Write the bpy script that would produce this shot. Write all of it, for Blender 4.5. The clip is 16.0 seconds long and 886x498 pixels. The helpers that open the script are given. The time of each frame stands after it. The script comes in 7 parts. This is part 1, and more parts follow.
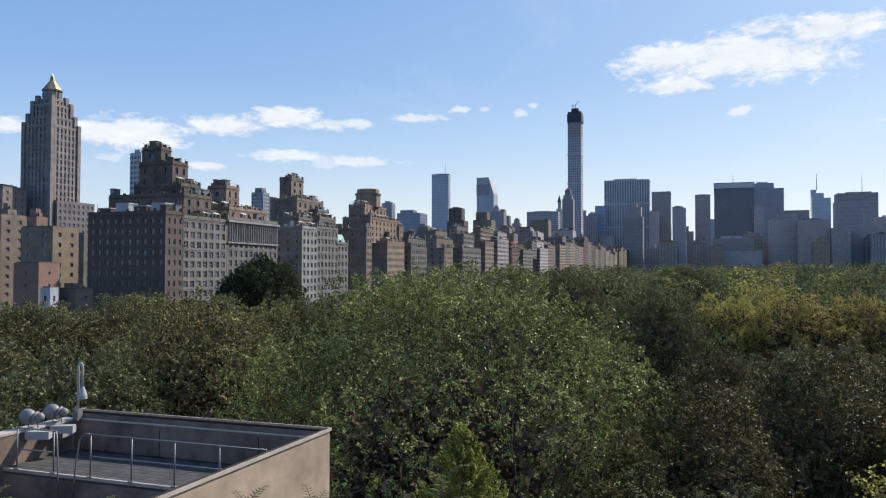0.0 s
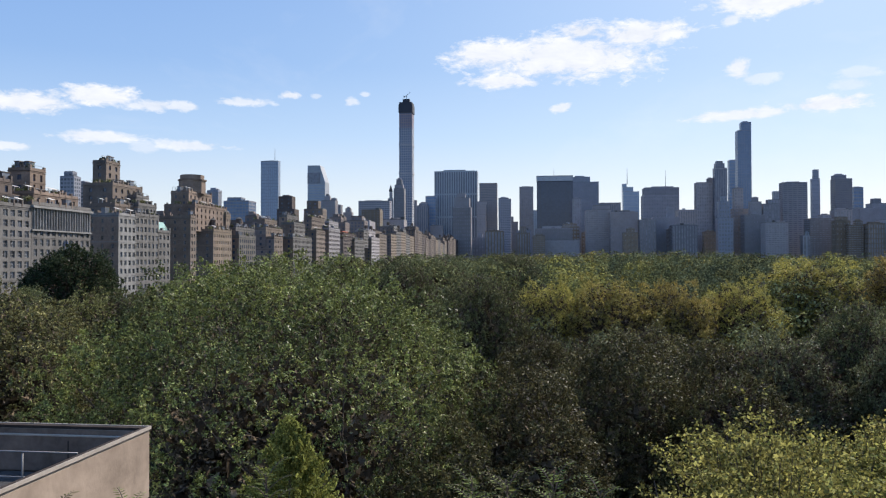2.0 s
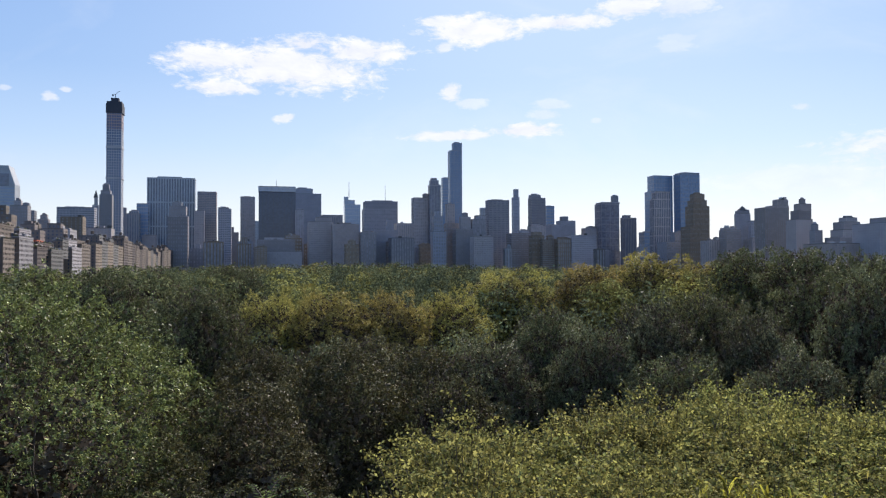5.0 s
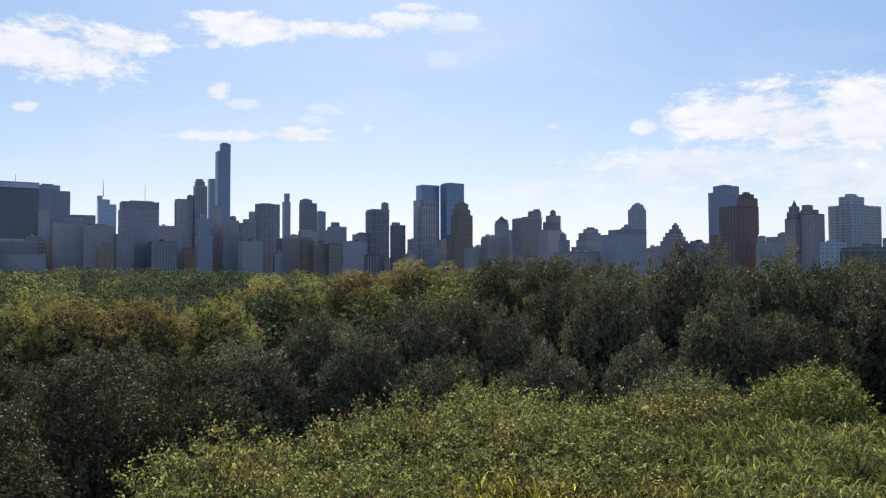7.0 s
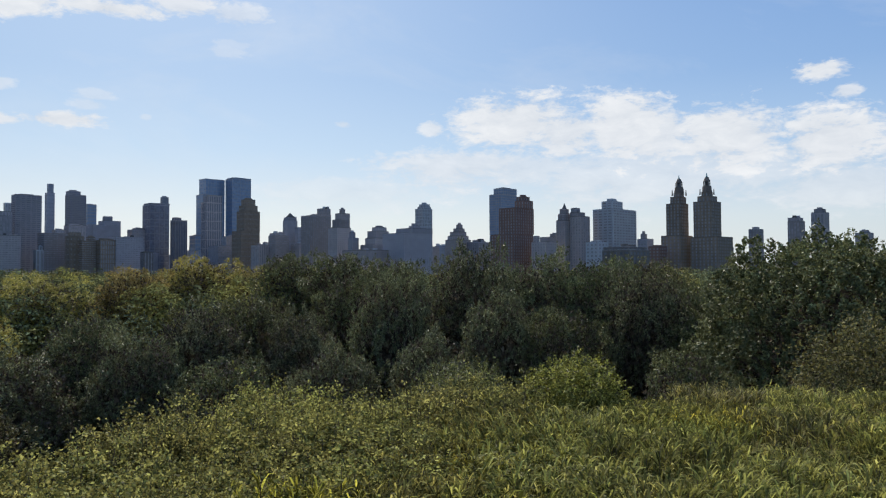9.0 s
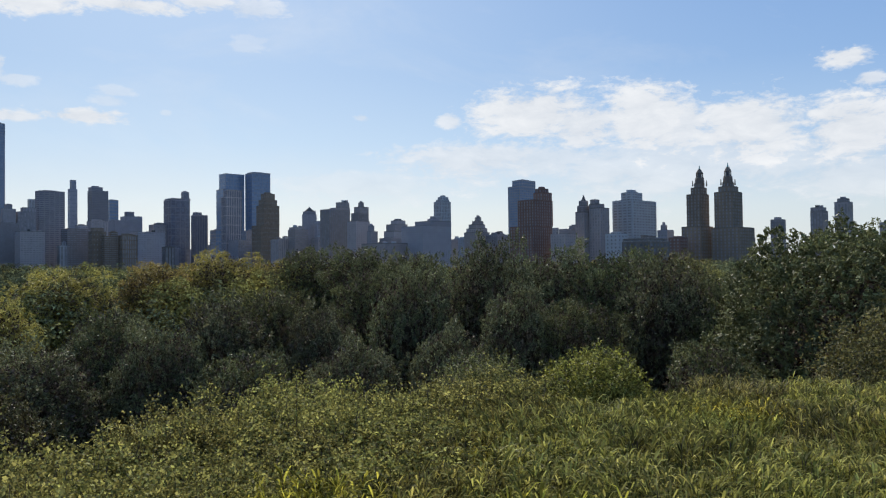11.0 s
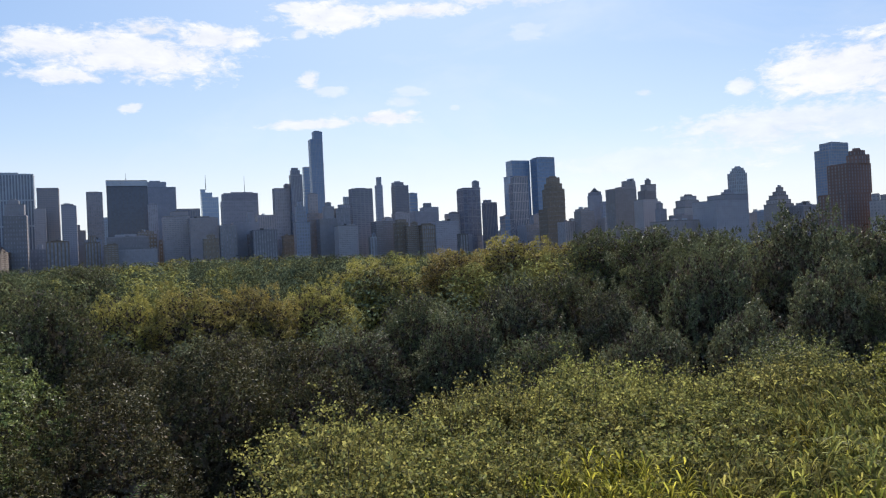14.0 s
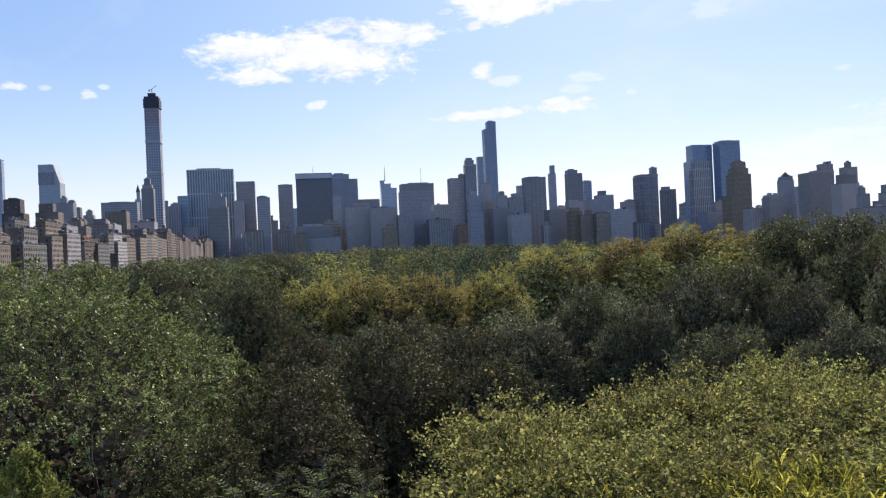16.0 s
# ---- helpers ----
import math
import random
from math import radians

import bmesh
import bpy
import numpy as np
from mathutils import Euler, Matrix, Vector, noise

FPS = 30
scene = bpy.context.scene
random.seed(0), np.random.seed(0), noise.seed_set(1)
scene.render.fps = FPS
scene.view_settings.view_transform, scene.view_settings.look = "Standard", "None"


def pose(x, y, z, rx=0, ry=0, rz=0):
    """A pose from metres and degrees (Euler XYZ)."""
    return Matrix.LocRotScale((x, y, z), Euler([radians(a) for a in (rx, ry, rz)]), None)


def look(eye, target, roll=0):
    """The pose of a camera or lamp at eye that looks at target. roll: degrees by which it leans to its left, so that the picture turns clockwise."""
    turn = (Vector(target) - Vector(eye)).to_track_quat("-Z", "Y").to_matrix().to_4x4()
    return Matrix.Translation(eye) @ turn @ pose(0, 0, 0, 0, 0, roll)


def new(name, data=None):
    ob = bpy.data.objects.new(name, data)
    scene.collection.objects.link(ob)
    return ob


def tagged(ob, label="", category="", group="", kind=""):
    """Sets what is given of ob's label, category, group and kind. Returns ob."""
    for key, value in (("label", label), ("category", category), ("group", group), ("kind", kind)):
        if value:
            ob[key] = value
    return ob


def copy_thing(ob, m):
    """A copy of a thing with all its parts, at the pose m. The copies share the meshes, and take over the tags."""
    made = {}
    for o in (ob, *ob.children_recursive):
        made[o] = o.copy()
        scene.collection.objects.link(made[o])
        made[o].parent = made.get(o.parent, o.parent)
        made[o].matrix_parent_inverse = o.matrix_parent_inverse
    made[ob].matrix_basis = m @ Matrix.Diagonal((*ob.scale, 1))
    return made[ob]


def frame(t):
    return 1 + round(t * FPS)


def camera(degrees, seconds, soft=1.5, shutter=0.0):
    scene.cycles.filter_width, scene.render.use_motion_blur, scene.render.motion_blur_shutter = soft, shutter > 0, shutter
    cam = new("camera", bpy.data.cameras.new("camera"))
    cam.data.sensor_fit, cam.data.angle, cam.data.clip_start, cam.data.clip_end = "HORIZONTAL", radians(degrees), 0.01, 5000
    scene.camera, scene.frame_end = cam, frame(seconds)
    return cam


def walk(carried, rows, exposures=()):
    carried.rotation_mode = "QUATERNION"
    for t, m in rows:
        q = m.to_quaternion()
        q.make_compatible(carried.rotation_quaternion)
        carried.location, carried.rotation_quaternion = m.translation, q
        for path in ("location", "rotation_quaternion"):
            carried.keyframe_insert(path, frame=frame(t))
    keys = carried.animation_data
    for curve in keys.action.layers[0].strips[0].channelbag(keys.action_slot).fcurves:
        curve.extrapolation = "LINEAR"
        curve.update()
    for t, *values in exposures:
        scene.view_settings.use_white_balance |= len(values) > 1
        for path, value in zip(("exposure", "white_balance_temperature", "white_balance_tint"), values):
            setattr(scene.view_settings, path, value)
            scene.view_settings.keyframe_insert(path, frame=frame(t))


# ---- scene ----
import colorsys

EYE = 22.0      # eye height above the park's ground
ARM = 0.12      # the camera is held this far out from the turning body


def held(yaw, pitch, roll):
    a = radians(yaw)
    return pose(-math.sin(a) * ARM, math.cos(a) * ARM, EYE, 90 + pitch, roll, yaw)


# seconds, yaw, pitch, roll
TURN = [
    (0, -0.00, 1.70, -0.11),
    (0.5, -3.52, 1.26, 0.39),
    (1, -6.63, 1.21, 0.24),
    (1.5, -10.23, 0.67, 0.06),
    (2, -12.40, 0.89, 0.10),
    (2.5, -16.06, 0.79, 0.33),
    (3, -19.96, 1.41, 0.31),
    (3.5, -22.42, 1.32, 0.24),
    (3.7, -23.85, 1.16, 0.30),
    (5.8, -39.31, 1.89, 0.17),
    (6, -41.27, 1.80, 0.15),
    (6.5, -45.42, 2.10, 0.27),
    (7, -49.53, 2.03, 0.18),
    (7.5, -53.07, 1.96, 0.40),
    (8, -56.77, 2.32, 0.44),
    (8.5, -61.75, 2.10, 0.07),
    (8.7, -63.20, 1.92, 0.22),
    (9.2, -66.00, 1.75, 0.32),
    (9.75, -67.10, 1.60, 0.36),
    (10.3, -66.70, 1.45, 0.38),
    (10.8, -64.93, 1.31, 0.46),
    (11, -63.63, 1.27, 0.69),
    (11.5, -61.64, 1.14, 0.87),
    (12, -57.60, 1.19, 1.39),
    (12.5, -54.27, 0.75, 1.88),
    (13, -50.99, 0.71, 2.30),
    (13.5, -47.60, 0.63, 2.64),
    (14, -42.60, 0.54, 2.74),
    (14.5, -38.44, 0.21, 2.90),
    (15, -35.66, 0.31, 2.76),
    (15.5, -33.04, 0.24, 2.92),
    (16, -29.85, 0.30, 2.55),
]
cam = camera(59.52, 16.0, soft=1.2)
walk(cam, [(t, held(yaw, pitch, roll)) for t, yaw, pitch, roll in TURN],
     [(0, 0.42, 6500, 10), (3.5, 0.51, 6500, 14), (7, 0.4, 6530, 13), (8.7, 0.22, 6500, 10), (11, 0.24, 6500, 10), (13.5, 0.43, 6500, 12), (16, 0.56, 6500, 15)])

# ---- sky, clouds and sun ----
SUN_YAW, SUN_UP = -50.0, 38.0


def bearing(yaw, up=0.0):
    a, e = radians(yaw), radians(up)
    return Vector((-math.sin(a) * math.cos(e), math.cos(a) * math.cos(e), math.sin(e)))


class Nodes:
    """Short hand for building a node tree."""

    def __init__(self, tree):
        self.tree = tree
        tree.nodes.clear()

    def add(self, kind, **sockets):
        n = self.tree.nodes.new(kind)
        for key, value in sockets.items():
            self.feed(n.inputs[key.replace("_", " ")], value)
        return n

    def feed(self, socket, value):
        if isinstance(value, bpy.types.NodeSocket):
            self.tree.links.new(value, socket)
        else:
            socket.default_value = value

    def math(self, op, a, b=0.0, c=0.0, clamp=False):
        n = self.tree.nodes.new("ShaderNodeMath")
        n.operation, n.use_clamp = op, clamp
        for s, v in zip(n.inputs, (a, b, c)):
            self.feed(s, v)
        return n.outputs[0]

    def times(self, colour, gain):
        n = self.tree.nodes.new("ShaderNodeMix")
        n.data_type, n.blend_type = "RGBA", "MULTIPLY"
        self.feed(n.inputs[0], 1.0)
        self.feed(n.inputs[6], colour)
        self.feed(n.inputs[7], gain)
        return n.outputs[2]

    def mix(self, fac, a, b):
        n = self.tree.nodes.new("ShaderNodeMix")
        n.data_type = "RGBA"
        self.feed(n.inputs[0], fac)
        self.feed(n.inputs[6], a)
        self.feed(n.inputs[7], b)
        return n.outputs[2]

    def noise(self, vector, scale, detail=4.0, rough=0.55, distort=0.0):
        n = self.add("ShaderNodeTexNoise", Vector=vector, Scale=scale, Detail=detail, Roughness=rough, Distortion=distort)
        return n.outputs["Fac"]


def build_world():
    world = bpy.data.worlds.new("sky")
    scene.world = world
    world.use_nodes = True
    k = Nodes(world.node_tree)
    sky = k.add("ShaderNodeTexSky")
    sky.sky_type, sky.sun_disc = "NISHITA", False
    sky.sun_elevation, sky.sun_rotation = radians(SUN_UP), radians(-SUN_YAW)
    sky.air_density, sky.dust_density, sky.ozone_density = 1.0, 0.5, 2.0
    coord = k.add("ShaderNodeTexCoord").outputs["Generated"]
    xyz = k.add("ShaderNodeSeparateXYZ", Vector=coord)
    x, y, z = xyz.outputs
    yaw = k.math("MULTIPLY", k.math("ARCTAN2", k.math("MULTIPLY", x, -1.0), y), 57.29578)
    up = k.math("MULTIPLY", k.math("ARCSINE", z), 57.29578)
    plane = k.add("ShaderNodeCombineXYZ", X=yaw, Y=k.math("MULTIPLY", up, 2.2), Z=0.0).outputs[0]
    wisp = k.noise(plane, 0.42, 7.0, 0.62, 0.35)
    lump = k.noise(plane, 0.16, 3.0, 0.5)
    curl = k.noise(plane, 1.5, 5.0, 0.6, 0.5)
    wave = k.math("SUBTRACT", k.math("MULTIPLY_ADD", wisp, 1.3, k.math("MULTIPLY_ADD", curl, 0.6, k.math("MULTIPLY", lump, 0.7))), 1.3)
    total = None
    # yaw, height above the horizon, half width, half height (degrees), thickness, how far it trails below
    for cy, cu, wx, wy, thick, sag in CLOUDS:
        dx = k.math("DIVIDE", k.math("SUBTRACT", yaw, cy), wx)
        dy = k.math("DIVIDE", k.math("SUBTRACT", up, cu), wy)
        if sag != 1:
            dy = k.math("MAXIMUM", dy, k.math("DIVIDE", dy, -sag))
        r = k.math("SQRT", k.math("ADD", k.math("MULTIPLY", dx, dx), k.math("MULTIPLY", dy, dy)))
        m = k.math("MULTIPLY", k.math("SUBTRACT", k.math("MULTIPLY_ADD", wave, 1.75, 1.15), r), 1.7, clamp=True)
        m = k.math("MULTIPLY", k.math("SMOOTH_MIN", m, 1.0, 0.2), thick)
        total = m if total is None else k.math("MAXIMUM", total, m)
    veil = k.math("MULTIPLY", k.math("SUBTRACT", k.noise(plane, 0.045, 6.0, 0.62, 0.6), 0.53), 1.1, clamp=True)
    total = k.math("MAXIMUM", total, veil)
    shade = k.math("MULTIPLY_ADD", wisp, 1.1, k.math("MULTIPLY_ADD", lump, 0.5, -0.3), clamp=True)
    lit = k.mix(shade, (*CLOUD_LOW, 1), (*CLOUD_HIGH, 1))
    # thin haze whitens the sky towards the horizon and towards the sun
    ramp = k.add("ShaderNodeValToRGB", Fac=k.math("DIVIDE", up, 90.0, clamp=True))
    stops = ramp.color_ramp.elements
    stops[0].position, stops[0].color = 0.0, (*HAZE[0][1], 1)
    stops[1].position, stops[1].color = 1.0, (*HAZE[-1][1], 1)
    for at, colour in HAZE[1:-1]:
        stops.new(at / 90.0).color = (*colour, 1)
    toward = k.add("ShaderNodeVectorMath")
    toward.operation = "DOT_PRODUCT"
    k.feed(toward.inputs[0], coord)
    k.feed(toward.inputs[1], bearing(SUN_YAW + 8, SUN_UP - 6))
    near_sun = k.math("POWER", k.math("MAXIMUM", toward.outputs["Value"], 0.0), 8.0)
    haze = k.mix(k.math("MULTIPLY", near_sun, 0.44), ramp.outputs[0], (0.74, 0.87, 0.97, 1))
    level = k.add("ShaderNodeVectorMath")
    level.operation = "DOT_PRODUCT"
    k.feed(level.inputs[0], coord)
    k.feed(level.inputs[1], bearing(SUN_YAW + 12))
    away = k.math("MULTIPLY_ADD", level.outputs["Value"], -0.85, 0.84, clamp=True)
    haze = k.mix(away, haze, k.times(haze, (0.68, 0.82, 1.0, 1)))
    clear = k.times(sky.outputs[0], (SKY, SKY, SKY, 1))
    air = k.mix(0.75, clear, haze)
    back = k.add("ShaderNodeBackground", Color=k.mix(total, air, lit), Strength=1.0)
    out = k.add("ShaderNodeOutputWorld")
    k.feed(out.inputs["Surface"], back.outputs[0])


SKY = 0.07
CLOUD_LOW, CLOUD_HIGH = (0.5, 0.55, 0.62), (0.82, 0.83, 0.84)
HAZE = [(0, (0.7, 0.715, 0.71)), (4, (0.665, 0.715, 0.74)), (9, (0.42, 0.57, 0.755)), (14, (0.275, 0.44, 0.7)), (22, (0.2, 0.36, 0.66)), (90, (0.24, 0.38, 0.64))]
EAST_BAND = [
    (29.9, 9.4, 1.89, 0.53, 1.00, 1.0), (22.1, 9.5, 4.32, 0.99, 1.00, 1.0), (15.7, 10.3, 2.72, 0.89, 1.00, 1.0), (11.9, 11.1, 2.61, 0.70, 1.00, 1.0),
    (8.1, 10.7, 2.06, 0.40, 0.80, 1.0), (6.2, 10.8, 1.45, 0.41, 0.80, 1.0), (2.2, 11.3, 2.10, 0.32, 0.80, 1.0), (11.9, 8.4, 2.61, 0.44, 0.90, 1.0),
    (5.5, 8.1, 2.60, 0.37, 0.80, 1.0), (16.9, 7.5, 1.63, 0.26, 0.80, 1.0), (23.4, 7.7, 0.94, 0.30, 0.50, 1.0), (8.7, 7.9, 1.02, 0.41, 0.40, 1.0),
    (-1.2, 11.9, 0.83, 0.32, 0.90, 1.0), (-3.1, 11.9, 0.42, 0.20, 0.50, 1.0), (-5.7, 11.6, 0.50, 0.36, 0.70, 1.0), (-6.7, 12.1, 0.38, 0.18, 0.60, 1.0),
    (6.1, 10.6, 0.73, 0.29, 0.70, 1.0),
]
SOUTH_CLOUDS = [
    (-21.5, 14.6, 6.38, 1.74, 1.00, 1.0), (-16.0, 14.9, 3.63, 0.90, 1.00, 1.0), (-26.7, 15.9, 3.65, 0.90, 1.00, 1.0), (-16.9, 13.0, 2.74, 0.52, 1.00, 1.0),
    (-22.7, 16.3, 2.00, 0.70, 1.00, 1.0), (-21.4, 11.2, 0.65, 0.26, 0.80, 1.0), (-35.4, 17.4, 3.59, 1.01, 1.00, 1.0), (-32.8, 18.0, 1.83, 0.42, 0.90, 1.0),
    (-41.5, 17.7, 4.04, 0.55, 1.00, 1.0), (-32.9, 16.3, 0.61, 0.36, 0.70, 1.0), (-33.4, 13.1, 0.85, 0.75, 0.90, 1.0), (-34.8, 12.3, 1.14, 0.39, 0.50, 1.0),
    (-40.8, 12.1, 1.10, 0.34, 0.40, 1.0), (-33.5, 10.0, 3.93, 0.44, 0.90, 1.0), (-38.7, 10.3, 2.80, 0.55, 1.00, 1.0), (-49.7, 16.1, 1.08, 0.38, 0.30, 1.0),
    (-46.4, 18.4, 2.53, 0.69, 0.90, 1.0), (-49.9, 18.1, 2.32, 0.73, 0.60, 1.0), (-47.3, 19.4, 1.63, 0.34, 0.80, 1.0), (-50.0, 16.0, 1.10, 0.35, 0.30, 1.0),
    (-40.8, 12.0, 1.03, 0.32, 0.40, 1.0), (-20.9, 11.0, 0.75, 0.29, 0.80, 1.0),
]
WEST_BANK = [
    (-70.7, 11.2, 4.89, 1.93, 1.00, 1.3), (-78.5, 10.6, 3.52, 2.28, 1.00, 1.3), (-85.2, 9.6, 4.08, 2.07, 1.00, 1.4), (-91.7, 9.0, 4.08, 1.96, 1.00, 1.5),
    (-98.3, 8.5, 4.83, 2.20, 1.00, 1.5), (-66.3, 8.1, 6.66, 0.95, 0.75, 2.2), (-79.3, 7.2, 8.88, 1.35, 0.60, 2.0), (-93.0, 5.9, 6.52, 1.18, 0.55, 1.6),
    (-58.0, 6.2, 6.20, 0.83, 0.35, 2.0), (-64.3, 10.6, 0.80, 0.57, 0.80, 1.0), (-91.4, 13.2, 1.69, 0.71, 1.00, 1.0), (-92.8, 11.7, 0.96, 0.42, 0.80, 1.0),
    (-57.8, 10.9, 0.66, 0.30, 0.50, 1.0), (-40.3, 11.4, 1.13, 0.37, 0.40, 1.0), (-49.5, 15.6, 1.38, 0.46, 0.35, 1.0), (-44.0, 10.8, 0.41, 0.23, 0.40, 1.0),
]
WEST_FILL = [(-74.0, 10.3, 3.4, 1.6, 0.95, 1.6), (-80.5, 10.0, 3.2, 1.7, 0.95, 1.6), (-86.5, 9.4, 3.2, 1.6, 0.95, 1.6), (-82.0, 7.6, 13.0, 1.8, 0.55, 1.6), (-70.5, 7.9, 6.0, 0.9, 0.6, 2.0)]
CLOUDS = EAST_BAND + SOUTH_CLOUDS + WEST_BANK + WEST_FILL
build_world()

sun = new("sun", bpy.data.lights.new("sun", "SUN"))
sun.data.energy, sun.data.angle, sun.data.color = 4.7, radians(0.53), (1.0, 0.94, 0.85)
sun.matrix_world = look(bearing(SUN_YAW, SUN_UP) * 100, (0, 0, 0))
scene.view_settings.exposure = 0.0

# ---- materials ----
def material(name):
    m = bpy.data.materials.new(name)
    m.use_nodes = True
    return m, Nodes(m.node_tree)


def finish(k, shader):
    out = k.add("ShaderNodeOutputMaterial")
    k.feed(out.inputs["Surface"], shader.outputs[0])


def surface(name, colour, rough=0.8, metal=0.0, grain=1.0, amount=0.25, stain=0.12, bump=0.0, coords="Object", spread=0.0, specular=0.4):
    """A procedural surface: grain at one size, stains at a larger one, and an even spread from piece to piece."""
    m, k = material(name)
    at = k.add("ShaderNodeTexCoord").outputs[coords]
    fine = k.noise(at, 9.0 / grain, 5.0, 0.6)
    broad = k.noise(at, 0.9 / grain, 4.0, 0.6, 0.4)
    gain = k.math("MULTIPLY_ADD", k.math("SUBTRACT", fine, 0.5), 2 * amount, 1.0)
    gain = k.math("ADD", gain, k.math("MULTIPLY", k.math("SUBTRACT", broad, 0.5), 4 * stain))
    if spread:
        pick = k.add("ShaderNodeObjectInfo").outputs["Random"]
        gain = k.math("MULTIPLY", gain, k.math("MULTIPLY_ADD", pick, 2 * spread, 1 - spread))
    c = k.times((*colour, 1), gain)
    b = k.add("ShaderNodeBsdfPrincipled", Base_Color=c, Roughness=rough, Metallic=metal, Specular_IOR_Level=specular)
    if bump:
        n = k.add("ShaderNodeBump", Strength=bump, Distance=0.02 * grain, Height=fine)
        k.feed(b.inputs["Normal"], n.outputs[0])
    finish(k, b)
    return m


def glazing(name, colour, rough=0.12, spread=0.35, size=4.0):
    """Window glass seen from afar: dark, glossy, uneven from pane to pane."""
    m, k = material(name)
    at = k.add("ShaderNodeTexCoord").outputs["Object"]
    pane = k.add("ShaderNodeTexWhiteNoise")
    snap = k.add("ShaderNodeVectorMath")
    snap.operation = "SNAP"
    k.feed(snap.inputs[0], at)
    k.feed(snap.inputs[1], (size, size, size * 0.9))
    k.feed(pane.inputs["Vector"], snap.outputs[0])
    own = k.add("ShaderNodeObjectInfo").outputs["Random"]
    pick = k.math("FRACT", k.math("ADD", pane.outputs["Value"], own))
    gain = k.math("MULTIPLY_ADD", pick, 2 * spread, 1 - spread)
    c = k.times((*colour, 1), gain)
    b = k.add("ShaderNodeBsdfPrincipled", Base_Color=c, Roughness=rough, Specular_IOR_Level=0.6)
    finish(k, b)
    return m


def foliage(name, colour, young, glow=0.42, rough=0.5, patch=0.25, gloss=0.2, vary=1.55):
    """Leaves: uneven from leaf to leaf and from bough to bough, lit from in front and through from behind."""
    m, k = material(name)
    at = k.add("ShaderNodeTexCoord").outputs["Object"]
    leaf = k.add("ShaderNodeNewGeometry").outputs["Random Per Island"]
    broad = k.noise(at, patch, 3.0, 0.6)
    own = k.add("ShaderNodeObjectInfo").outputs["Random"]
    fac = k.math("ADD", k.math("MULTIPLY", leaf, 0.45), k.math("MULTIPLY_ADD", broad, 2.0, -0.85), clamp=True)
    c = k.mix(fac, (*colour, 1), (*young, 1))
    # the skewed value paints a few leaves as sunlit specks among darker ones
    hsv = k.add("ShaderNodeHueSaturation", Color=c, Saturation=1.0,
                Hue=k.math("MULTIPLY_ADD", own, 0.03, 0.485),
                Value=k.math("MULTIPLY_ADD", k.math("POWER", k.math("FRACT", k.math("MULTIPLY", leaf, 7.3)), 2.1), vary, k.math("MULTIPLY_ADD", own, 0.25, 0.3 + (1.55 - vary) * 0.32)))
    front = k.add("ShaderNodeBsdfPrincipled", Base_Color=hsv.outputs[0], Roughness=rough, Specular_IOR_Level=gloss)
    through_it = k.add("ShaderNodeBsdfTranslucent", Color=hsv.outputs[0])
    mixed = k.add("ShaderNodeMixShader", Fac=glow)
    k.feed(mixed.inputs[1], front.outputs[0])
    k.feed(mixed.inputs[2], through_it.outputs[0])
    finish(k, mixed)
    return m


BROWN_BRICK = surface("brown_brick", (0.105, 0.08, 0.07), 0.9, grain=6, stain=0.22, spread=0.1)
TAN_BRICK = surface("tan_brick", (0.185, 0.145, 0.115), 0.9, grain=5, amount=0.35, stain=0.3, spread=0.12)
BUFF_BRICK = surface("buff_brick", (0.24, 0.185, 0.135), 0.9, grain=5, amount=0.35, stain=0.25, spread=0.15)
LIMESTONE = surface("limestone", (0.15, 0.139, 0.127), 0.85, grain=5, amount=0.4, stain=0.35, spread=0.1)
GREY_STONE = surface("grey_stone", (0.315, 0.287, 0.282), 0.85, grain=8, spread=0.3)
# far brown walls, lightened and greyed so the colour carries the haze
HAZED_BROWN = surface("hazed_grey_brown_stone", (0.34, 0.295, 0.28), 0.9, grain=8, spread=0.3)
FLANK_TAN = surface("tan_flank_brick", (0.225, 0.165, 0.125), 0.92, grain=6, amount=0.35, stain=0.35, spread=0.2)
FLANK_PINK = surface("pinkish_flank_brick", (0.215, 0.17, 0.148), 0.92, grain=6, amount=0.35, stain=0.35, spread=0.2)
UMBER = surface("umber_brick", (0.118, 0.092, 0.077), 0.92, grain=6, stain=0.35, amount=0.35, spread=0.1)
PALE_STONE = surface("pale_carved_stone", (0.25, 0.24, 0.225), 0.85, grain=4, stain=0.3, amount=0.35, spread=0.1)
HOTEL_STONE = surface("hotel_tower_stone", (0.225, 0.195, 0.175), 0.9, grain=4, amount=0.4, stain=0.35)
RED_BRICK = surface("red_brick", (0.235, 0.145, 0.115), 0.9, grain=6, spread=0.1)
# lifted well above its own tone: distance haze is in this colour
DARK_STONE = surface("dark_stone", (0.28, 0.268, 0.282), 0.8, grain=10, spread=0.3)
PALE_PANEL = surface("pale_panel", (0.4, 0.415, 0.43), 0.5, grain=10, spread=0.1)
STEEL_BLUE = surface("steel_blue_panel", (0.262, 0.27, 0.302), 0.5, grain=10, spread=0.15)
CONCRETE = surface("tower_concrete", (0.4, 0.39, 0.4), 0.8, grain=10)
SALMON = surface("salmon_formwork", (0.38, 0.27, 0.25), 0.85, grain=8)
BLACK_NET = surface("black_netting", (0.055, 0.06, 0.075), 0.9, grain=6)
ROOF_TAR = surface("roof_tar", (0.1, 0.095, 0.09), 0.95, grain=5)
COPPER = surface("green_copper", (0.22, 0.4, 0.36), 0.7, grain=3)
GOLD = surface("gilt_copper", (0.3, 0.225, 0.12), 0.5, metal=0.5, grain=4, stain=0.3)
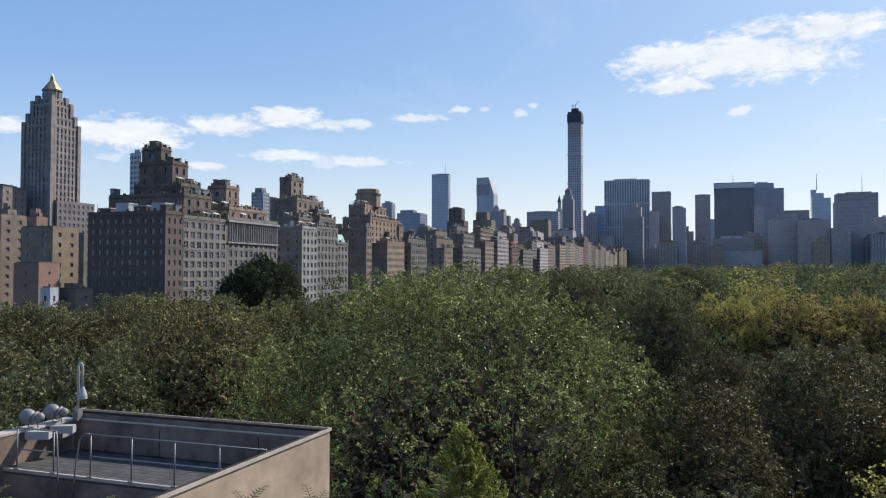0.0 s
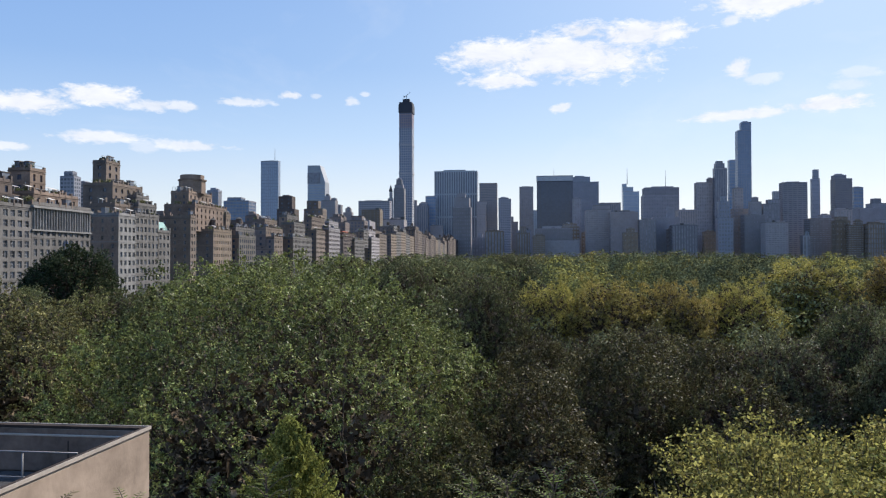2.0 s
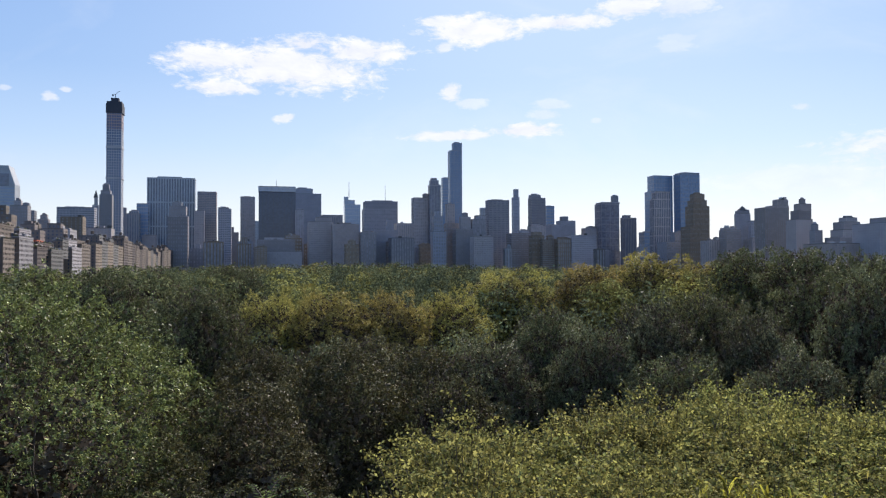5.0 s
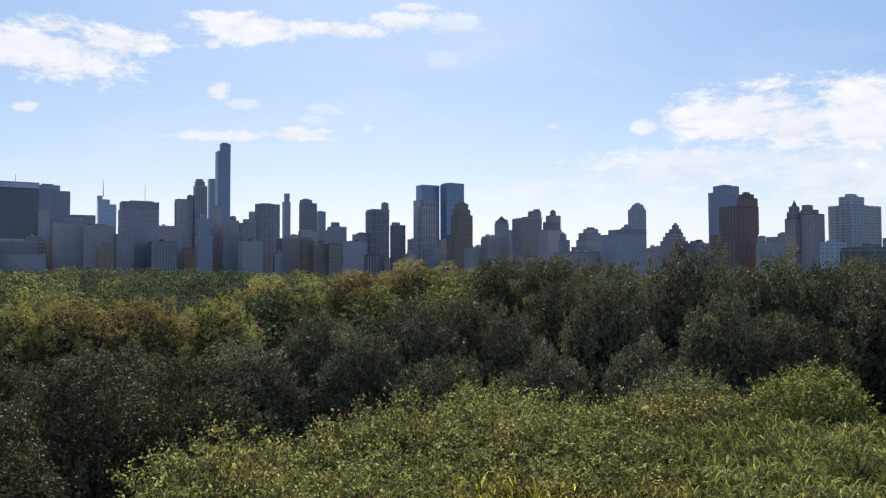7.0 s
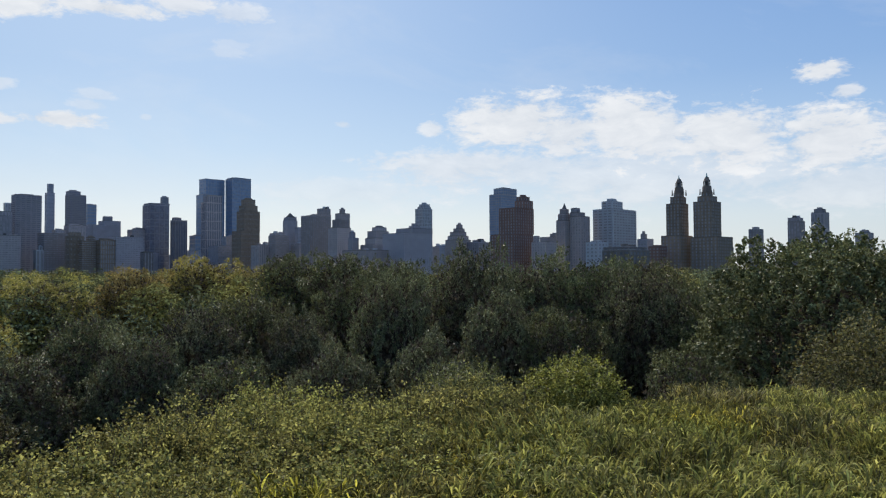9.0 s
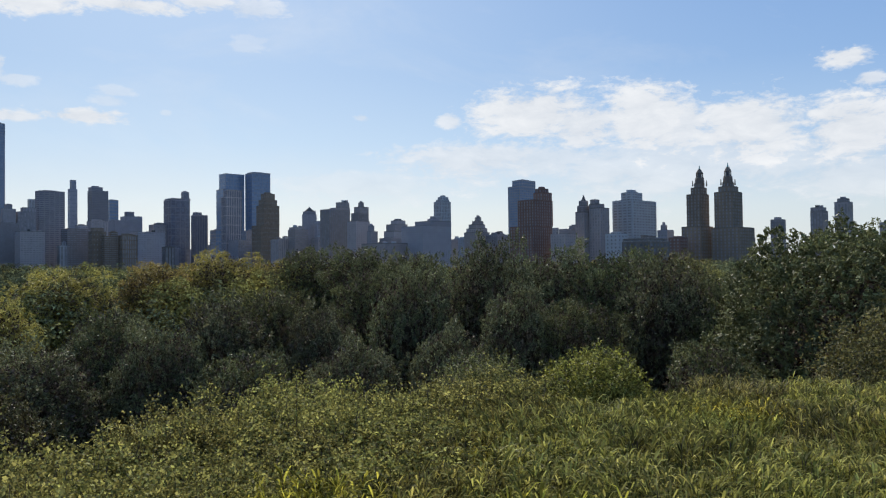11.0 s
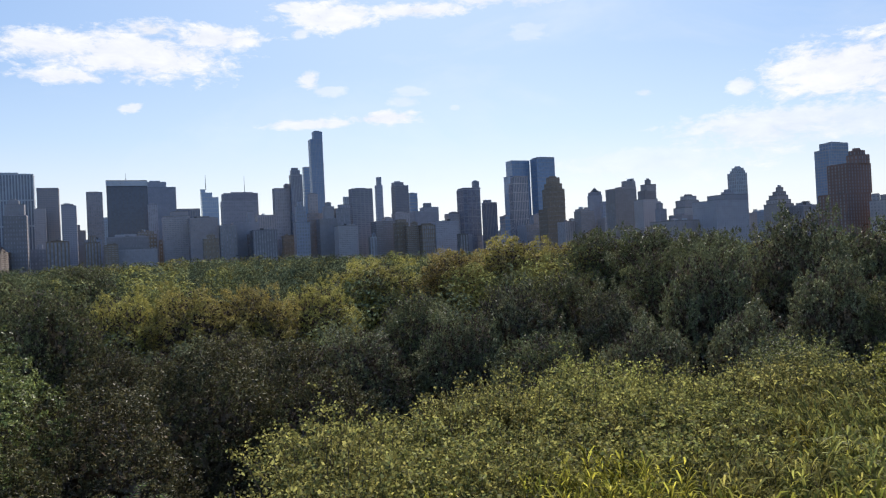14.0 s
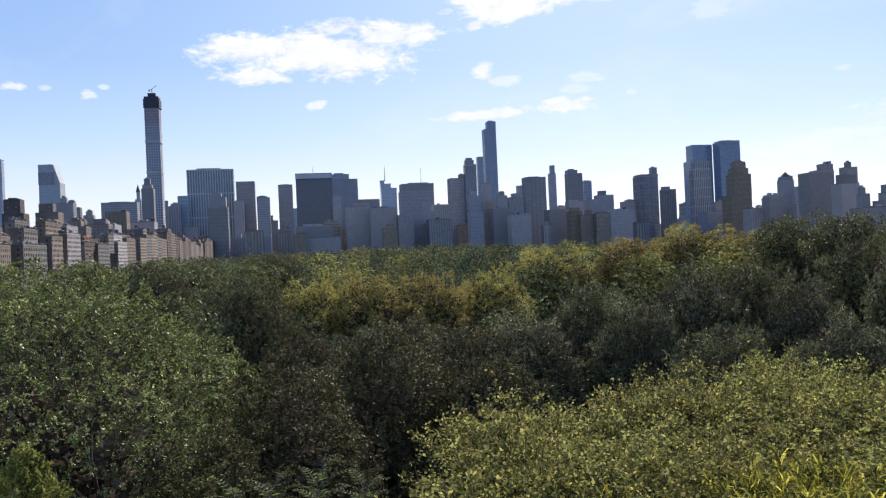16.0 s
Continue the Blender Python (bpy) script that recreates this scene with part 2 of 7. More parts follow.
RUST_ROOF = surface("red_roof", (0.5, 0.12, 0.06), 0.8, grain=4)
GLASS = glazing("window_glass", (0.155, 0.168, 0.195), 0.2, spread=0.3)
DARK_GLASS = glazing("dark_curtain_glass", (0.16, 0.17, 0.205), 0.15, spread=0.2)
# pale blue sky reflection put into the base colour of the glass
PALE_GLASS = glazing("sky_sheen_curtain_glass", (0.33, 0.39, 0.48), 0.1, spread=0.06)
BLACK_GLASS = glazing("black_curtain_glass", (0.06, 0.075, 0.11), 0.15, spread=0.1)
# far windows, brought close to the wall tone to put haze into them
HAZED_GLASS = glazing("hazed_window_glass", (0.262, 0.25, 0.256), 0.28, spread=0.22)
BLUE_GLASS = glazing("blue_curtain_glass", (0.18, 0.255, 0.365), 0.12, spread=0.12)
MAST = surface("mast_steel", (0.3, 0.3, 0.3), 0.5, metal=0.5)
GROUND = surface("park_ground", (0.03, 0.032, 0.018), 0.95, grain=8, amount=0.4, stain=0.3, coords="Object", specular=0.0)
BARK = surface("bark", (0.07, 0.055, 0.042), 0.95, grain=0.6, amount=0.4, bump=0.5)
TERRACE = surface("terrace_stone", (0.42, 0.38, 0.33), 0.85, grain=0.8, amount=0.12, stain=0.25, bump=0.2)
HOTEL_BRICK = surface("hotel_brick", (0.165, 0.145, 0.138), 0.9, grain=5, amount=0.35, stain=0.3)
TANK_WOOD = surface("tank_staves", (0.14, 0.1, 0.075), 0.9, grain=1.5)
# crown shade put into a brown leaf colour
INNER_SHADE = foliage("inner_shade_leaves", (0.115, 0.088, 0.06), (0.155, 0.122, 0.082), 0.08, rough=0.9, gloss=0.0)
GREEN = foliage("green_leaves", (0.089, 0.097, 0.039), (0.388, 0.404, 0.115), 0.2, 0.42, gloss=0.09)
OLIVE = foliage("olive_brown_leaves", (0.115, 0.11, 0.045), (0.3, 0.275, 0.105), 0.26, 0.5, gloss=0.1)
GOLDEN = foliage("yellowing_leaves", (0.27, 0.227, 0.074), (0.55, 0.462, 0.125), 0.36, gloss=0.04, vary=0.8)
DARK = foliage("dark_green_leaves", (0.1, 0.106, 0.05), (0.265, 0.27, 0.108), 0.22, 0.5, gloss=0.08, vary=1.15)
# near dark trees: brown shadow between the leaves is mixed into their colour
DUSK = foliage("brown_shade_green_leaves", (0.062, 0.058, 0.026), (0.205, 0.192, 0.072), 0.22, 0.5, gloss=0.07, vary=1.35)
DEEP = foliage("very_dark_leaves", (0.03, 0.038, 0.02), (0.075, 0.09, 0.04), 0.25, 0.5, gloss=0.05, vary=1.0)
SILVER = foliage("grey_green_leaves", (0.11, 0.112, 0.06), (0.29, 0.29, 0.132), 0.22, 0.5, gloss=0.08, vary=1.2)
WOODS = [("dark green", foliage("dark_woods_leaves", (0.1, 0.106, 0.058), (0.225, 0.225, 0.11), 0.12, patch=0.05, gloss=0.0)),
         ("green", foliage("green_woods_leaves", (0.145, 0.15, 0.068), (0.32, 0.31, 0.134), 0.14, patch=0.05, gloss=0.0)),
         ("yellowing", foliage("yellowing_woods_leaves", (0.2, 0.178, 0.062), (0.42, 0.355, 0.115), 0.16, patch=0.05, gloss=0.0))]

# ---- building blocks ----
GRID = -19.0                                   # the street grid's turn
STREETS = pose(0, 0, 0, 0, 0, GRID)            # x across the avenues, y down the avenue


class Shape:
    """Collects boxes and prisms of one mesh."""

    def __init__(self):
        self.v, self.f = [], []

    def box(self, x0, x1, y0, y1, z0, z1):
        n = len(self.v)
        self.v += [(x0, y0, z0), (x1, y0, z0), (x1, y1, z0), (x0, y1, z0), (x0, y0, z1), (x1, y0, z1), (x1, y1, z1), (x0, y1, z1)]
        self.f += [(n, n + 3, n + 2, n + 1), (n + 4, n + 5, n + 6, n + 7), (n, n + 1, n + 5, n + 4), (n + 1, n + 2, n + 6, n + 5),
                   (n + 2, n + 3, n + 7, n + 6), (n + 3, n, n + 4, n + 7)]
        return self

    def frustum(self, cx, cy, z0, z1, r0, r1, sides=8, ry0=None, ry1=None, turn=0.0):
        n = len(self.v)
        for z, rx, ry in ((z0, r0, ry0 or r0), (z1, r1, ry1 or r1)):
            for i in range(sides):
                a = 2 * math.pi * (i + 0.5) / sides + turn
                self.v.append((cx + rx * math.cos(a), cy + ry * math.sin(a), z))
        for i in range(sides):
            j = (i + 1) % sides
            self.f.append((n + i, n + j, n + sides + j, n + sides + i))
        self.f.append(tuple(n + i for i in reversed(range(sides))))
        self.f.append(tuple(n + sides + i for i in range(sides)))
        return self

    def tube(self, points, radius, sides=8):
        """A round bar along the points."""
        pts = [Vector(p) for p in points]
        rings = []
        side = Vector((0.31, 0.95, 0.07))
        for i, p in enumerate(pts):
            d = (pts[min(i + 1, len(pts) - 1)] - pts[max(i - 1, 0)]).normalized()
            a = d.cross(side)
            a = (a if a.length > 0.05 else d.cross(Vector((1, 0, 0)))).normalized()
            b = d.cross(a)
            r = radius[i] if isinstance(radius, (list, tuple)) else radius
            n = len(self.v)
            for s in range(sides):
                w = 2 * math.pi * s / sides
                self.v.append(tuple(p + a * (r * math.cos(w)) + b * (r * math.sin(w))))
            rings.append(n)
        for n, m in zip(rings, rings[1:]):
            for s in range(sides):
                q = (s + 1) % sides
                self.f.append((n + s, n + q, m + q, m + s))
        self.f.append(tuple(rings[0] + s for s in reversed(range(sides))))
        self.f.append(tuple(rings[-1] + s for s in range(sides)))
        return self

    def mesh(self, name, mat, smooth=False):
        me = bpy.data.meshes.new(name)
        me.from_pydata(self.v, [], self.f)
        me.materials.append(mat)
        if smooth:
            me.polygons.foreach_set("use_smooth", [True] * len(me.polygons))
        me.update()
        return me


def leaf_mesh(name, at, aim, length, width, mat, corners=4):
    """Leaves as diamonds, or as three-cornered sprays: places, facing directions, half length and half width, as arrays."""
    n = len(at)
    rng = np.random.default_rng(n)
    aim = aim / np.maximum(np.linalg.norm(aim, axis=1, keepdims=True), 1e-6)
    other = rng.normal(size=(n, 3))
    a = np.cross(aim, other)
    a /= np.maximum(np.linalg.norm(a, axis=1, keepdims=True), 1e-6)
    b = np.cross(aim, a)
    a, b = a * np.reshape(length, (-1, 1)), b * np.reshape(width, (-1, 1))
    ring = [at - a, at + b - 0.15 * a, at + a, at - b - 0.15 * a] if corners == 4 else [at - a, at + b * 1.5 + 0.3 * a, at + a - b * 0.6]
    co = np.stack(ring, axis=1).reshape(-1, 3)
    me = bpy.data.meshes.new(name)
    me.vertices.add(corners * n)
    me.vertices.foreach_set("co", co.astype(np.float32).ravel())
    me.loops.add(corners * n)
    me.loops.foreach_set("vertex_index", np.arange(corners * n, dtype=np.int32))
    me.polygons.add(n)
    me.polygons.foreach_set("loop_start", np.arange(0, corners * n, corners, dtype=np.int32))
    me.update(calc_edges=True)
    me.materials.append(mat)
    return me


def part(name, shape, mat, parent, label="", smooth=False, kind=""):
    ob = new(name, shape if isinstance(shape, bpy.types.Mesh) else shape.mesh(name, mat, smooth))
    ob.parent = parent
    return tagged(ob, label, kind=kind)


def thing(name, m, label, category, group="", kind=""):
    """An Empty at the foot of a thing."""
    ob = new(name)
    ob.empty_display_size = 0.3
    ob.matrix_basis = m
    return tagged(ob, label, category, group, kind)


def cuts(lo, hi, step, solid, ends):
    """Where solid stretches and openings change along a side, beginning and ending with a solid one."""
    n = max(1, round((hi - lo) / step))
    w = (hi - lo) / n
    out = [lo - ends]
    for i in range(n):
        out += [lo + i * w + solid * w * 0.5, lo + (i + 1) * w - solid * w * 0.5]
    return out + [hi + ends]


def facade(x0, x1, y0, y1, z0, z1, bay, storey, pier, band, proud, reveal=False, sides="nwe"):
    """One connected shell of masonry round a block, open where the windows are. Sides: n faces -y, w faces +x, e faces -x, s faces +y."""
    s = Shape()
    seen = {}

    def vert(p):
        key = (round(p[0], 2), round(p[1], 2), round(p[2], 2))
        if key not in seen:
            seen[key] = len(s.v)
            s.v.append(p)
        return seen[key]

    cx, cy, cz = cuts(x0, x1, bay, pier, proud), cuts(y0, y1, bay, pier, proud), cuts(z0, z1, storey, band, 0.0)
    a0, a1, b0, b1 = x0 - proud, x1 + proud, y0 - proud, y1 + proud
    for side in sides:
        along = cx if side in "ns" else cy
        for i in range(len(along) - 1):
            for k in range(len(cz) - 1):
                p, q, lo, hi = along[i], along[i + 1], cz[k], cz[k + 1]
                if side in "ns":
                    y = b0 if side == "n" else b1
                    ring, back = [(p, y, lo), (q, y, lo), (q, y, hi), (p, y, hi)], (0, proud if side == "n" else -proud, 0)
                else:
                    x = a1 if side == "w" else a0
                    ring, back = [(x, p, lo), (x, q, lo), (x, q, hi), (x, p, hi)], (-proud if side == "w" else proud, 0, 0)
                if side in "se":
                    ring.reverse()
                if i % 2 == 1 and k % 2 == 1:
                    if reveal:
                        deep = [tuple(u + v for u, v in zip(c, back)) for c in ring]
                        for m in range(4):
                            n = (m + 1) % 4
                            s.f.append((vert(ring[m]), vert(deep[m]), vert(deep[n]), vert(ring[n])))
                else:
                    s.f.append(tuple(vert(c) for c in ring))
    return s


def tower(name, label, x, y, tiers, wall, glass=None, bay=5.0, storey=3.8, pier=0.5, band=0.45, proud=0.35, roof=None, tank=0.0, crown=None):
    """A building of stacked blocks. tiers, from the ground up: width, depth, top, shift across, shift along."""
    root = thing(name, STREETS @ pose(x, y, 0), label, "building", "city skyline")
    below = 0.0
    rng = random.Random(int(abs(x) * 13 + y))
    if math.hypot(x, y) > 1350 and storey < 5 and pier > 0.25:
        storey, pier, band = ((300, pier * 0.9, 0.02), (3.9, 0.3, 0.62), (9.0, 0.82, 0.72), (storey * 2, pier, band))[rng.randrange(4)]
    for w, d, top, dx, dy in tiers:
        x0, x1, y0, y1 = dx - w / 2, dx + w / 2, dy - d / 2, dy + d / 2
        part("glazing", Shape().box(x0, x1, y0, y1, below, top - 1.0), glass or GLASS, root)
        foot = below if below else 2.0 if math.hypot(x, y) < 600 else min(18.0, top - 4)
        part("wall", facade(x0, x1, y0, y1, foot, top - 1.0, bay, storey, *((0.95, 0.9) if crown and top == tiers[-1][2] else (pier, band)), proud), crown if crown and top == tiers[-1][2] else wall, root)
        part("parapet", Shape().box(x0 - proud, x1 + proud, y0 - proud, y1 + proud, top - 1.0, top), wall, root)
        part("roof", Shape().box(x0, x1, y0, y1, top, top + 0.3), roof or ROOF_TAR, root)
        below = top
    w, d, top, dx, dy = tiers[-1]
    if top < 135 and w > 18:
        for k in range(rng.randint(2, 4)):
            bx, by = dx + rng.uniform(-0.38, 0.3) * w, dy + rng.uniform(-0.4, 0.2) * d
            part("roof_hut", Shape().box(bx, bx + rng.uniform(2.5, 7.0), by, by + rng.uniform(2.5, 6.0), top + 0.3, top + rng.uniform(1.8, 5.0)), rng.choice((wall, wall, PALE_PANEL, ROOF_TAR)), root)
    if tank:
        part("bulkhead", Shape().box(dx - w * 0.3, dx + w * 0.22, dy - d * 0.25, dy + d * 0.25, top + 0.3, top + tank), wall, root)
        part("tank_house", Shape().box(dx + w * 0.26, dx + w * 0.42, dy - d * 0.15, dy + d * 0.2, top + 0.3, top + tank * 0.55), wall, root)
    return root


def mast(root, x, y, z0, z1, r=0.8):
    return part("mast", Shape().frustum(x, y, z0, z1, r, r * 0.3, 6), MAST, root, "slender steel mast")


def cap(root, x, y, z0, z1, r):
    return part("spire", Shape().frustum(x, y, z0, z1, r, r * 0.04, 8), ROOF_TAR, root, "pointed roof cap")


def lantern(root, x, y, z0, z1):
    """A round temple on a tower: drum, columns, cone and finial, with four corner urns."""
    h = z1 - z0
    part("drum", Shape().frustum(x, y, z0, z0 + h * 0.3, 5.2, 4.6, 12), TAN_BRICK, root)
    for i in range(8):
        a = math.pi * i / 4
        part("column", Shape().frustum(x + 3.4 * math.cos(a), y + 3.4 * math.sin(a), z0 + h * 0.3, z0 + h * 0.55, 0.55, 0.5, 6), TAN_BRICK, root)
    part("drum", Shape().frustum(x, y, z0 + h * 0.3, z0 + h * 0.55, 2.4, 2.4, 8), GLASS, root)
    part("dome", Shape().frustum(x, y, z0 + h * 0.55, z0 + h * 0.78, 3.9, 1.6, 12), TAN_BRICK, root, "stone cone roof")
    part("finial", Shape().frustum(x, y, z0 + h * 0.78, z1, 1.0, 0.15, 6), COPPER, root)
    for i in range(4):
        a = math.pi * (i + 0.5) / 2
        part("urn", Shape().frustum(x + 7.5 * math.cos(a), y + 7.5 * math.sin(a), z0 - 3, z0 + h * 0.16, 1.0, 0.35, 6), TAN_BRICK, root)


def avenue_house(name, label, x, y, tiers, wall, bay=4.0, storey=3.3, pier=0.55, band=0.5, windows=0, tank=0.0, copper=False, octagon=False, red=False, flank=None, gap=1.55, upper=None, pillars=False):
    """A house whose front stands on the avenue. tiers: back, front, near end, far end, top; the first is the street front."""
    root = thing(name, STREETS @ pose(x, y, 0), label, "building", "avenue houses")
    foot, front = 7.0, wall
    for i, (x0, x1, y0, y1, top) in enumerate(tiers):
        z0 = foot if i == 0 else min(t[4] for t in tiers[:i]) - 6.0
        wall = (upper or front) if i else front
        spare = i > 0 and upper is not None
        part("glazing", Shape().box(x0, x1, y0, y1, 0 if i == 0 else z0, top - 0.5), BLACK_GLASS, root)
        part("wall", facade(x0, x1, y0, y1, z0, top - 1.0, bay * (1.5 if spare else 1.0), storey, 0.68 if spare else pier, band, 0.4, windows > 0, "w"), wall, root)
        part("flank_wall", facade(x0, x1, y0, y1, z0, top - 1.0, bay * gap, storey, 0.76 if gap > 1.2 else 0.6, max(band, 0.5), 0.4, windows > 0, "ne"), wall if spare else flank or wall, root)
        part("cornice", Shape().box(x0 - 0.62, x1 + 0.62, y0 - 0.62, y1 + 0.62, top - 0.6, top - 0.35), wall, root)
        part("frieze", Shape().box(x0 - 0.5, x1 + 0.5, y0 - 0.5, y1 + 0.5, top - 1.05, top - 0.75), wall, root)
        rise = top - 1.0 - z0
        for share in ((0.3, 0.74) if rise > 12 else (0.6,) if rise > 7 else ()):
            z = z0 + round(share * round(rise / storey)) * rise / max(1, round(rise / storey))
            part("belt_course", Shape().box(x0 - 0.48, x1 + 0.48, y0 - 0.48, y1 + 0.48, z - 0.13, z + 0.13), wall, root)
        for q in ((x0 - 0.4, x1 + 0.4, y0 - 0.4, y0), (x0 - 0.4, x1 + 0.4, y1, y1 + 0.4), (x0 - 0.4, x0, y0, y1), (x1, x1 + 0.4, y0, y1)):
            part("parapet", Shape().box(*q, top - 0.35, top + 0.5), wall, root)
        part("roof", Shape().box(x0, x1, y0, y1, top - 0.35, top), ROOF_TAR, root)
        if windows and not spare:
            add_windows(root, x0, x1, y0, y1, z0, top - 1.0, bay, storey, pier, band, gap)
    for i, (x0, x1, y0, y1, top) in enumerate(tiers):
        roof_clutter(root, x0, x1, y0, y1, top, wall, random.Random(int(abs(y) * 7 + i)), tiers[i + 1:], len(tiers) < 3 and y > 360)
        if y < 700:
            roof_terrace(root, x0, x1, y0, y1, top, wall, random.Random(int(abs(y) * 3 + i)), tiers[i + 1:])
    if pillars:
        x0, x1, y0, y1, top = tiers[0]
        part("main_cornice", Shape().box(x1 - 0.5, x1 + 1.3, y0 - 0.7, y1 + 0.7, top - 1.5, top - 0.75), PALE_STONE, root, "deep carved stone cornice")
        part("sill_course", Shape().box(x1 - 0.5, x1 + 0.9, y0 - 0.5, y1 + 0.5, top - 8.8, top - 8.3), PALE_STONE, root)
        for k in range(22):
            y = y0 + (y1 - y0) * (k + 0.5) / 22
            part("pilaster", Shape().frustum(x1 + 0.55, y, top - 8.3, top - 1.5, 0.32, 0.26, 8), PALE_STONE, root)
        for k in range(3):
            y = y0 + (y1 - y0) * (0.52 + 0.055 * k)
            part("arched_window", Shape().box(x1 + 0.35, x1 + 0.5, y - 0.5, y + 0.5, top - 17.5, top - 12.2).frustum(x1 + 0.42, y, top - 12.6, top - 11.6, 0.5, 0.12, 8), BLACK_GLASS, root)
        part("balcony", Shape().box(x1 + 0.3, x1 + 1.5, y0 + (y1 - y0) * 0.45, y0 + (y1 - y0) * 0.72, top - 18.6, top - 18.1), PALE_STONE, root, "stone balcony below arched windows")
    x0, x1, y0, y1, top = tiers[-1]
    if tank:
        for k in range(4):
            q = x0 + (x1 - x0) * (0.06 + 0.24 * k)
            h = tank * (0.55, 1.0, 0.7, 0.9)[k]
            hut = part("roof_house", Shape().box(q, q + (x1 - x0) * 0.17, y0 + 1.5, y0 + 5.5, top, top + h), PALE_PANEL if k % 2 else wall, root)
            part("slab", Shape().box(q - 0.2, q + (x1 - x0) * 0.17 + 0.2, y0 + 1.3, y0 + 5.7, top + h, top + h + 0.3), PALE_PANEL, hut)
    if copper:
        part("copper_roof", Shape().frustum((x0 + x1) / 2, (y0 + y1) / 2, top, top + 4, (x1 - x0) * 0.7, (x1 - x0) * 0.45, 4, (y1 - y0) * 0.7, (y1 - y0) * 0.5), COPPER, root, "green copper mansard roof")
    if red:
        part("red_roof", Shape().box(x0 + 0.5, x1 - 0.5, y0 + 1, y0 + (y1 - y0) * 0.5, top, top + 2.2), RUST_ROOF, root, "red tiled roof")
    if octagon:
        cx, cy, r = (x0 + x1) / 2, (y0 + y1) / 2, 6.6
        part("octagon_tower", Shape().frustum(cx, cy, top, top + 6.5, r, r, 8, r, r), wall, root)
        part("octagon_cornice", Shape().frustum(cx, cy, top + 6.5, top + 7.3, r + 0.5, r + 0.5, 8), wall, root)
        part("octagon_cap", Shape().frustum(cx, cy, top + 7.3, top + 9.5, r * 0.9, r * 0.9, 8), wall, root)
    return root


def roof_clutter(root, x0, x1, y0, y1, top, wall, rng, above, tank):
    """Stair heads, chimneys, vents and a staved water tank on a roof, clear of the storeys above."""
    def free(x, y, r):
        return all(not (a - r < x < b + r and c - r < y < d + r) for a, b, c, d, _ in above)

    for k in range(int(3 + (y1 - y0) * 0.35)):
        x, y = rng.uniform(x0 + 1, x1 - 1), rng.uniform(y0 + 1, y1 - 1)
        if rng.random() < 0.5:
            x = rng.uniform(x1 - 5, x1 - 1.2)
        w, d, h = rng.uniform(0.8, 3.0), rng.uniform(0.8, 3.0), rng.uniform(0.8, 2.6)
        if not free(x, y, 1.7) or x - w / 2 < x0 or x + w / 2 > x1 or y - d / 2 < y0 or y + d / 2 > y1:
            continue
        pick = rng.random()
        if pick < 0.6:
            hut = part("stair_head", Shape().box(x - w / 2, x + w / 2, y - d / 2, y + d / 2, top, top + h), wall, root)
            part("hut_roof", Shape().box(x - w / 2 - 0.12, x + w / 2 + 0.12, y - d / 2 - 0.12, y + d / 2 + 0.12, top + h, top + h + 0.16), ROOF_TAR, hut)
        elif pick < 0.85:
            part("chimney", Shape().box(x - 0.4, x + 0.4, y - 0.6, y + 0.6, top, top + h * 1.25), wall, root)
        else:
            part("roof_vent", Shape().frustum(x, y, top, top + h * 0.7, 0.35, 0.35, 8), MAST, root)
    x, y = (x0 * 0.45 + x1 * 0.55), (y0 + y1) / 2
    if tank and free(x, y, 2.5) and x1 - x0 > 6 and y1 - y0 > 6:
        tank = part("water_tank", Shape().frustum(x, y, top + 2.4, top + 5.6, 1.8, 1.7, 12), TANK_WOOD, root, "wooden staved water tank")
        part("tank_roof", Shape().frustum(x, y, top + 5.6, top + 6.6, 1.95, 0.1, 12), ROOF_TAR, tank)
        for sx in (-1, 1):
            for sy in (-1, 1):
                part("tank_leg", Shape().box(x + sx * 1.1 - 0.12, x + sx * 1.1 + 0.12, y + sy * 1.1 - 0.12, y + sy * 1.1 + 0.12, top, top + 2.4), MAST, tank)


def roof_terrace(root, x0, x1, y0, y1, top, wall, rng, above):
    """What stands along the edges of a roof: piers on the parapet, planting, awnings, a glazed room, rails and aerials."""
    def free(x, y, r):
        return x0 + 0.4 < x < x1 - 0.3 and y0 + 0.4 < y < y1 - 0.4 and all(not (a - r < x < b + r and c - r < y < d + r) for a, b, c, d, _ in above)

    n = max(2, int((y1 - y0) / 3.4))
    for k in range(n + 1):
        y = y0 + (y1 - y0) * k / n
        if rng.random() < 0.75:
            h = rng.uniform(0.9, 1.7)
            part("parapet_pier", Shape().box(x1 - 0.35, x1 + 0.5, y - 0.35, y + 0.35, top - 0.3, top + h), wall, root)
    for k in range(max(2, int((x1 - x0) / 4.5))):
        x = x0 + (x1 - x0) * (k + rng.random()) / max(2, int((x1 - x0) / 4.5))
        if x + 0.5 < x1:
            part("parapet_pier", Shape().box(x, x + 0.5, y0 - 0.5, y0 + 0.3, top - 0.3, top + rng.uniform(0.8, 1.5)), wall, root)
    for k in range(int(2 + (y1 - y0) * 0.3)):
        edge = rng.random() < 0.65
        x, y = (x1 - rng.uniform(0.8, 2.0), rng.uniform(y0, y1)) if edge else (rng.uniform(x0, x1), y0 + rng.uniform(0.8, 2.5))
        if not free(x, y, 0.8):
            continue
        pick = rng.random()
        if pick < 0.5:
            draw = np.random.default_rng(rng.randrange(9999))
            count = 160
            at = draw.normal(size=(count, 3)) * np.array([0.5, 0.9, 0.45]) + np.array([x, y, top + 1.0])
            at[:, 2] = np.maximum(at[:, 2], top + 0.1)
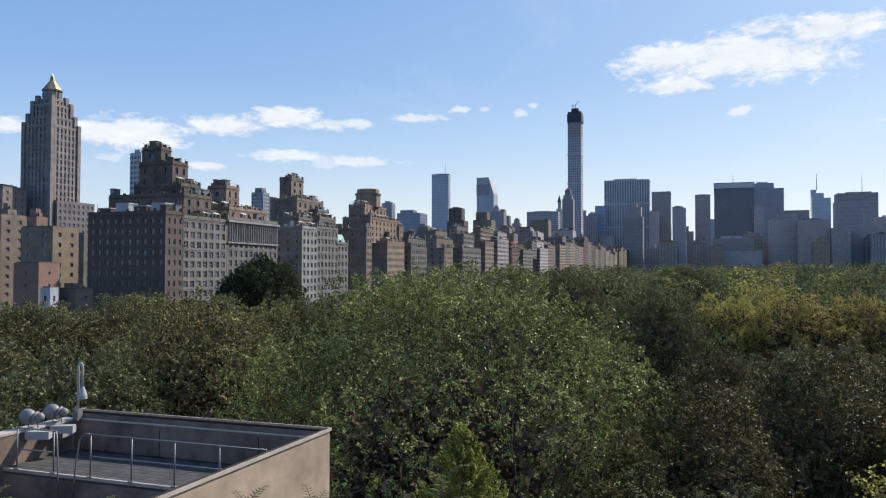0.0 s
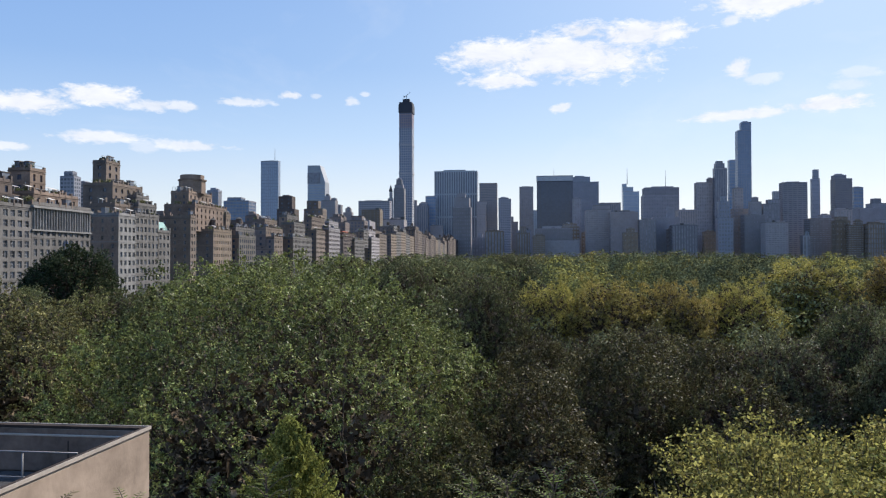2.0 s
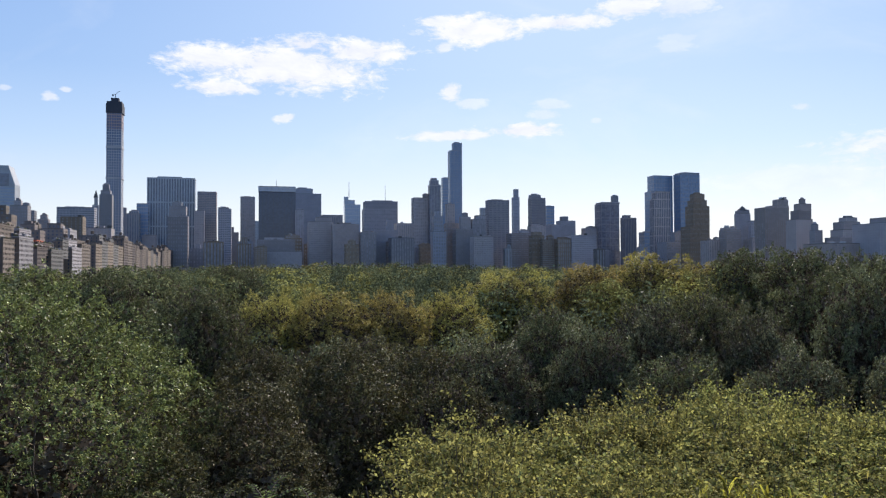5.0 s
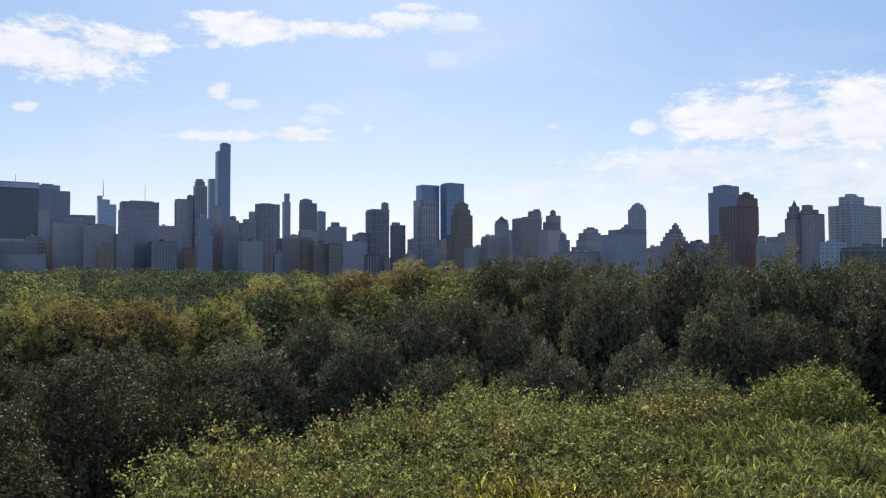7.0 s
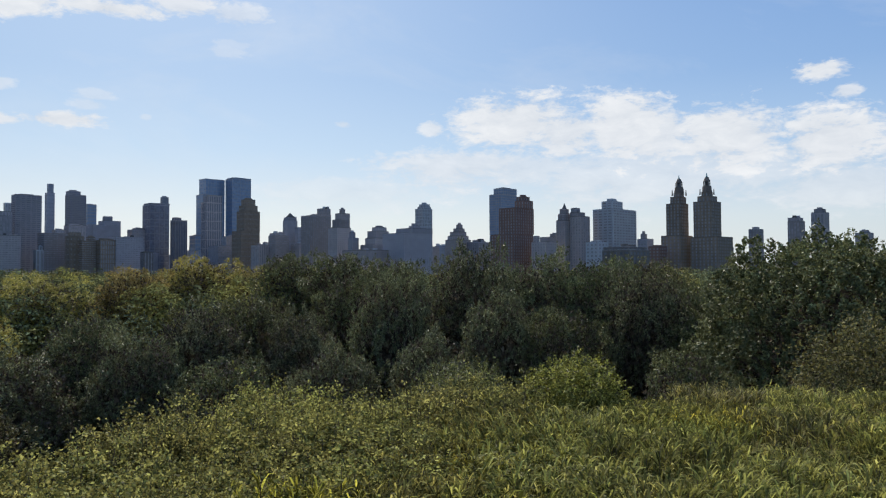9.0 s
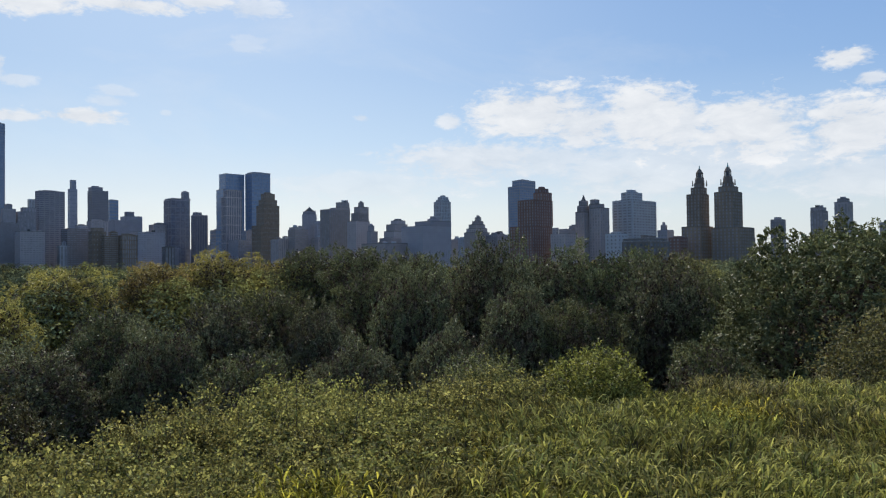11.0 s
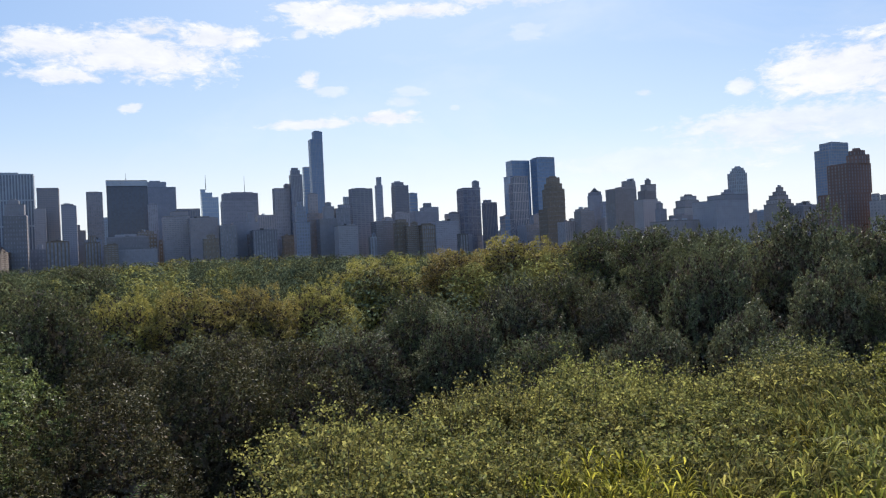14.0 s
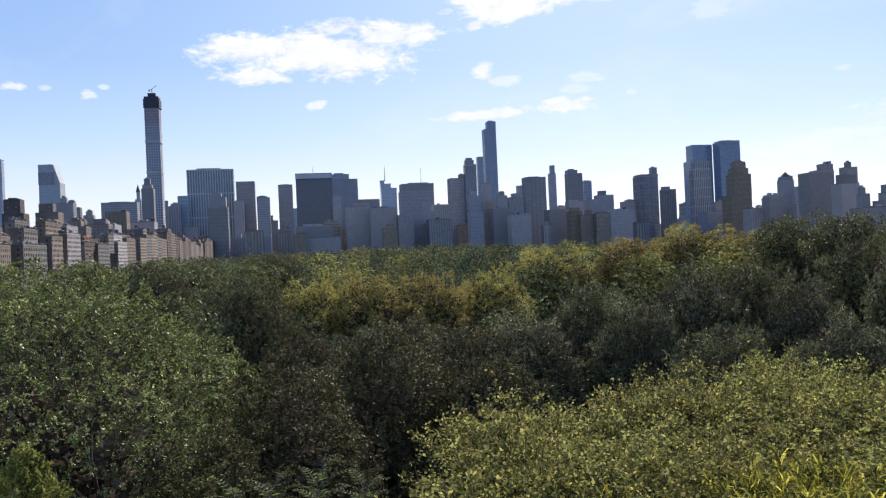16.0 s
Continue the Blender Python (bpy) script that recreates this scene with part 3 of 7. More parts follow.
            part("terrace_planting", leaf_mesh("terrace_planting", at, draw.normal(size=(count, 3)), np.full(count, 0.26), np.full(count, 0.15), DARK), DARK, root, "clipped shrubs in roof planters", kind="stuff")
        elif pick < 0.68:
            s = Shape()
            s.v = [(x - 0.9, y - 1.4, top + 2.6), (x + 0.9, y - 1.4, top + 2.0), (x + 0.9, y + 1.4, top + 2.0), (x - 0.9, y + 1.4, top + 2.6),
                   (x - 0.9, y - 1.4, top + 2.5), (x + 0.9, y - 1.4, top + 1.9), (x + 0.9, y + 1.4, top + 1.9), (x - 0.9, y + 1.4, top + 2.5)]
            s.f = [(0, 1, 2, 3), (7, 6, 5, 4), (0, 4, 5, 1), (1, 5, 6, 2), (2, 6, 7, 3), (3, 7, 4, 0)]
            shade = part("awning", s, AWNING, root, "pale canvas terrace awning")
            for sx in (-0.85, 0.85):
                for sy in (-1.3, 1.3):
                    part("awning_post", Shape().box(x + sx - 0.06, x + sx + 0.06, y + sy - 0.06, y + sy + 0.06, top, top + 2.1), MAST, shade)
        elif pick < 0.84:
            part("garden_room", Shape().box(x - 0.8, x + 0.8, y - 1.5, y + 1.5, top, top + 2.5), GLASS, root, "glazed roof garden room")
            part("garden_room_roof", Shape().box(x - 1.0, x + 1.0, y - 1.7, y + 1.7, top + 2.5, top + 2.75), wall, root)
        else:
            part("aerial", Shape().tube([(x, y, top), (x, y, top + rng.uniform(2.5, 4.5))], 0.07, 5), MAST, root)
    if rng.random() < 0.6:
        s = Shape().tube([(x1 + 0.1, y0, top + 1.35), (x1 + 0.1, y1, top + 1.35)], 0.06, 4)
        part("terrace_rail", s, MAST, root)


def window_frame(w, h):
    """A connected sash frame with two openings, facing -y, its sill at the origin."""
    f, s, seen = 0.06, Shape(), {}
    xs, zs = [-w / 2, -w / 2 + f, w / 2 - f, w / 2], [0, f, h * 0.5 - 0.04, h * 0.5 + 0.04, h - f, h]

    def vert(*p):
        if p not in seen:
            seen[p] = len(s.v)
            s.v.append(p)
        return seen[p]

    for i in range(3):
        for k in range(5):
            a, b, c, d = xs[i], xs[i + 1], zs[k], zs[k + 1]
            ring = [(a, c), (b, c), (b, d), (a, d)]
            if i == 1 and k in (1, 3):
                for m in range(4):
                    p, q = ring[m], ring[(m + 1) % 4]
                    s.f.append((vert(p[0], -0.06, p[1]), vert(p[0], 0.04, p[1]), vert(q[0], 0.04, q[1]), vert(q[0], -0.06, q[1])))
            else:
                s.f.append(tuple(vert(p[0], -0.06, p[1]) for p in ring))
    return s.mesh("window", FRAME)


def add_windows(root, x0, x1, y0, y1, z0, z1, bay, storey, pier, band, gap):
    """Sash windows with their panes in the street front and in the near flank."""
    rows = max(1, round((z1 - z0) / storey))
    step = (z1 - z0) / rows
    for lo, hi, flank in ((y0, y1, False), (x0, x1, True)):
        n = max(1, round((hi - lo) / bay))
        w = (hi - lo) / n
        if flank:
            bay, pier, band = bay * gap, 0.76 if gap > 1.2 else 0.6, max(band, 0.5)
            n = max(1, round((hi - lo) / bay))
            w = (hi - lo) / n
        ww, wh = (1 - pier) * w - 0.06, (1 - band) * step - 0.06
        frame_mesh = window_frame(ww, wh)
        pane_mesh = Shape().box(-ww / 2 + 0.08, ww / 2 - 0.08, 0.0, 0.03, 0.08, wh - 0.08).mesh("pane", PANE)
        for r in range(rows):
            z = z0 + r * step + band * step * 0.5 + 0.03
            if z < 9:
                continue
            for i in range(n):
                c = lo + (i + 0.5) * w
                ob = new("window", frame_mesh)
                ob.parent = root
                ob.matrix_basis = pose(c, y0 - 0.12, z) if flank else pose(x1 + 0.12, c, z, 0, 0, 90)
                new("pane", pane_mesh).parent = ob


AWNING = surface("awning_canvas", (0.55, 0.52, 0.47), 0.9, grain=2)
FRAME = surface("window_frame_paint", (0.3, 0.285, 0.26), 0.6, grain=2)
PANE = glazing("sash_pane", (0.1, 0.105, 0.115), 0.12, spread=0.9, size=50.0)

# ---- the far skyline ----
tower("apartment_block", "buff brick apartment block with paired windows beyond a side street", -215.5, 208.8, [(13.3, 10.6, 37.1, 0.0, 0.0)], BUFF_BRICK, GLASS, bay=6.5, storey=3.3, pier=0.75, band=0.6)
tower("apartment_block", "grey-brown apartment block with a stepped penthouse", -248.3, 217.4, [(13.0, 10.4, 42.5, 0.0, 0.0), (4.1, 3.2, 44.7, 1.6, 1.8)], TAN_BRICK, GLASS, bay=6, storey=3.3, pier=0.7, band=0.6, tank=2.6)
tower("penthouse_block", "rust-red brick apartment block behind rooftops", -251.3, 236.3, [(5.8, 4.6, 43.2, 0.0, 0.0)], RED_BRICK, GLASS, bay=9, storey=4, pier=0.9, band=0.8, tank=3.4)
tower("townhouse", "low brown brick house with a slate skylight roof", -178.1, 168.2, [(8.3, 6.6, 24.3, 0.0, 0.0)], RED_BRICK, GLASS, bay=9, storey=3.5, pier=0.9, band=0.75)
tower("townhouse", "low pale stucco house with a flat roof", -161.5, 156.6, [(2.5, 2.0, 17.8, 0.0, 0.0)], PALE_PANEL, GLASS, tank=0, bay=5, storey=3.3, pier=0.7, band=0.6)
tower("townhouse", "low brick house with rooftop plant", -175.0, 178.5, [(7.2, 5.8, 17.0, 0.0, 0.0)], TAN_BRICK, GLASS, bay=5, storey=3.3, pier=0.7, band=0.6, tank=1.5)
tower("apartment_block", "cream brick apartment block with bay windows", -236.0, 244.7, [(5.9, 4.7, 36.9, 0.0, 0.0)], LIMESTONE, GLASS, bay=4, storey=3.2, pier=0.55, band=0.5)
tower("apartment_block", "dull brown apartment block with a planted roof edge", -323.2, 283.6, [(16.0, 12.8, 62.1, 0.0, 0.0)], FLANK_PINK, GLASS, bay=5, storey=3.3, pier=0.65, band=0.55, tank=1.6)
tower("apartment_tower", "pale glass and concrete tower behind rooftops", -337.6, 395.5, [(7.7, 6.2, 95.5, 0.0, 0.0)], PALE_PANEL, GLASS, bay=3, storey=3.2, pier=0.3, band=0.5, tank=2.6)
tower("apartment_tower", "grey glass tower with a scaffolded crown", -374.0, 591.7, [(11.4, 9.1, 91.2, 0.0, 0.0), (6.9, 5.5, 95.2, -0.0, -0.0)], STEEL_BLUE, GLASS, bay=3, storey=3.2, pier=0.3, band=0.4)
tower("apartment_tower", "dark glass apartment tower", -376.2, 613.9, [(11.8, 9.5, 88.3, 0.0, 0.0)], DARK_STONE, GLASS, bay=3, storey=3.2, pier=0.3, band=0.4, tank=1.6)
tower("apartment_tower", "grey glass apartment tower", -313.1, 736.2, [(10.8, 8.7, 92.2, 0.0, 0.0)], STEEL_BLUE, HAZED_GLASS, bay=3, storey=3.3, pier=0.3, band=0.4, tank=2.6)
tower("office_slab", "dark blue glass office block with a stepped roof", -363.0, 931.8, [(31.6, 25.3, 96.8, 0.0, 0.0), (17.3, 13.8, 101.1, -4.1, -1.6)], STEEL_BLUE, BLUE_GLASS, bay=4, pier=0.2, band=0.3)
mast(tower("office_tower", "pale blue glass office tower with a roof mast", -656.1, 1889.3, [(44.9, 15.7, 274.4, 0.0, 0.0)], STEEL_BLUE, PALE_GLASS, bay=5, storey=8, pier=0.1, band=0.1, tank=1.6), 10.0, 3.4, 273.4, 305.3, 0.8)
tower("apartment_tower", "brown brick tower with a flat top", -221.5, 685.1, [(15.8, 12.6, 69.1, 0.0, 0.0), (11.9, 9.5, 80.7, -0.8, -0.2)], BROWN_BRICK, GLASS, bay=5, storey=3.4, pier=0.75, band=0.6, tank=1.6)
tower("apartment_tower", "tan brick tower with a boxed water tank", -197.9, 692.3, [(16.9, 13.5, 69.6, 0.0, 0.0), (10.2, 8.2, 77.0, -1.3, -0.4)], TAN_BRICK, GLASS, bay=5, storey=3.4, pier=0.7, band=0.55)
tower("apartment_tower", "grey tower with a rounded top", -283.1, 1062.9, [(19.1, 15.3, 106.8, 0.0, 0.0), (7.5, 6.0, 113.2, -2.7, -0.7)], GREY_STONE, HAZED_GLASS, bay=4, storey=3.6, pier=0.4, band=0.5, tank=3.4)
tower("apartment_tower", "dark glass tower with a dropped shoulder", -323.6, 1259.1, [(16.2, 12.9, 115.5, 0.0, 0.0), (8.9, 7.1, 125.9, -4.1, -1.1)], DARK_STONE, HAZED_GLASS, bay=4, storey=3.6, pier=0.4, band=0.4, tank=1.6)
tower("apartment_tower", "dark stone tower with a pointed turret roof", -211.1, 874.9, [(9.5, 7.6, 78.1, 0.0, 0.0), (5.6, 4.5, 82.7, 0.3, 0.1)], HAZED_BROWN, HAZED_GLASS, bay=4, storey=3.6, pier=0.6, band=0.5, tank=2)
tower("office_slab", "grey concrete hospital-like slab", -225.4, 974.3, [(43.1, 34.5, 72.7, 0.0, 0.0)], GREY_STONE, HAZED_GLASS, bay=5, storey=3.8, pier=0.5, band=0.5, tank=3.4)
tower("office_slab", "broad dark grey office slab", -301.5, 1469.4, [(59.8, 23.9, 137.5, 0.0, 0.0)], DARK_STONE, DARK_GLASS, bay=5, storey=4, pier=0.3, band=0.4, tank=1.6)
tower("apartment_tower", "tan brick hotel block with small windows", -255.9, 1223.5, [(29.0, 23.2, 104.0, 0.0, 0.0)], BUFF_BRICK, HAZED_GLASS, bay=6, storey=3.8, pier=0.75, band=0.6)
cap(tower("office_tower", "grey stone office tower with an arched spire", -453.3, 2458.6, [(16.8, 13.4, 224.1, 0.0, 0.0), (9.2, 7.3, 245.4, 0.8, 0.1)], PALE_PANEL, HAZED_GLASS, bay=4, storey=4, pier=0.5, band=0.3), -0.1, -0.0, 245.4, 268.5, 7.0)
tower("office_tower", "grey stone tower with stepped shoulders", -323.2, 1872.3, [(25.8, 20.6, 198.9, 0.0, 0.0), (19.9, 16.0, 208.4, -0.7, -0.1), (12.9, 10.3, 222.0, -0.7, -0.1)], GREY_STONE, HAZED_GLASS, bay=4, storey=4, pier=0.5, band=0.25, tank=3.4)
tower("office_slab", "low brown brick block", -229.4, 1279.6, [(35.8, 28.7, 91.2, 0.0, 0.0)], HAZED_BROWN, HAZED_GLASS, bay=5, storey=3.6, pier=0.7, band=0.6)
tower("office_tower", "grey block beside a construction tower", -315.4, 2076.2, [(7.9, 6.4, 186.7, 0.0, 0.0)], DARK_STONE, HAZED_GLASS, bay=4)
tower("office_tower", "grey-brown office block with a stepped top", -252.9, 1782.2, [(25.2, 20.2, 150.5, 0.0, 0.0), (18.3, 14.7, 155.7, 1.2, 0.2)], GREY_STONE, DARK_GLASS, bay=5, storey=4, pier=0.5, band=0.5, tank=3.4)
tower("office_tower", "blue-grey glass office block", -240.6, 1834.3, [(23.8, 19.0, 176.8, 0.0, 0.0)], STEEL_BLUE, BLUE_GLASS, bay=5, storey=8, pier=0.2, band=0.3)
tower("office_tower", "white-ribbed office tower with dark window strips", -185.0, 1891.0, [(103.3, 36.2, 240.8, 0.0, 0.0)], PALE_PANEL, DARK_GLASS, bay=5.6, storey=60, pier=0.45, band=0.06, proud=0.8, tank=4)
tower("apartment_tower", "stone hotel tower with a stepped crown", -148.2, 1643.3, [(37.5, 30.0, 135.7, 0.0, 0.0), (32.0, 25.6, 156.0, -0.6, -0.1), (17.6, 14.1, 164.3, -2.4, -0.2)], GREY_STONE, HAZED_GLASS, bay=5, storey=3.8, pier=0.6, band=0.5, tank=2.6)
tower("office_tower", "brown stone office slab", -103.9, 1847.1, [(40.9, 32.7, 206.3, 0.0, 0.0)], HAZED_BROWN, DARK_GLASS, bay=5, storey=4, pier=0.45, band=0.3)
tower("office_tower", "dark brick block at the foot of a slab", -117.4, 1796.2, [(21.0, 16.8, 159.3, 0.0, 0.0)], HAZED_BROWN, HAZED_GLASS, bay=5, storey=4, pier=0.6, band=0.5, tank=1.6)
tower("office_tower", "dark grey office tower", -62.8, 1778.9, [(27.6, 22.1, 163.2, 0.0, 0.0), (22.5, 18.0, 165.8, -2.6, -0.1)], DARK_STONE, DARK_GLASS, bay=5, storey=4, pier=0.3, band=0.35, tank=2.6)
tower("office_tower", "grey stepped office building", -46.5, 1899.4, [(21.6, 17.3, 117.4, 0.0, 0.0), (6.7, 5.4, 129.9, -3.4, -0.1)], GREY_STONE, HAZED_GLASS, bay=5)
tower("office_tower", "grey stone and glass office tower", -15.0, 1949.9, [(33.8, 27.1, 206.7, 0.0, 0.0)], GREY_STONE, HAZED_GLASS, bay=5, storey=4, pier=0.45, band=0.3, tank=1.6)
tower("office_tower", "pale office tower far behind", 9.3, 2400.0, [(17.4, 13.9, 177.5, 0.0, 0.0)], PALE_PANEL, HAZED_GLASS, bay=5)
tower("apartment_tower", "buff stone hotel with a turret", -18.9, 1599.9, [(26.5, 21.2, 79.1, 0.0, 0.0), (12.7, 10.1, 91.9, -1.1, -0.0)], BUFF_BRICK, HAZED_GLASS, bay=5, storey=3.6, pier=0.6, band=0.5)
mast(tower("office_tower", "black glass office slab with a pale top band", 50.5, 1799.3, [(80.6, 32.2, 204.4, 0.0, 0.0), (81.9, 32.8, 216.3, 0.0, -0.0)], BLACK_NET, BLACK_GLASS, bay=8, storey=300, pier=0.06, band=0.01, crown=PALE_PANEL), -1.2, 0.0, 215.3, 233.4, 0.7)
tower("office_tower", "grey office tower with notched shoulders", 128.8, 1975.8, [(68.2, 54.6, 218.1, 0.0, 0.0), (45.6, 36.5, 231.2, -9.0, 0.6)], STEEL_BLUE, HAZED_GLASS, bay=6, storey=4, pier=0.4, band=0.35, tank=4)
tower("hotel", "pale stone hotel with a dark mansard roof", 48.0, 1599.3, [(88.8, 71.1, 63.7, 0.0, 0.0), (73.1, 58.5, 87.1, -5.8, 0.2)], GREY_STONE, HAZED_GLASS, bay=5, storey=3.8, pier=0.5, band=0.5, tank=5)
tower("office_tower", "dark ribbed office block", 98.1, 1747.2, [(18.4, 14.7, 160.8, 0.0, 0.0)], DARK_STONE, HAZED_GLASS, bay=4, pier=0.5, band=0.1, tank=3.4)
tower("apartment_tower", "dark brown ribbed apartment block", 135.0, 1644.5, [(49.9, 39.9, 127.3, 0.0, 0.0), (31.6, 25.3, 136.9, 7.3, -0.6)], HAZED_BROWN, HAZED_GLASS, bay=5, storey=3.6, pier=0.5, band=0.15, tank=1.6)
tower("apartment_tower", "dark apartment block with a flat roof line", 168.7, 1741.8, [(45.2, 36.2, 148.9, 0.0, 0.0)], DARK_STONE, DARK_GLASS, bay=5, pier=0.35, band=0.4)
tower("apartment_tower", "brown apartment block facing the park", 183.7, 1609.6, [(53.3, 42.6, 120.3, 0.0, 0.0)], HAZED_BROWN, HAZED_GLASS, bay=5, storey=3.4, pier=0.6, band=0.5, tank=4)
mast(tower("office_tower", "pale blue faceted glass tower with a spire", 317.7, 2580.5, [(50.3, 40.3, 246.1, 0.0, 0.0), (33.1, 26.5, 261.4, -9.3, 1.1), (14.0, 11.2, 272.9, -19.6, 2.3)], PALE_PANEL, PALE_GLASS, bay=6, storey=12, pier=0.12, band=0.12), -9.9, 1.2, 271.9, 322.2, 1.5)
mast(tower("office_tower", "broad dark grey office tower with a roof mast", 311.5, 1955.3, [(84.6, 42.3, 181.8, 0.0, 0.0), (81.9, 41.0, 200.5, 1.5, -0.2), (51.0, 25.5, 203.3, 5.2, -0.8)], DARK_STONE, DARK_GLASS, bay=6, storey=4, pier=0.45, band=0.3), 13.9, -2.3, 202.3, 243.6, 0.8)
tower("apartment_tower", "grey apartment block facing the park", 226.9, 1583.8, [(31.5, 25.2, 103.6, 0.0, 0.0)], GREY_STONE, HAZED_GLASS, bay=5, storey=3.4, pier=0.6, band=0.5, tank=2.6)
tower("apartment_tower", "dark stone apartment block with a small tower", 267.1, 1618.1, [(49.8, 39.9, 110.1, 0.0, 0.0), (12.7, 10.1, 132.6, 11.3, -1.9)], DARK_STONE, HAZED_GLASS, bay=5, storey=3.4, pier=0.6, band=0.5, tank=3.4)
tower("apartment_tower", "brown stone block with a bright flat roof", 319.8, 1669.6, [(38.8, 31.0, 127.6, 0.0, 0.0)], HAZED_BROWN, HAZED_GLASS, bay=5, storey=3.4, pier=0.6, band=0.5, roof=PALE_PANEL)
tower("apartment_tower", "low dark block facing the park", 291.4, 1552.9, [(46.2, 36.9, 90.5, 0.0, 0.0)], DARK_STONE, HAZED_GLASS, bay=5, storey=3.4, pier=0.6, band=0.5, tank=1.6)
tower("office_tower", "grey stone office tower with a flat roof", 395.9, 1858.3, [(36.8, 29.4, 202.8, 0.0, 0.0), (13.0, 10.4, 212.1, 13.4, -2.9)], GREY_STONE, HAZED_GLASS, bay=5, storey=4, pier=0.5, band=0.4, tank=2.6)
tower("office_tower", "dark glass tower with a domed crown", 426.0, 1831.1, [(26.6, 21.3, 232.8, 0.0, 0.0), (19.7, 15.7, 243.6, -1.2, 0.3), (13.9, 11.1, 249.1, -1.8, 0.4)], DARK_STONE, DARK_GLASS, bay=4, storey=4, pier=0.3, band=0.3)
tower("office_tower", "pale blue glass tower", 494.3, 1989.5, [(21.2, 16.9, 270.3, 0.0, 0.0)], STEEL_BLUE, BLUE_GLASS, bay=5, storey=8, pier=0.15, band=0.2, tank=1.6)
tower("apartment_tower", "very tall slim blue glass tower with a notched top", 502.5, 1925.5, [(30.6, 24.4, 332.5, 0.0, 0.0), (22.1, 17.7, 352.4, 4.9, -1.3)], STEEL_BLUE, BLUE_GLASS, bay=4, storey=6, pier=0.25, band=0.12, tank=3)
tower("apartment_tower", "grey-blue apartment tower facing the park", 370.1, 1556.6, [(27.4, 21.9, 104.3, 0.0, 0.0), (18.6, 14.9, 136.6, -1.4, 0.3), (10.8, 8.6, 147.0, -1.3, 0.3)], STEEL_BLUE, HAZED_GLASS, bay=5, storey=3.5, pier=0.5, band=0.4)
tower("apartment_tower", "brown stone apartment tower facing the park", 408.9, 1598.5, [(27.9, 22.3, 124.3, 0.0, 0.0), (17.0, 13.6, 165.8, -2.5, 0.6)], HAZED_BROWN, HAZED_GLASS, bay=5, storey=3.5, pier=0.5, band=0.4, tank=1.6)
tower("apartment_tower", "stone apartment tower facing the park", 424.4, 1563.4, [(36.7, 29.3, 110.4, 0.0, 0.0), (20.2, 16.2, 135.8, 4.1, -1.1), (10.6, 8.5, 144.0, 4.2, -1.1)], GREY_STONE, HAZED_GLASS, bay=5, storey=3.5, pier=0.5, band=0.4, tank=1.6)
tower("apartment_tower", "dark stone apartment block facing the park", 459.6, 1574.3, [(30.8, 24.6, 132.0, 0.0, 0.0), (21.1, 16.9, 140.1, 5.6, -1.6)], DARK_STONE, HAZED_GLASS, bay=5, storey=3.5, pier=0.5, band=0.4)
tower("office_tower", "pale office tower behind", 632.2, 2107.2, [(16.7, 13.3, 202.2, 0.0, 0.0)], PALE_PANEL, HAZED_GLASS, bay=5, storey=4, pier=0.4, band=0.4)
tower("apartment_tower", "dark apartment tower with white floor bands", 512.1, 1600.0, [(45.9, 22.9, 175.5, 0.0, 0.0)], DARK_STONE, DARK_GLASS, bay=9, storey=3.6, pier=0.5, band=0.3, tank=2)
tower("apartment_tower", "slim dark glass tower with a latticed top", 654.2, 1890.0, [(16.3, 13.0, 211.9, 0.0, 0.0), (10.7, 8.5, 233.0, 0.9, -0.3)], STEEL_BLUE, DARK_GLASS, bay=3, storey=4, pier=0.35, band=0.2)
tower("office_tower", "dark brown office tower with a stepped roof", 669.7, 1778.0, [(34.3, 27.5, 199.4, 0.0, 0.0), (24.0, 19.2, 207.5, -4.6, 1.7)], DARK_STONE, DARK_GLASS, bay=5, storey=4, pier=0.45, band=0.4, tank=3.4)
tower("office_tower", "pale blue office tower", 752.9, 1906.7, [(21.0, 16.8, 192.3, 0.0, 0.0)], STEEL_BLUE, BLUE_GLASS, bay=5, storey=8, pier=0.2, band=0.3, tank=1.6)
tower("apartment_tower", "stone apartment block facing the park", 444.6, 1495.3, [(39.1, 31.3, 92.1, 0.0, 0.0)], GREY_STONE, HAZED_GLASS, bay=5, storey=3.5, pier=0.6, band=0.5)
tower("apartment_tower", "brown apartment block with a pitched roof", 528.4, 1510.2, [(41.1, 32.9, 99.4, 0.0, 0.0), (17.8, 14.2, 106.0, 9.3, -3.3)], HAZED_BROWN, HAZED_GLASS, bay=5, storey=3.5, pier=0.6, band=0.5, tank=2.6)
tower("apartment_tower", "grey apartment block facing the park", 569.9, 1516.4, [(30.1, 24.1, 115.5, 0.0, 0.0)], GREY_STONE, HAZED_GLASS, bay=5, storey=3.5, pier=0.5, band=0.4, tank=3.4)
tower("apartment_tower", "dark stepped hotel tower", 663.9, 1619.2, [(55.9, 44.7, 124.3, 0.0, 0.0), (34.2, 27.4, 133.6, 12.4, -5.1), (14.8, 11.9, 143.4, 8.8, -3.7)], DARK_STONE, HAZED_GLASS, bay=5, storey=3.5, pier=0.55, band=0.45)
tower("apartment_tower", "warm tan apartment block facing the park", 560.6, 1434.3, [(25.0, 20.0, 83.7, 0.0, 0.0), (11.6, 9.3, 91.1, 5.8, -2.3)], BUFF_BRICK, HAZED_GLASS, bay=4, storey=3.5, pier=0.6, band=0.3, tank=2.6)
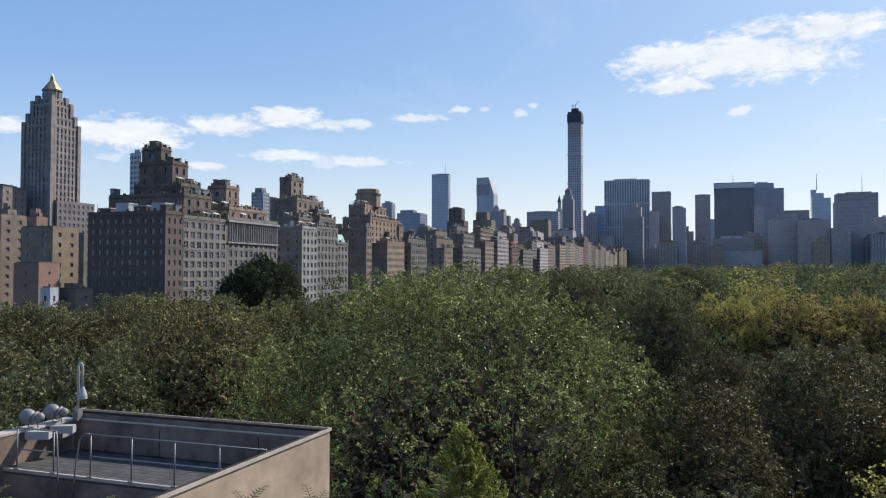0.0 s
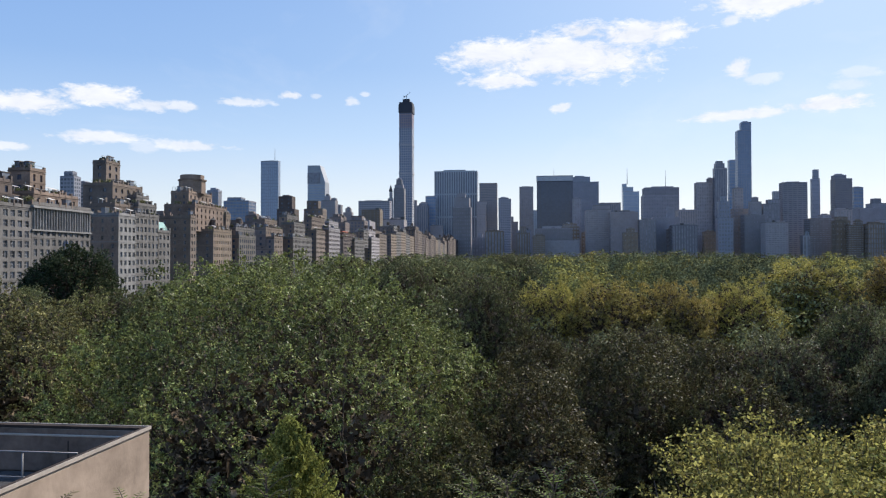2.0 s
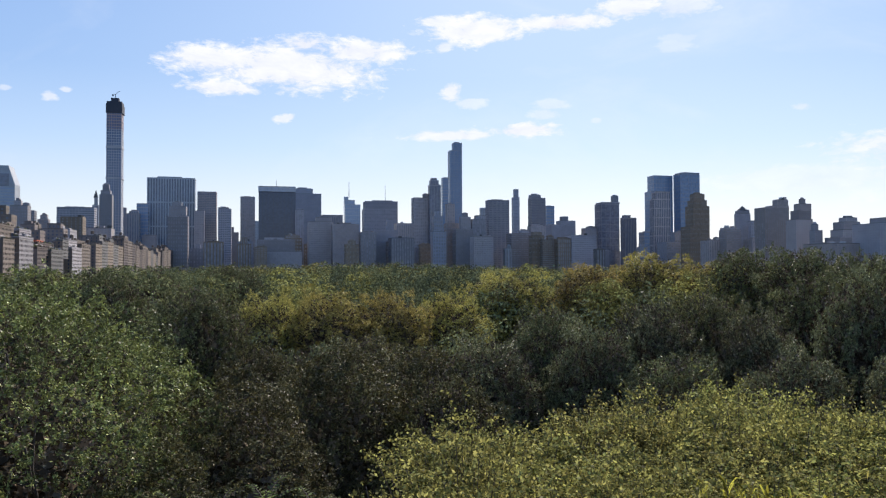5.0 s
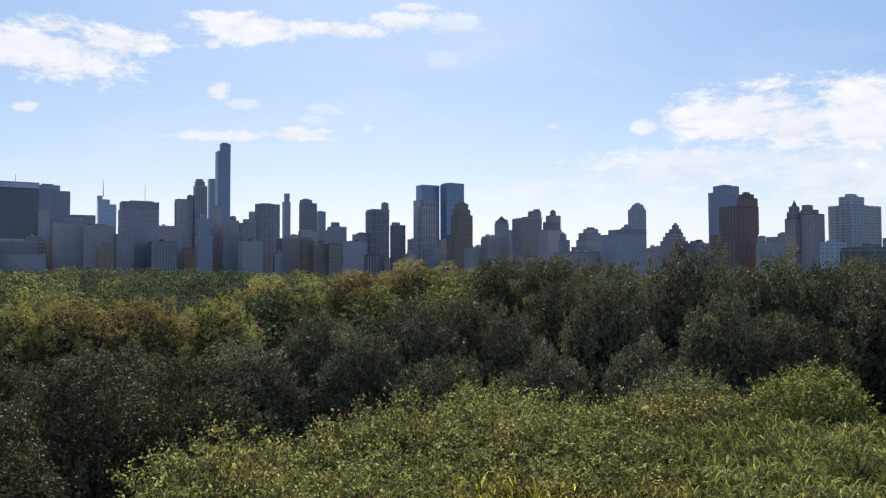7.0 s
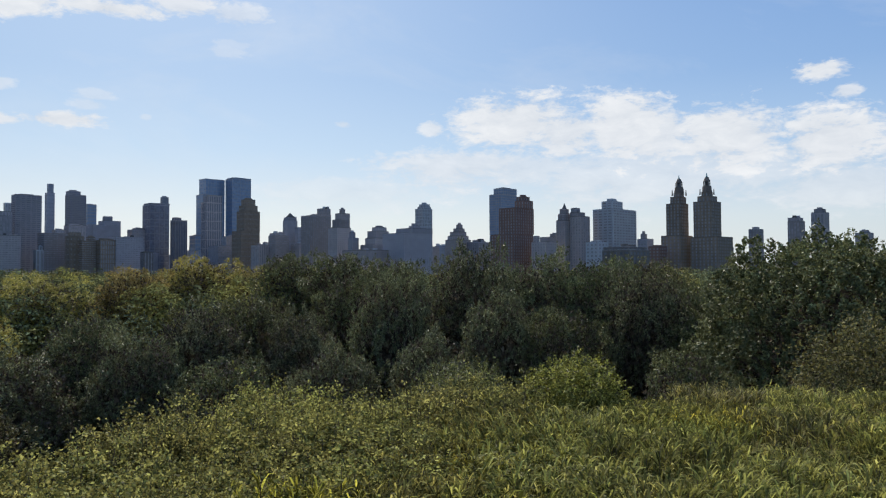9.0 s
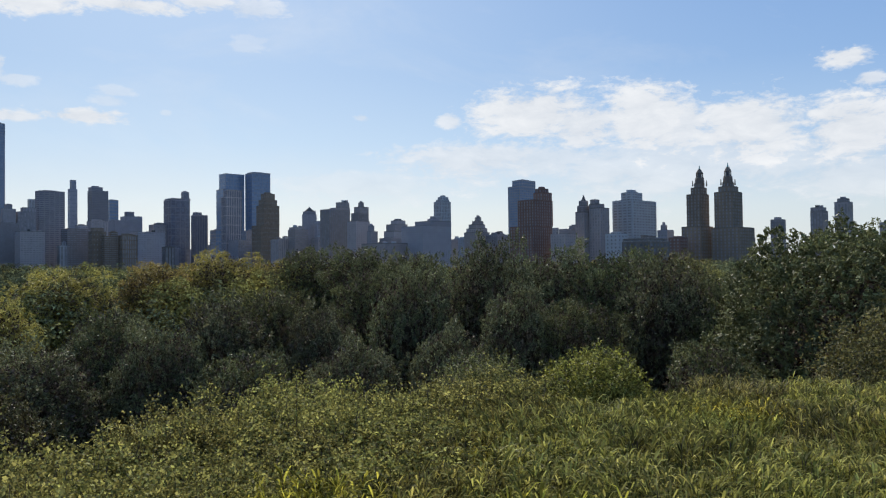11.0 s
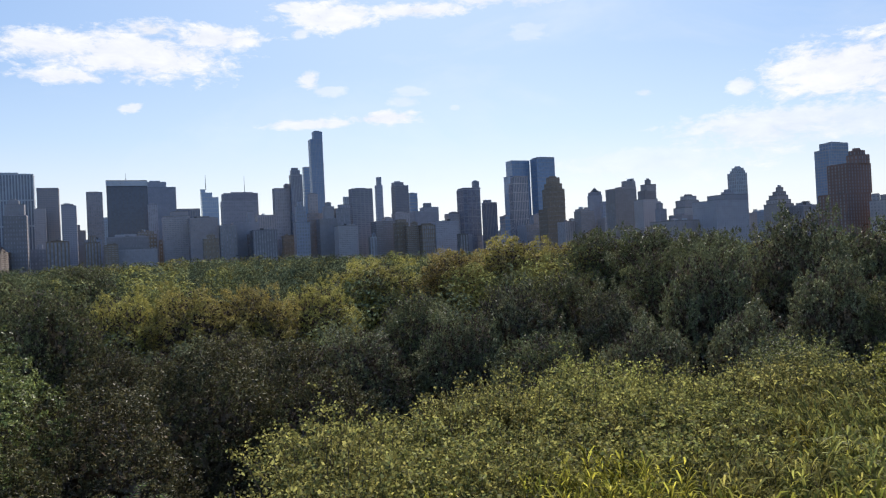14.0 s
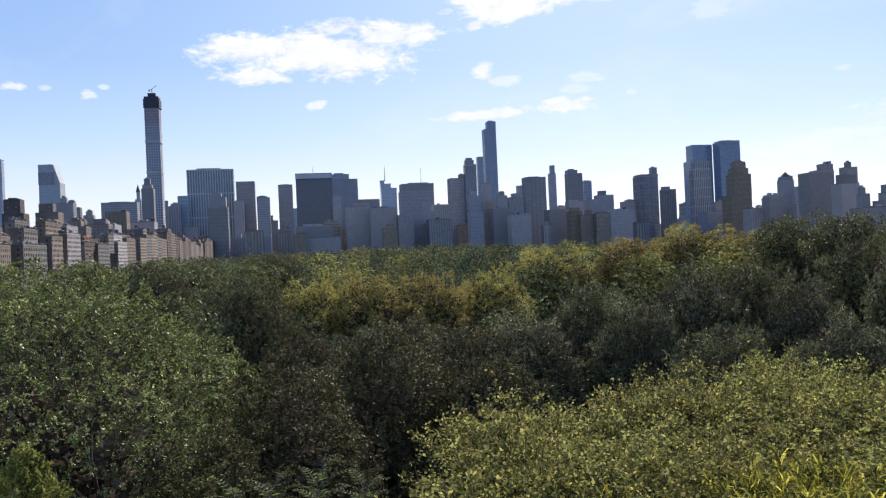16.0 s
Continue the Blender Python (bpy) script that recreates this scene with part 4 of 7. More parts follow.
tower("apartment_tower", "tan stone club house with tall arched windows", 589.7, 1422.6, [(29.4, 23.5, 85.3, 0.0, 0.0)], BUFF_BRICK, HAZED_GLASS, bay=4, storey=8, pier=0.5, band=0.2, tank=3.4)
tower("apartment_tower", "dark stone apartment block with a broad front", 627.9, 1428.1, [(50.2, 40.1, 91.9, 0.0, 0.0)], DARK_STONE, HAZED_GLASS, bay=5, storey=3.5, pier=0.6, band=0.5)
tower("office_tower", "grey block with a red roof sign", 744.3, 1638.9, [(28.6, 22.9, 119.3, 0.0, 0.0), (17.5, 14.0, 122.9, 3.2, -1.5)], GREY_STONE, HAZED_GLASS, bay=5, tank=1.6)
tower("office_tower", "faceted dark steel and glass tower", 780.3, 1622.1, [(43.3, 34.7, 173.1, 0.0, 0.0), (42.4, 33.9, 176.7, 1.6, -0.8), (13.0, 10.4, 191.9, 15.7, -7.7)], DARK_STONE, DARK_GLASS, bay=12, storey=16, pier=0.1, band=0.08, tank=2.6)
tower("apartment_tower", "dark brown apartment tower with a chamfered roof", 799.8, 1556.5, [(26.9, 21.5, 137.8, 0.0, 0.0), (14.5, 11.6, 143.8, -3.9, 2.0)], HAZED_BROWN, DARK_GLASS, bay=4, storey=3.6, pier=0.5, band=0.3)
tower("office_slab", "low pale block by a street corner", 636.6, 1358.2, [(16.7, 13.4, 63.0, 0.0, 0.0)], LIMESTONE, HAZED_GLASS, bay=5, tank=1.6)
tower("office_tower", "pale blue glass low block", 850.4, 1563.7, [(30.4, 24.4, 107.0, 0.0, 0.0)], STEEL_BLUE, BLUE_GLASS, bay=6, storey=8, pier=0.15, band=0.2, tank=2.6)
tower("office_tower", "blue glass twin tower with a slanted roof line", 905.7, 1613.1, [(52.8, 31.7, 203.0, 0.0, 0.0), (47.5, 28.5, 239.0, 2.9, -1.6)], STEEL_BLUE, BLUE_GLASS, bay=7, storey=9, pier=0.1, band=0.1)
tower("office_tower", "blue glass twin tower with a slanted roof line", 959.0, 1582.0, [(48.3, 29.0, 240.7, 0.0, 0.0), (45.0, 27.0, 243.4, 1.6, -1.0)], STEEL_BLUE, BLUE_GLASS, bay=7, storey=9, pier=0.1, band=0.1, tank=1.6)
tower("apartment_tower", "bronze glass hotel tower", 834.7, 1481.0, [(37.3, 18.6, 172.7, 0.0, 0.0), (33.2, 16.6, 187.2, 2.1, -1.2)], HAZED_BROWN, DARK_GLASS, bay=4, storey=20, pier=0.4, band=0.08, tank=1.6)
tower("office_slab", "pale glass podium block", 829.8, 1426.2, [(45.5, 36.4, 79.8, 0.0, 0.0), (21.4, 17.2, 99.6, 9.3, -5.4)], STEEL_BLUE, HAZED_GLASS, bay=5, storey=5, pier=0.3, band=0.3)
tower("apartment_tower", "limestone apartment tower with stepped shoulders", 842.1, 1360.5, [(41.9, 33.5, 107.5, 0.0, 0.0), (35.0, 28.0, 147.4, 4.0, -2.5), (28.0, 22.4, 158.9, 4.0, -2.5), (21.0, 16.8, 171.4, 4.1, -2.5)], BUFF_BRICK, HAZED_GLASS, bay=4, storey=3.6, pier=0.55, band=0.35, tank=3.4)
tower("apartment_tower", "low grey blocks far behind", 1036.6, 1592.3, [(20.9, 16.7, 90.9, 0.0, 0.0), (10.4, 8.4, 97.7, 2.3, -1.5)], GREY_STONE, HAZED_GLASS, bay=5, tank=1.6)
tower("apartment_tower", "dark brick apartment block with a flat parapet", 812.0, 1201.3, [(28.0, 22.4, 92.1, 0.0, 0.0), (20.8, 16.7, 96.3, -2.1, 1.4)], HAZED_BROWN, HAZED_GLASS, bay=4, storey=3.5, pier=0.6, band=0.45)
cap(tower("apartment_tower", "dark tower with a pyramid cap", 857.7, 1230.6, [(20.8, 16.6, 123.6, 0.0, 0.0), (18.3, 14.7, 129.0, 0.0, -0.0)], DARK_STONE, HAZED_GLASS, bay=4, storey=3.5, pier=0.55, band=0.3, tank=3.4), 0.1, -0.1, 129.0, 138.2, 10.0)
tower("apartment_tower", "dark brown slab beside a tower", 859.9, 1204.6, [(10.7, 8.6, 108.4, 0.0, 0.0)], DARK_STONE, HAZED_GLASS, bay=4, storey=3.5, pier=0.55, band=0.3, tank=1.6)
mast(tower("apartment_tower", "twin-ribbed brown apartment tower with a raised crown", 807.5, 1081.8, [(43.3, 26.0, 121.2, 0.0, 0.0), (29.2, 17.5, 124.1, 6.6, -4.9), (19.2, 11.5, 133.9, 10.5, -7.9)], HAZED_BROWN, HAZED_GLASS, bay=4, storey=3.4, pier=0.5, band=0.25), 9.0, -6.8, 132.9, 138.8, 0.6)
tower("apartment_tower", "dark brick apartment block with an arched top", 808.2, 1018.2, [(28.6, 22.9, 98.5, 0.0, 0.0), (22.0, 17.6, 111.7, 1.9, -1.5), (18.3, 14.7, 122.1, 3.8, -3.1), (6.6, 5.3, 129.7, 3.5, -2.8)], HAZED_BROWN, HAZED_GLASS, bay=4, storey=3.4, pier=0.6, band=0.45, tank=2.6)
tower("apartment_tower", "dark apartment block with terraces", 794.2, 965.3, [(12.7, 10.2, 79.1, 0.0, 0.0), (7.1, 5.7, 88.2, -1.3, 1.1)], DARK_STONE, HAZED_GLASS, bay=4, storey=3.3, pier=0.5, band=0.5, tank=3.4)
tower("apartment_tower", "stepped brick apartment block", 821.1, 942.5, [(36.9, 29.5, 67.8, 0.0, 0.0), (30.5, 24.4, 78.7, 2.5, -2.2), (26.3, 21.0, 89.7, 3.2, -2.8), (17.8, 14.2, 96.0, 4.7, -4.1)], GREY_STONE, HAZED_GLASS, bay=4, storey=3.3, pier=0.55, band=0.45, tank=3)
tower("apartment_tower", "broad dark brick apartment block with a sloping roof line", 790.6, 835.1, [(57.2, 45.7, 80.5, 0.0, 0.0), (41.5, 33.2, 87.9, 7.3, -7.0), (12.5, 10.0, 92.1, 7.4, -7.0)], DARK_STONE, HAZED_GLASS, bay=4, storey=3.3, pier=0.6, band=0.5, tank=4)
tower("apartment_tower", "pale ribbed apartment tower", 1053.8, 1067.4, [(25.4, 20.3, 146.2, 0.0, 0.0), (19.8, 15.8, 150.5, 0.6, -0.6), (15.5, 12.4, 155.5, 1.1, -1.0)], PALE_PANEL, HAZED_GLASS, bay=4, storey=3.4, pier=0.4, band=0.2, tank=3.4)
tower("apartment_tower", "low row of brick houses along the park", 750.4, 871.5, [(65.2, 52.2, 55.9, 0.0, 0.0)], HAZED_BROWN, HAZED_GLASS, bay=5, storey=3.4, pier=0.6, band=0.5)
tower("apartment_tower", "low grey glass apartment block", 860.9, 836.0, [(21.4, 17.1, 63.1, 0.0, 0.0)], STEEL_BLUE, HAZED_GLASS, bay=4, tank=1.6)
tower("apartment_tower", "dark apartment house stepped to a narrow top", 733.3, 679.9, [(25.3, 20.2, 64.7, 0.0, 0.0), (20.7, 16.6, 69.8, 0.0, -0.1), (16.1, 12.9, 74.9, 0.1, -0.1), (10.9, 8.7, 79.3, 0.9, -0.9), (5.8, 4.6, 84.4, 1.2, -1.3)], HAZED_BROWN, HAZED_GLASS, bay=4, storey=3.3, pier=0.55, band=0.5, tank=2.6)
tower("apartment_tower", "low dark houses behind treetops", 751.3, 660.0, [(24.2, 19.3, 61.4, 0.0, 0.0)], DARK_STONE, HAZED_GLASS, bay=4, storey=3.3, pier=0.5, band=0.5, tank=3)
tower("apartment_tower", "blue glass apartment tower behind a brick one", 810.3, 667.8, [(32.8, 19.7, 127.0, 0.0, 0.0), (27.6, 16.6, 135.4, 1.9, -2.3)], STEEL_BLUE, BLUE_GLASS, bay=4, storey=3.4, pier=0.25, band=0.3, tank=1.6)
tower("apartment_tower", "brick apartment tower with a stepped crown", 700.8, 564.6, [(35.9, 32.3, 66.0, 0.0, 0.0), (33.5, 23.4, 96.0, 3.3, -4.2), (16.1, 12.9, 104.9, 8.7, -11.0), (11.4, 9.1, 109.5, 8.2, -10.3)], RED_BRICK, HAZED_GLASS, bay=4, storey=3.4, pier=0.65, band=0.3, tank=2.6)
tower("apartment_tower", "row of low brick houses along the park", 707.8, 522.8, [(23.8, 19.0, 56.1, 0.0, 0.0), (5.1, 4.1, 63.3, -5.7, 7.7)], HAZED_BROWN, HAZED_GLASS, bay=4, storey=3.4, pier=0.6, band=0.5)
tower("apartment_tower", "distant grey brick apartment block", 808.0, 589.2, [(19.6, 15.6, 67.1, 0.0, 0.0), (9.2, 7.4, 71.3, 3.8, -5.2)], GREY_STONE, HAZED_GLASS, bay=4, storey=3.4, pier=0.6, band=0.5, tank=1.6)
cap(tower("apartment_tower", "brown stone apartment tower with a lantern", 736.9, 516.8, [(14.0, 11.2, 81.7, 0.0, 0.0), (10.9, 8.7, 88.8, 0.1, -0.1), (7.8, 6.2, 94.6, 0.1, -0.2)], HAZED_BROWN, HAZED_GLASS, bay=4, storey=3.4, pier=0.6, band=0.35, tank=1.6), 0.2, -0.3, 94.6, 101.8, 3.0)
tower("apartment_tower", "brown stone apartment tower with a boxed tank", 746.8, 502.2, [(17.8, 14.3, 85.8, 0.0, 0.0), (13.4, 10.8, 90.4, -1.5, 2.2), (7.8, 6.2, 95.6, -2.6, 3.9)], HAZED_BROWN, HAZED_GLASS, bay=4, storey=3.4, pier=0.6, band=0.35)
tower("apartment_tower", "white brick apartment tower with stacked balconies", 793.6, 484.8, [(49.9, 25.0, 94.7, 0.0, 0.0), (21.1, 12.6, 104.7, -1.5, 2.5)], PALE_PANEL, HAZED_GLASS, bay=6, storey=3.2, pier=0.35, band=0.5, proud=0.9, tank=3.4)
tower("apartment_tower", "pale low block by the park", 673.1, 432.4, [(17.4, 13.9, 52.5, 0.0, 0.0)], PALE_PANEL, HAZED_GLASS, bay=5, storey=3.6, pier=0.6, band=0.5, tank=1.6)
tower("museum_wing", "museum wing with a pale roof edge", 619.3, 367.2, [(34.0, 27.2, 41.8, 0.0, 0.0), (31.2, 24.9, 44.4, -0.3, 0.6)], LIMESTONE, GLASS, bay=6, storey=5, pier=0.5, band=0.5, roof=GREY_STONE)
tower("apartment_tower", "dark low apartment house with a tank", 784.8, 440.5, [(14.3, 11.4, 59.0, 0.0, 0.0), (5.1, 4.1, 64.7, -0.8, 1.5)], DARK_STONE, HAZED_GLASS, bay=4, storey=3.3, pier=0.5, band=0.5, tank=3.4)
tower("apartment_tower", "red brick row house by the park", 747.2, 405.1, [(15.4, 12.3, 48.9, 0.0, 0.0)], RED_BRICK, HAZED_GLASS, bay=4, storey=3.3, pier=0.6, band=0.5, tank=1.6)
lantern(tower("apartment_tower", "twin-towered stone apartment house, south tower", 783.1, 401.5, [(27.3, 21.8, 61.0, 0.0, 0.0), (19.1, 15.3, 95.8, 0.4, -0.7), (13.4, 10.7, 103.1, 0.9, -1.8), (8.4, 6.8, 107.9, 1.2, -2.4)], BUFF_BRICK, HAZED_GLASS, bay=4, storey=3.4, pier=0.6, band=0.35), 1.4, -2.7, 107.9, 127.5)
lantern(tower("apartment_tower", "twin-towered stone apartment house, north tower", 798.8, 369.3, [(36.8, 29.5, 58.8, 0.0, 0.0), (23.9, 19.1, 96.9, -1.7, 3.7), (16.7, 13.4, 102.9, -1.6, 3.5), (9.4, 7.5, 107.8, -1.7, 3.6)], BUFF_BRICK, HAZED_GLASS, bay=4, storey=3.4, pier=0.6, band=0.35, tank=2.6), -1.7, 3.7, 107.8, 129.0)
tower("apartment_tower", "distant flat-topped block behind trees", 1113.2, 448.2, [(17.2, 13.7, 82.4, 0.0, 0.0)], GREY_STONE, HAZED_GLASS, bay=5, tank=3.4)
tower("apartment_tower", "distant ribbed apartment tower", 1226.1, 432.0, [(21.5, 17.2, 98.2, 0.0, 0.0), (19.1, 15.3, 103.4, -0.3, 0.8)], GREY_STONE, HAZED_GLASS, bay=4, storey=60, pier=0.4, band=0.05)
tower("apartment_tower", "distant ribbed apartment tower with a set-back top", 1189.1, 385.3, [(21.5, 17.2, 106.9, 0.0, 0.0), (14.1, 11.3, 111.8, -0.1, 0.2)], GREY_STONE, HAZED_GLASS, bay=4, storey=60, pier=0.4, band=0.05, tank=2.6)
tower("apartment_tower", "distant grey stone apartment block", 1157.0, 318.5, [(20.9, 16.7, 73.5, 0.0, 0.0)], GREY_STONE, HAZED_GLASS, bay=4, tank=3.4)
tower("apartment_tower", "dark grey block in the hazy mid-town mass", -261.0, 1839.5, [(28.1, 22.5, 99.0, 0.0, 0.0)], DARK_STONE, HAZED_GLASS, bay=6, storey=4, pier=0.4163822148099533, band=0.3026335983109748, roof=PALE_PANEL)
tower("apartment_tower", "grey-brown block in the hazy mid-town mass", -221.7, 1798.5, [(28.3, 22.7, 104.6, 0.0, 0.0)], HAZED_BROWN, HAZED_GLASS, bay=6, storey=4, pier=0.5374077917567515, band=0.3794269154057922, roof=ROOF_TAR, tank=1.6)
tower("apartment_tower", "dark grey block in the hazy mid-town mass", -199.8, 1909.9, [(30.0, 24.0, 79.7, 0.0, 0.0)], DARK_STONE, HAZED_GLASS, bay=6, storey=4, pier=0.5678528688423982, band=0.3128062876453995, roof=ROOF_TAR, tank=2.6)
tower("apartment_tower", "grey stone block in the hazy mid-town mass", -166.6, 1938.4, [(27.0, 21.6, 82.5, 0.0, 0.0), (17.7, 14.1, 88.9, 1.4, 0.1)], GREY_STONE, HAZED_GLASS, bay=6, storey=4, pier=0.5067337214852933, band=0.4456251946105193, roof=ROOF_TAR)
tower("apartment_tower", "dark grey block in the hazy mid-town mass", -117.7, 1751.6, [(32.5, 26.0, 74.3, 0.0, 0.0), (9.9, 8.0, 83.1, 0.4, 0.0)], DARK_STONE, HAZED_GLASS, bay=6, storey=4, pier=0.556662072716701, band=0.3602052396851011, roof=ROOF_TAR, tank=1.6)
tower("apartment_tower", "tan brick block in the hazy mid-town mass", -79.6, 1643.6, [(38.1, 30.5, 84.2, 0.0, 0.0)], BUFF_BRICK, HAZED_GLASS, bay=6, storey=4, pier=0.4841912528164352, band=0.4831461592449927, roof=ROOF_TAR, tank=2.6)
tower("apartment_tower", "dark grey block in the hazy mid-town mass", -55.5, 1873.2, [(44.7, 35.7, 85.7, 0.0, 0.0), (23.9, 19.1, 90.3, 0.2, 0.0)], DARK_STONE, HAZED_GLASS, bay=6, storey=4, pier=0.5582439762197583, band=0.49761440690388137, roof=PALE_PANEL)
tower("apartment_tower", "blue-grey block in the hazy mid-town mass", -19.1, 1781.0, [(31.5, 25.2, 91.4, 0.0, 0.0)], STEEL_BLUE, HAZED_GLASS, bay=6, storey=4, pier=0.4860200501989486, band=0.3133224031485048, roof=ROOF_TAR, tank=1.6)
tower("apartment_tower", "buff brick block in the hazy mid-town mass", 12.6, 1543.8, [(22.7, 18.1, 71.8, 0.0, 0.0)], BUFF_BRICK, HAZED_GLASS, bay=6, storey=4, pier=0.5536331321329522, band=0.3089880486992072, roof=ROOF_TAR, tank=1.6)
tower("apartment_tower", "grey-brown block in the hazy mid-town mass", 45.7, 1686.6, [(35.4, 28.3, 86.7, 0.0, 0.0)], HAZED_BROWN, HAZED_GLASS, bay=6, storey=4, pier=0.419242676176353, band=0.41995256175932016, roof=ROOF_TAR)
tower("apartment_tower", "buff brick block in the hazy mid-town mass", 79.0, 1712.7, [(42.5, 34.0, 96.2, 0.0, 0.0), (29.8, 23.8, 101.7, 1.9, -0.1)], BUFF_BRICK, HAZED_GLASS, bay=6, storey=4, pier=0.43458151202026685, band=0.4723414724734265, roof=PALE_PANEL, tank=3.4)
tower("apartment_tower", "buff brick block in the hazy mid-town mass", 118.4, 1818.2, [(34.7, 27.7, 85.7, 0.0, 0.0)], BUFF_BRICK, HAZED_GLASS, bay=6, storey=4, pier=0.5550315338613155, band=0.4881242510847926, roof=ROOF_TAR, tank=1.6)
tower("apartment_tower", "grey-brown block in the hazy mid-town mass", 139.1, 1653.6, [(27.7, 22.2, 68.6, 0.0, 0.0)], HAZED_BROWN, HAZED_GLASS, bay=6, storey=4, pier=0.4757482844375641, band=0.3677816122941039, roof=PALE_PANEL)
tower("apartment_tower", "tan brick block in the hazy mid-town mass", 191.4, 1851.5, [(45.1, 36.1, 113.9, 0.0, 0.0)], BUFF_BRICK, HAZED_GLASS, bay=6, storey=4, pier=0.41502012765693075, band=0.4254682218021912, roof=PALE_PANEL, tank=3.4)
tower("apartment_tower", "tan brick block in the hazy mid-town mass", 186.1, 1520.1, [(26.2, 21.0, 76.4, 0.0, 0.0), (13.7, 11.0, 84.0, 0.5, -0.1)], BUFF_BRICK, HAZED_GLASS, bay=6, storey=4, pier=0.4922912065891964, band=0.4255938685779454, roof=PALE_PANEL, tank=1.6)
tower("apartment_tower", "tan brick block in the hazy mid-town mass", 272.9, 1925.9, [(37.7, 30.2, 110.3, 0.0, 0.0), (25.7, 20.5, 116.1, 0.6, -0.1)], BUFF_BRICK, HAZED_GLASS, bay=6, storey=4, pier=0.4262179314573732, band=0.4626113683386463, roof=ROOF_TAR)
tower("apartment_tower", "dark grey block in the hazy mid-town mass", 278.9, 1732.7, [(35.2, 28.2, 96.0, 0.0, 0.0), (18.1, 14.5, 100.8, -3.2, 0.5)], DARK_STONE, HAZED_GLASS, bay=6, storey=4, pier=0.5745166016687124, band=0.3203683385263743, roof=PALE_PANEL, tank=2.6)
tower("apartment_tower", "grey-brown block in the hazy mid-town mass", 285.8, 1585.9, [(36.2, 29.0, 84.9, 0.0, 0.0)], HAZED_BROWN, HAZED_GLASS, bay=6, storey=4, pier=0.4841775587612202, band=0.43004647525849893, roof=ROOF_TAR, tank=3.4)
tower("apartment_tower", "grey-brown block in the hazy mid-town mass", 358.1, 1795.0, [(31.4, 25.1, 78.3, 0.0, 0.0), (18.3, 14.6, 86.8, -3.3, 0.7)], HAZED_BROWN, HAZED_GLASS, bay=6, storey=4, pier=0.6159319003645185, band=0.36802193344716194, roof=ROOF_TAR)
tower("apartment_tower", "tan brick block in the hazy mid-town mass", 384.9, 1758.3, [(23.9, 19.1, 85.3, 0.0, 0.0)], BUFF_BRICK, HAZED_GLASS, bay=6, storey=4, pier=0.6124930457606437, band=0.39294415912978986, roof=ROOF_TAR, tank=2.6)
tower("apartment_tower", "buff brick block in the hazy mid-town mass", 456.6, 1915.9, [(32.1, 25.7, 91.9, 0.0, 0.0), (12.3, 9.9, 98.8, -1.1, 0.3)], BUFF_BRICK, HAZED_GLASS, bay=6, storey=4, pier=0.5556651200855405, band=0.40202814852349805, roof=ROOF_TAR, tank=3.4)
tower("apartment_tower", "grey-brown block in the hazy mid-town mass", 481.2, 1865.8, [(40.8, 32.7, 113.7, 0.0, 0.0)], HAZED_BROWN, HAZED_GLASS, bay=6, storey=4, pier=0.5870036078971158, band=0.4926732157007483, roof=ROOF_TAR)
tower("apartment_tower", "grey-brown block in the hazy mid-town mass", 546.2, 1970.0, [(30.8, 24.7, 80.0, 0.0, 0.0)], HAZED_BROWN, HAZED_GLASS, bay=6, storey=4, pier=0.429999080691844, band=0.34890678829711197, roof=ROOF_TAR, tank=1.6)
tower("apartment_tower", "grey-brown block in the hazy mid-town mass", 521.1, 1755.9, [(36.8, 29.5, 72.2, 0.0, 0.0)], HAZED_BROWN, HAZED_GLASS, bay=6, storey=4, pier=0.4032861241717782, band=0.44905965346219234, roof=ROOF_TAR, tank=2.6)
tower("apartment_tower", "grey-brown block in the hazy mid-town mass", 526.0, 1662.2, [(28.1, 22.5, 78.6, 0.0, 0.0)], HAZED_BROWN, HAZED_GLASS, bay=6, storey=4, pier=0.6347606158127724, band=0.4224327819251825, roof=PALE_PANEL)
tower("apartment_tower", "pale block in the hazy mid-town mass", 504.7, 1501.8, [(19.7, 15.8, 67.8, 0.0, 0.0), (6.0, 4.8, 75.1, -0.2, 0.1)], PALE_PANEL, HAZED_GLASS, bay=6, storey=4, pier=0.4598641499721854, band=0.3547517685916521, roof=ROOF_TAR, tank=1.6)
tower("apartment_tower", "grey stone block in the hazy mid-town mass", 582.0, 1635.7, [(32.0, 25.6, 84.4, 0.0, 0.0)], GREY_STONE, HAZED_GLASS, bay=6, storey=4, pier=0.5891222340453361, band=0.34965172897068575, roof=ROOF_TAR, tank=2.6)
tower("apartment_tower", "buff brick block in the hazy mid-town mass", 543.4, 1446.2, [(24.0, 19.2, 92.2, 0.0, 0.0), (16.9, 13.5, 98.8, 0.2, -0.1)], BUFF_BRICK, HAZED_GLASS, bay=6, storey=4, pier=0.4124583264224542, band=0.39656259115739545, roof=ROOF_TAR)
tower("apartment_tower", "blue-grey block in the hazy mid-town mass", 590.0, 1492.4, [(29.1, 23.3, 77.8, 0.0, 0.0)], STEEL_BLUE, HAZED_GLASS, bay=6, storey=4, pier=0.41794378524886366, band=0.37715942061977625, roof=PALE_PANEL, tank=1.6)
tower("apartment_tower", "tan brick block in the hazy mid-town mass", 671.7, 1617.6, [(27.3, 21.8, 92.1, 0.0, 0.0)], BUFF_BRICK, HAZED_GLASS, bay=6, storey=4, pier=0.4319025247460715, band=0.3006977837026757, roof=ROOF_TAR, tank=1.6)
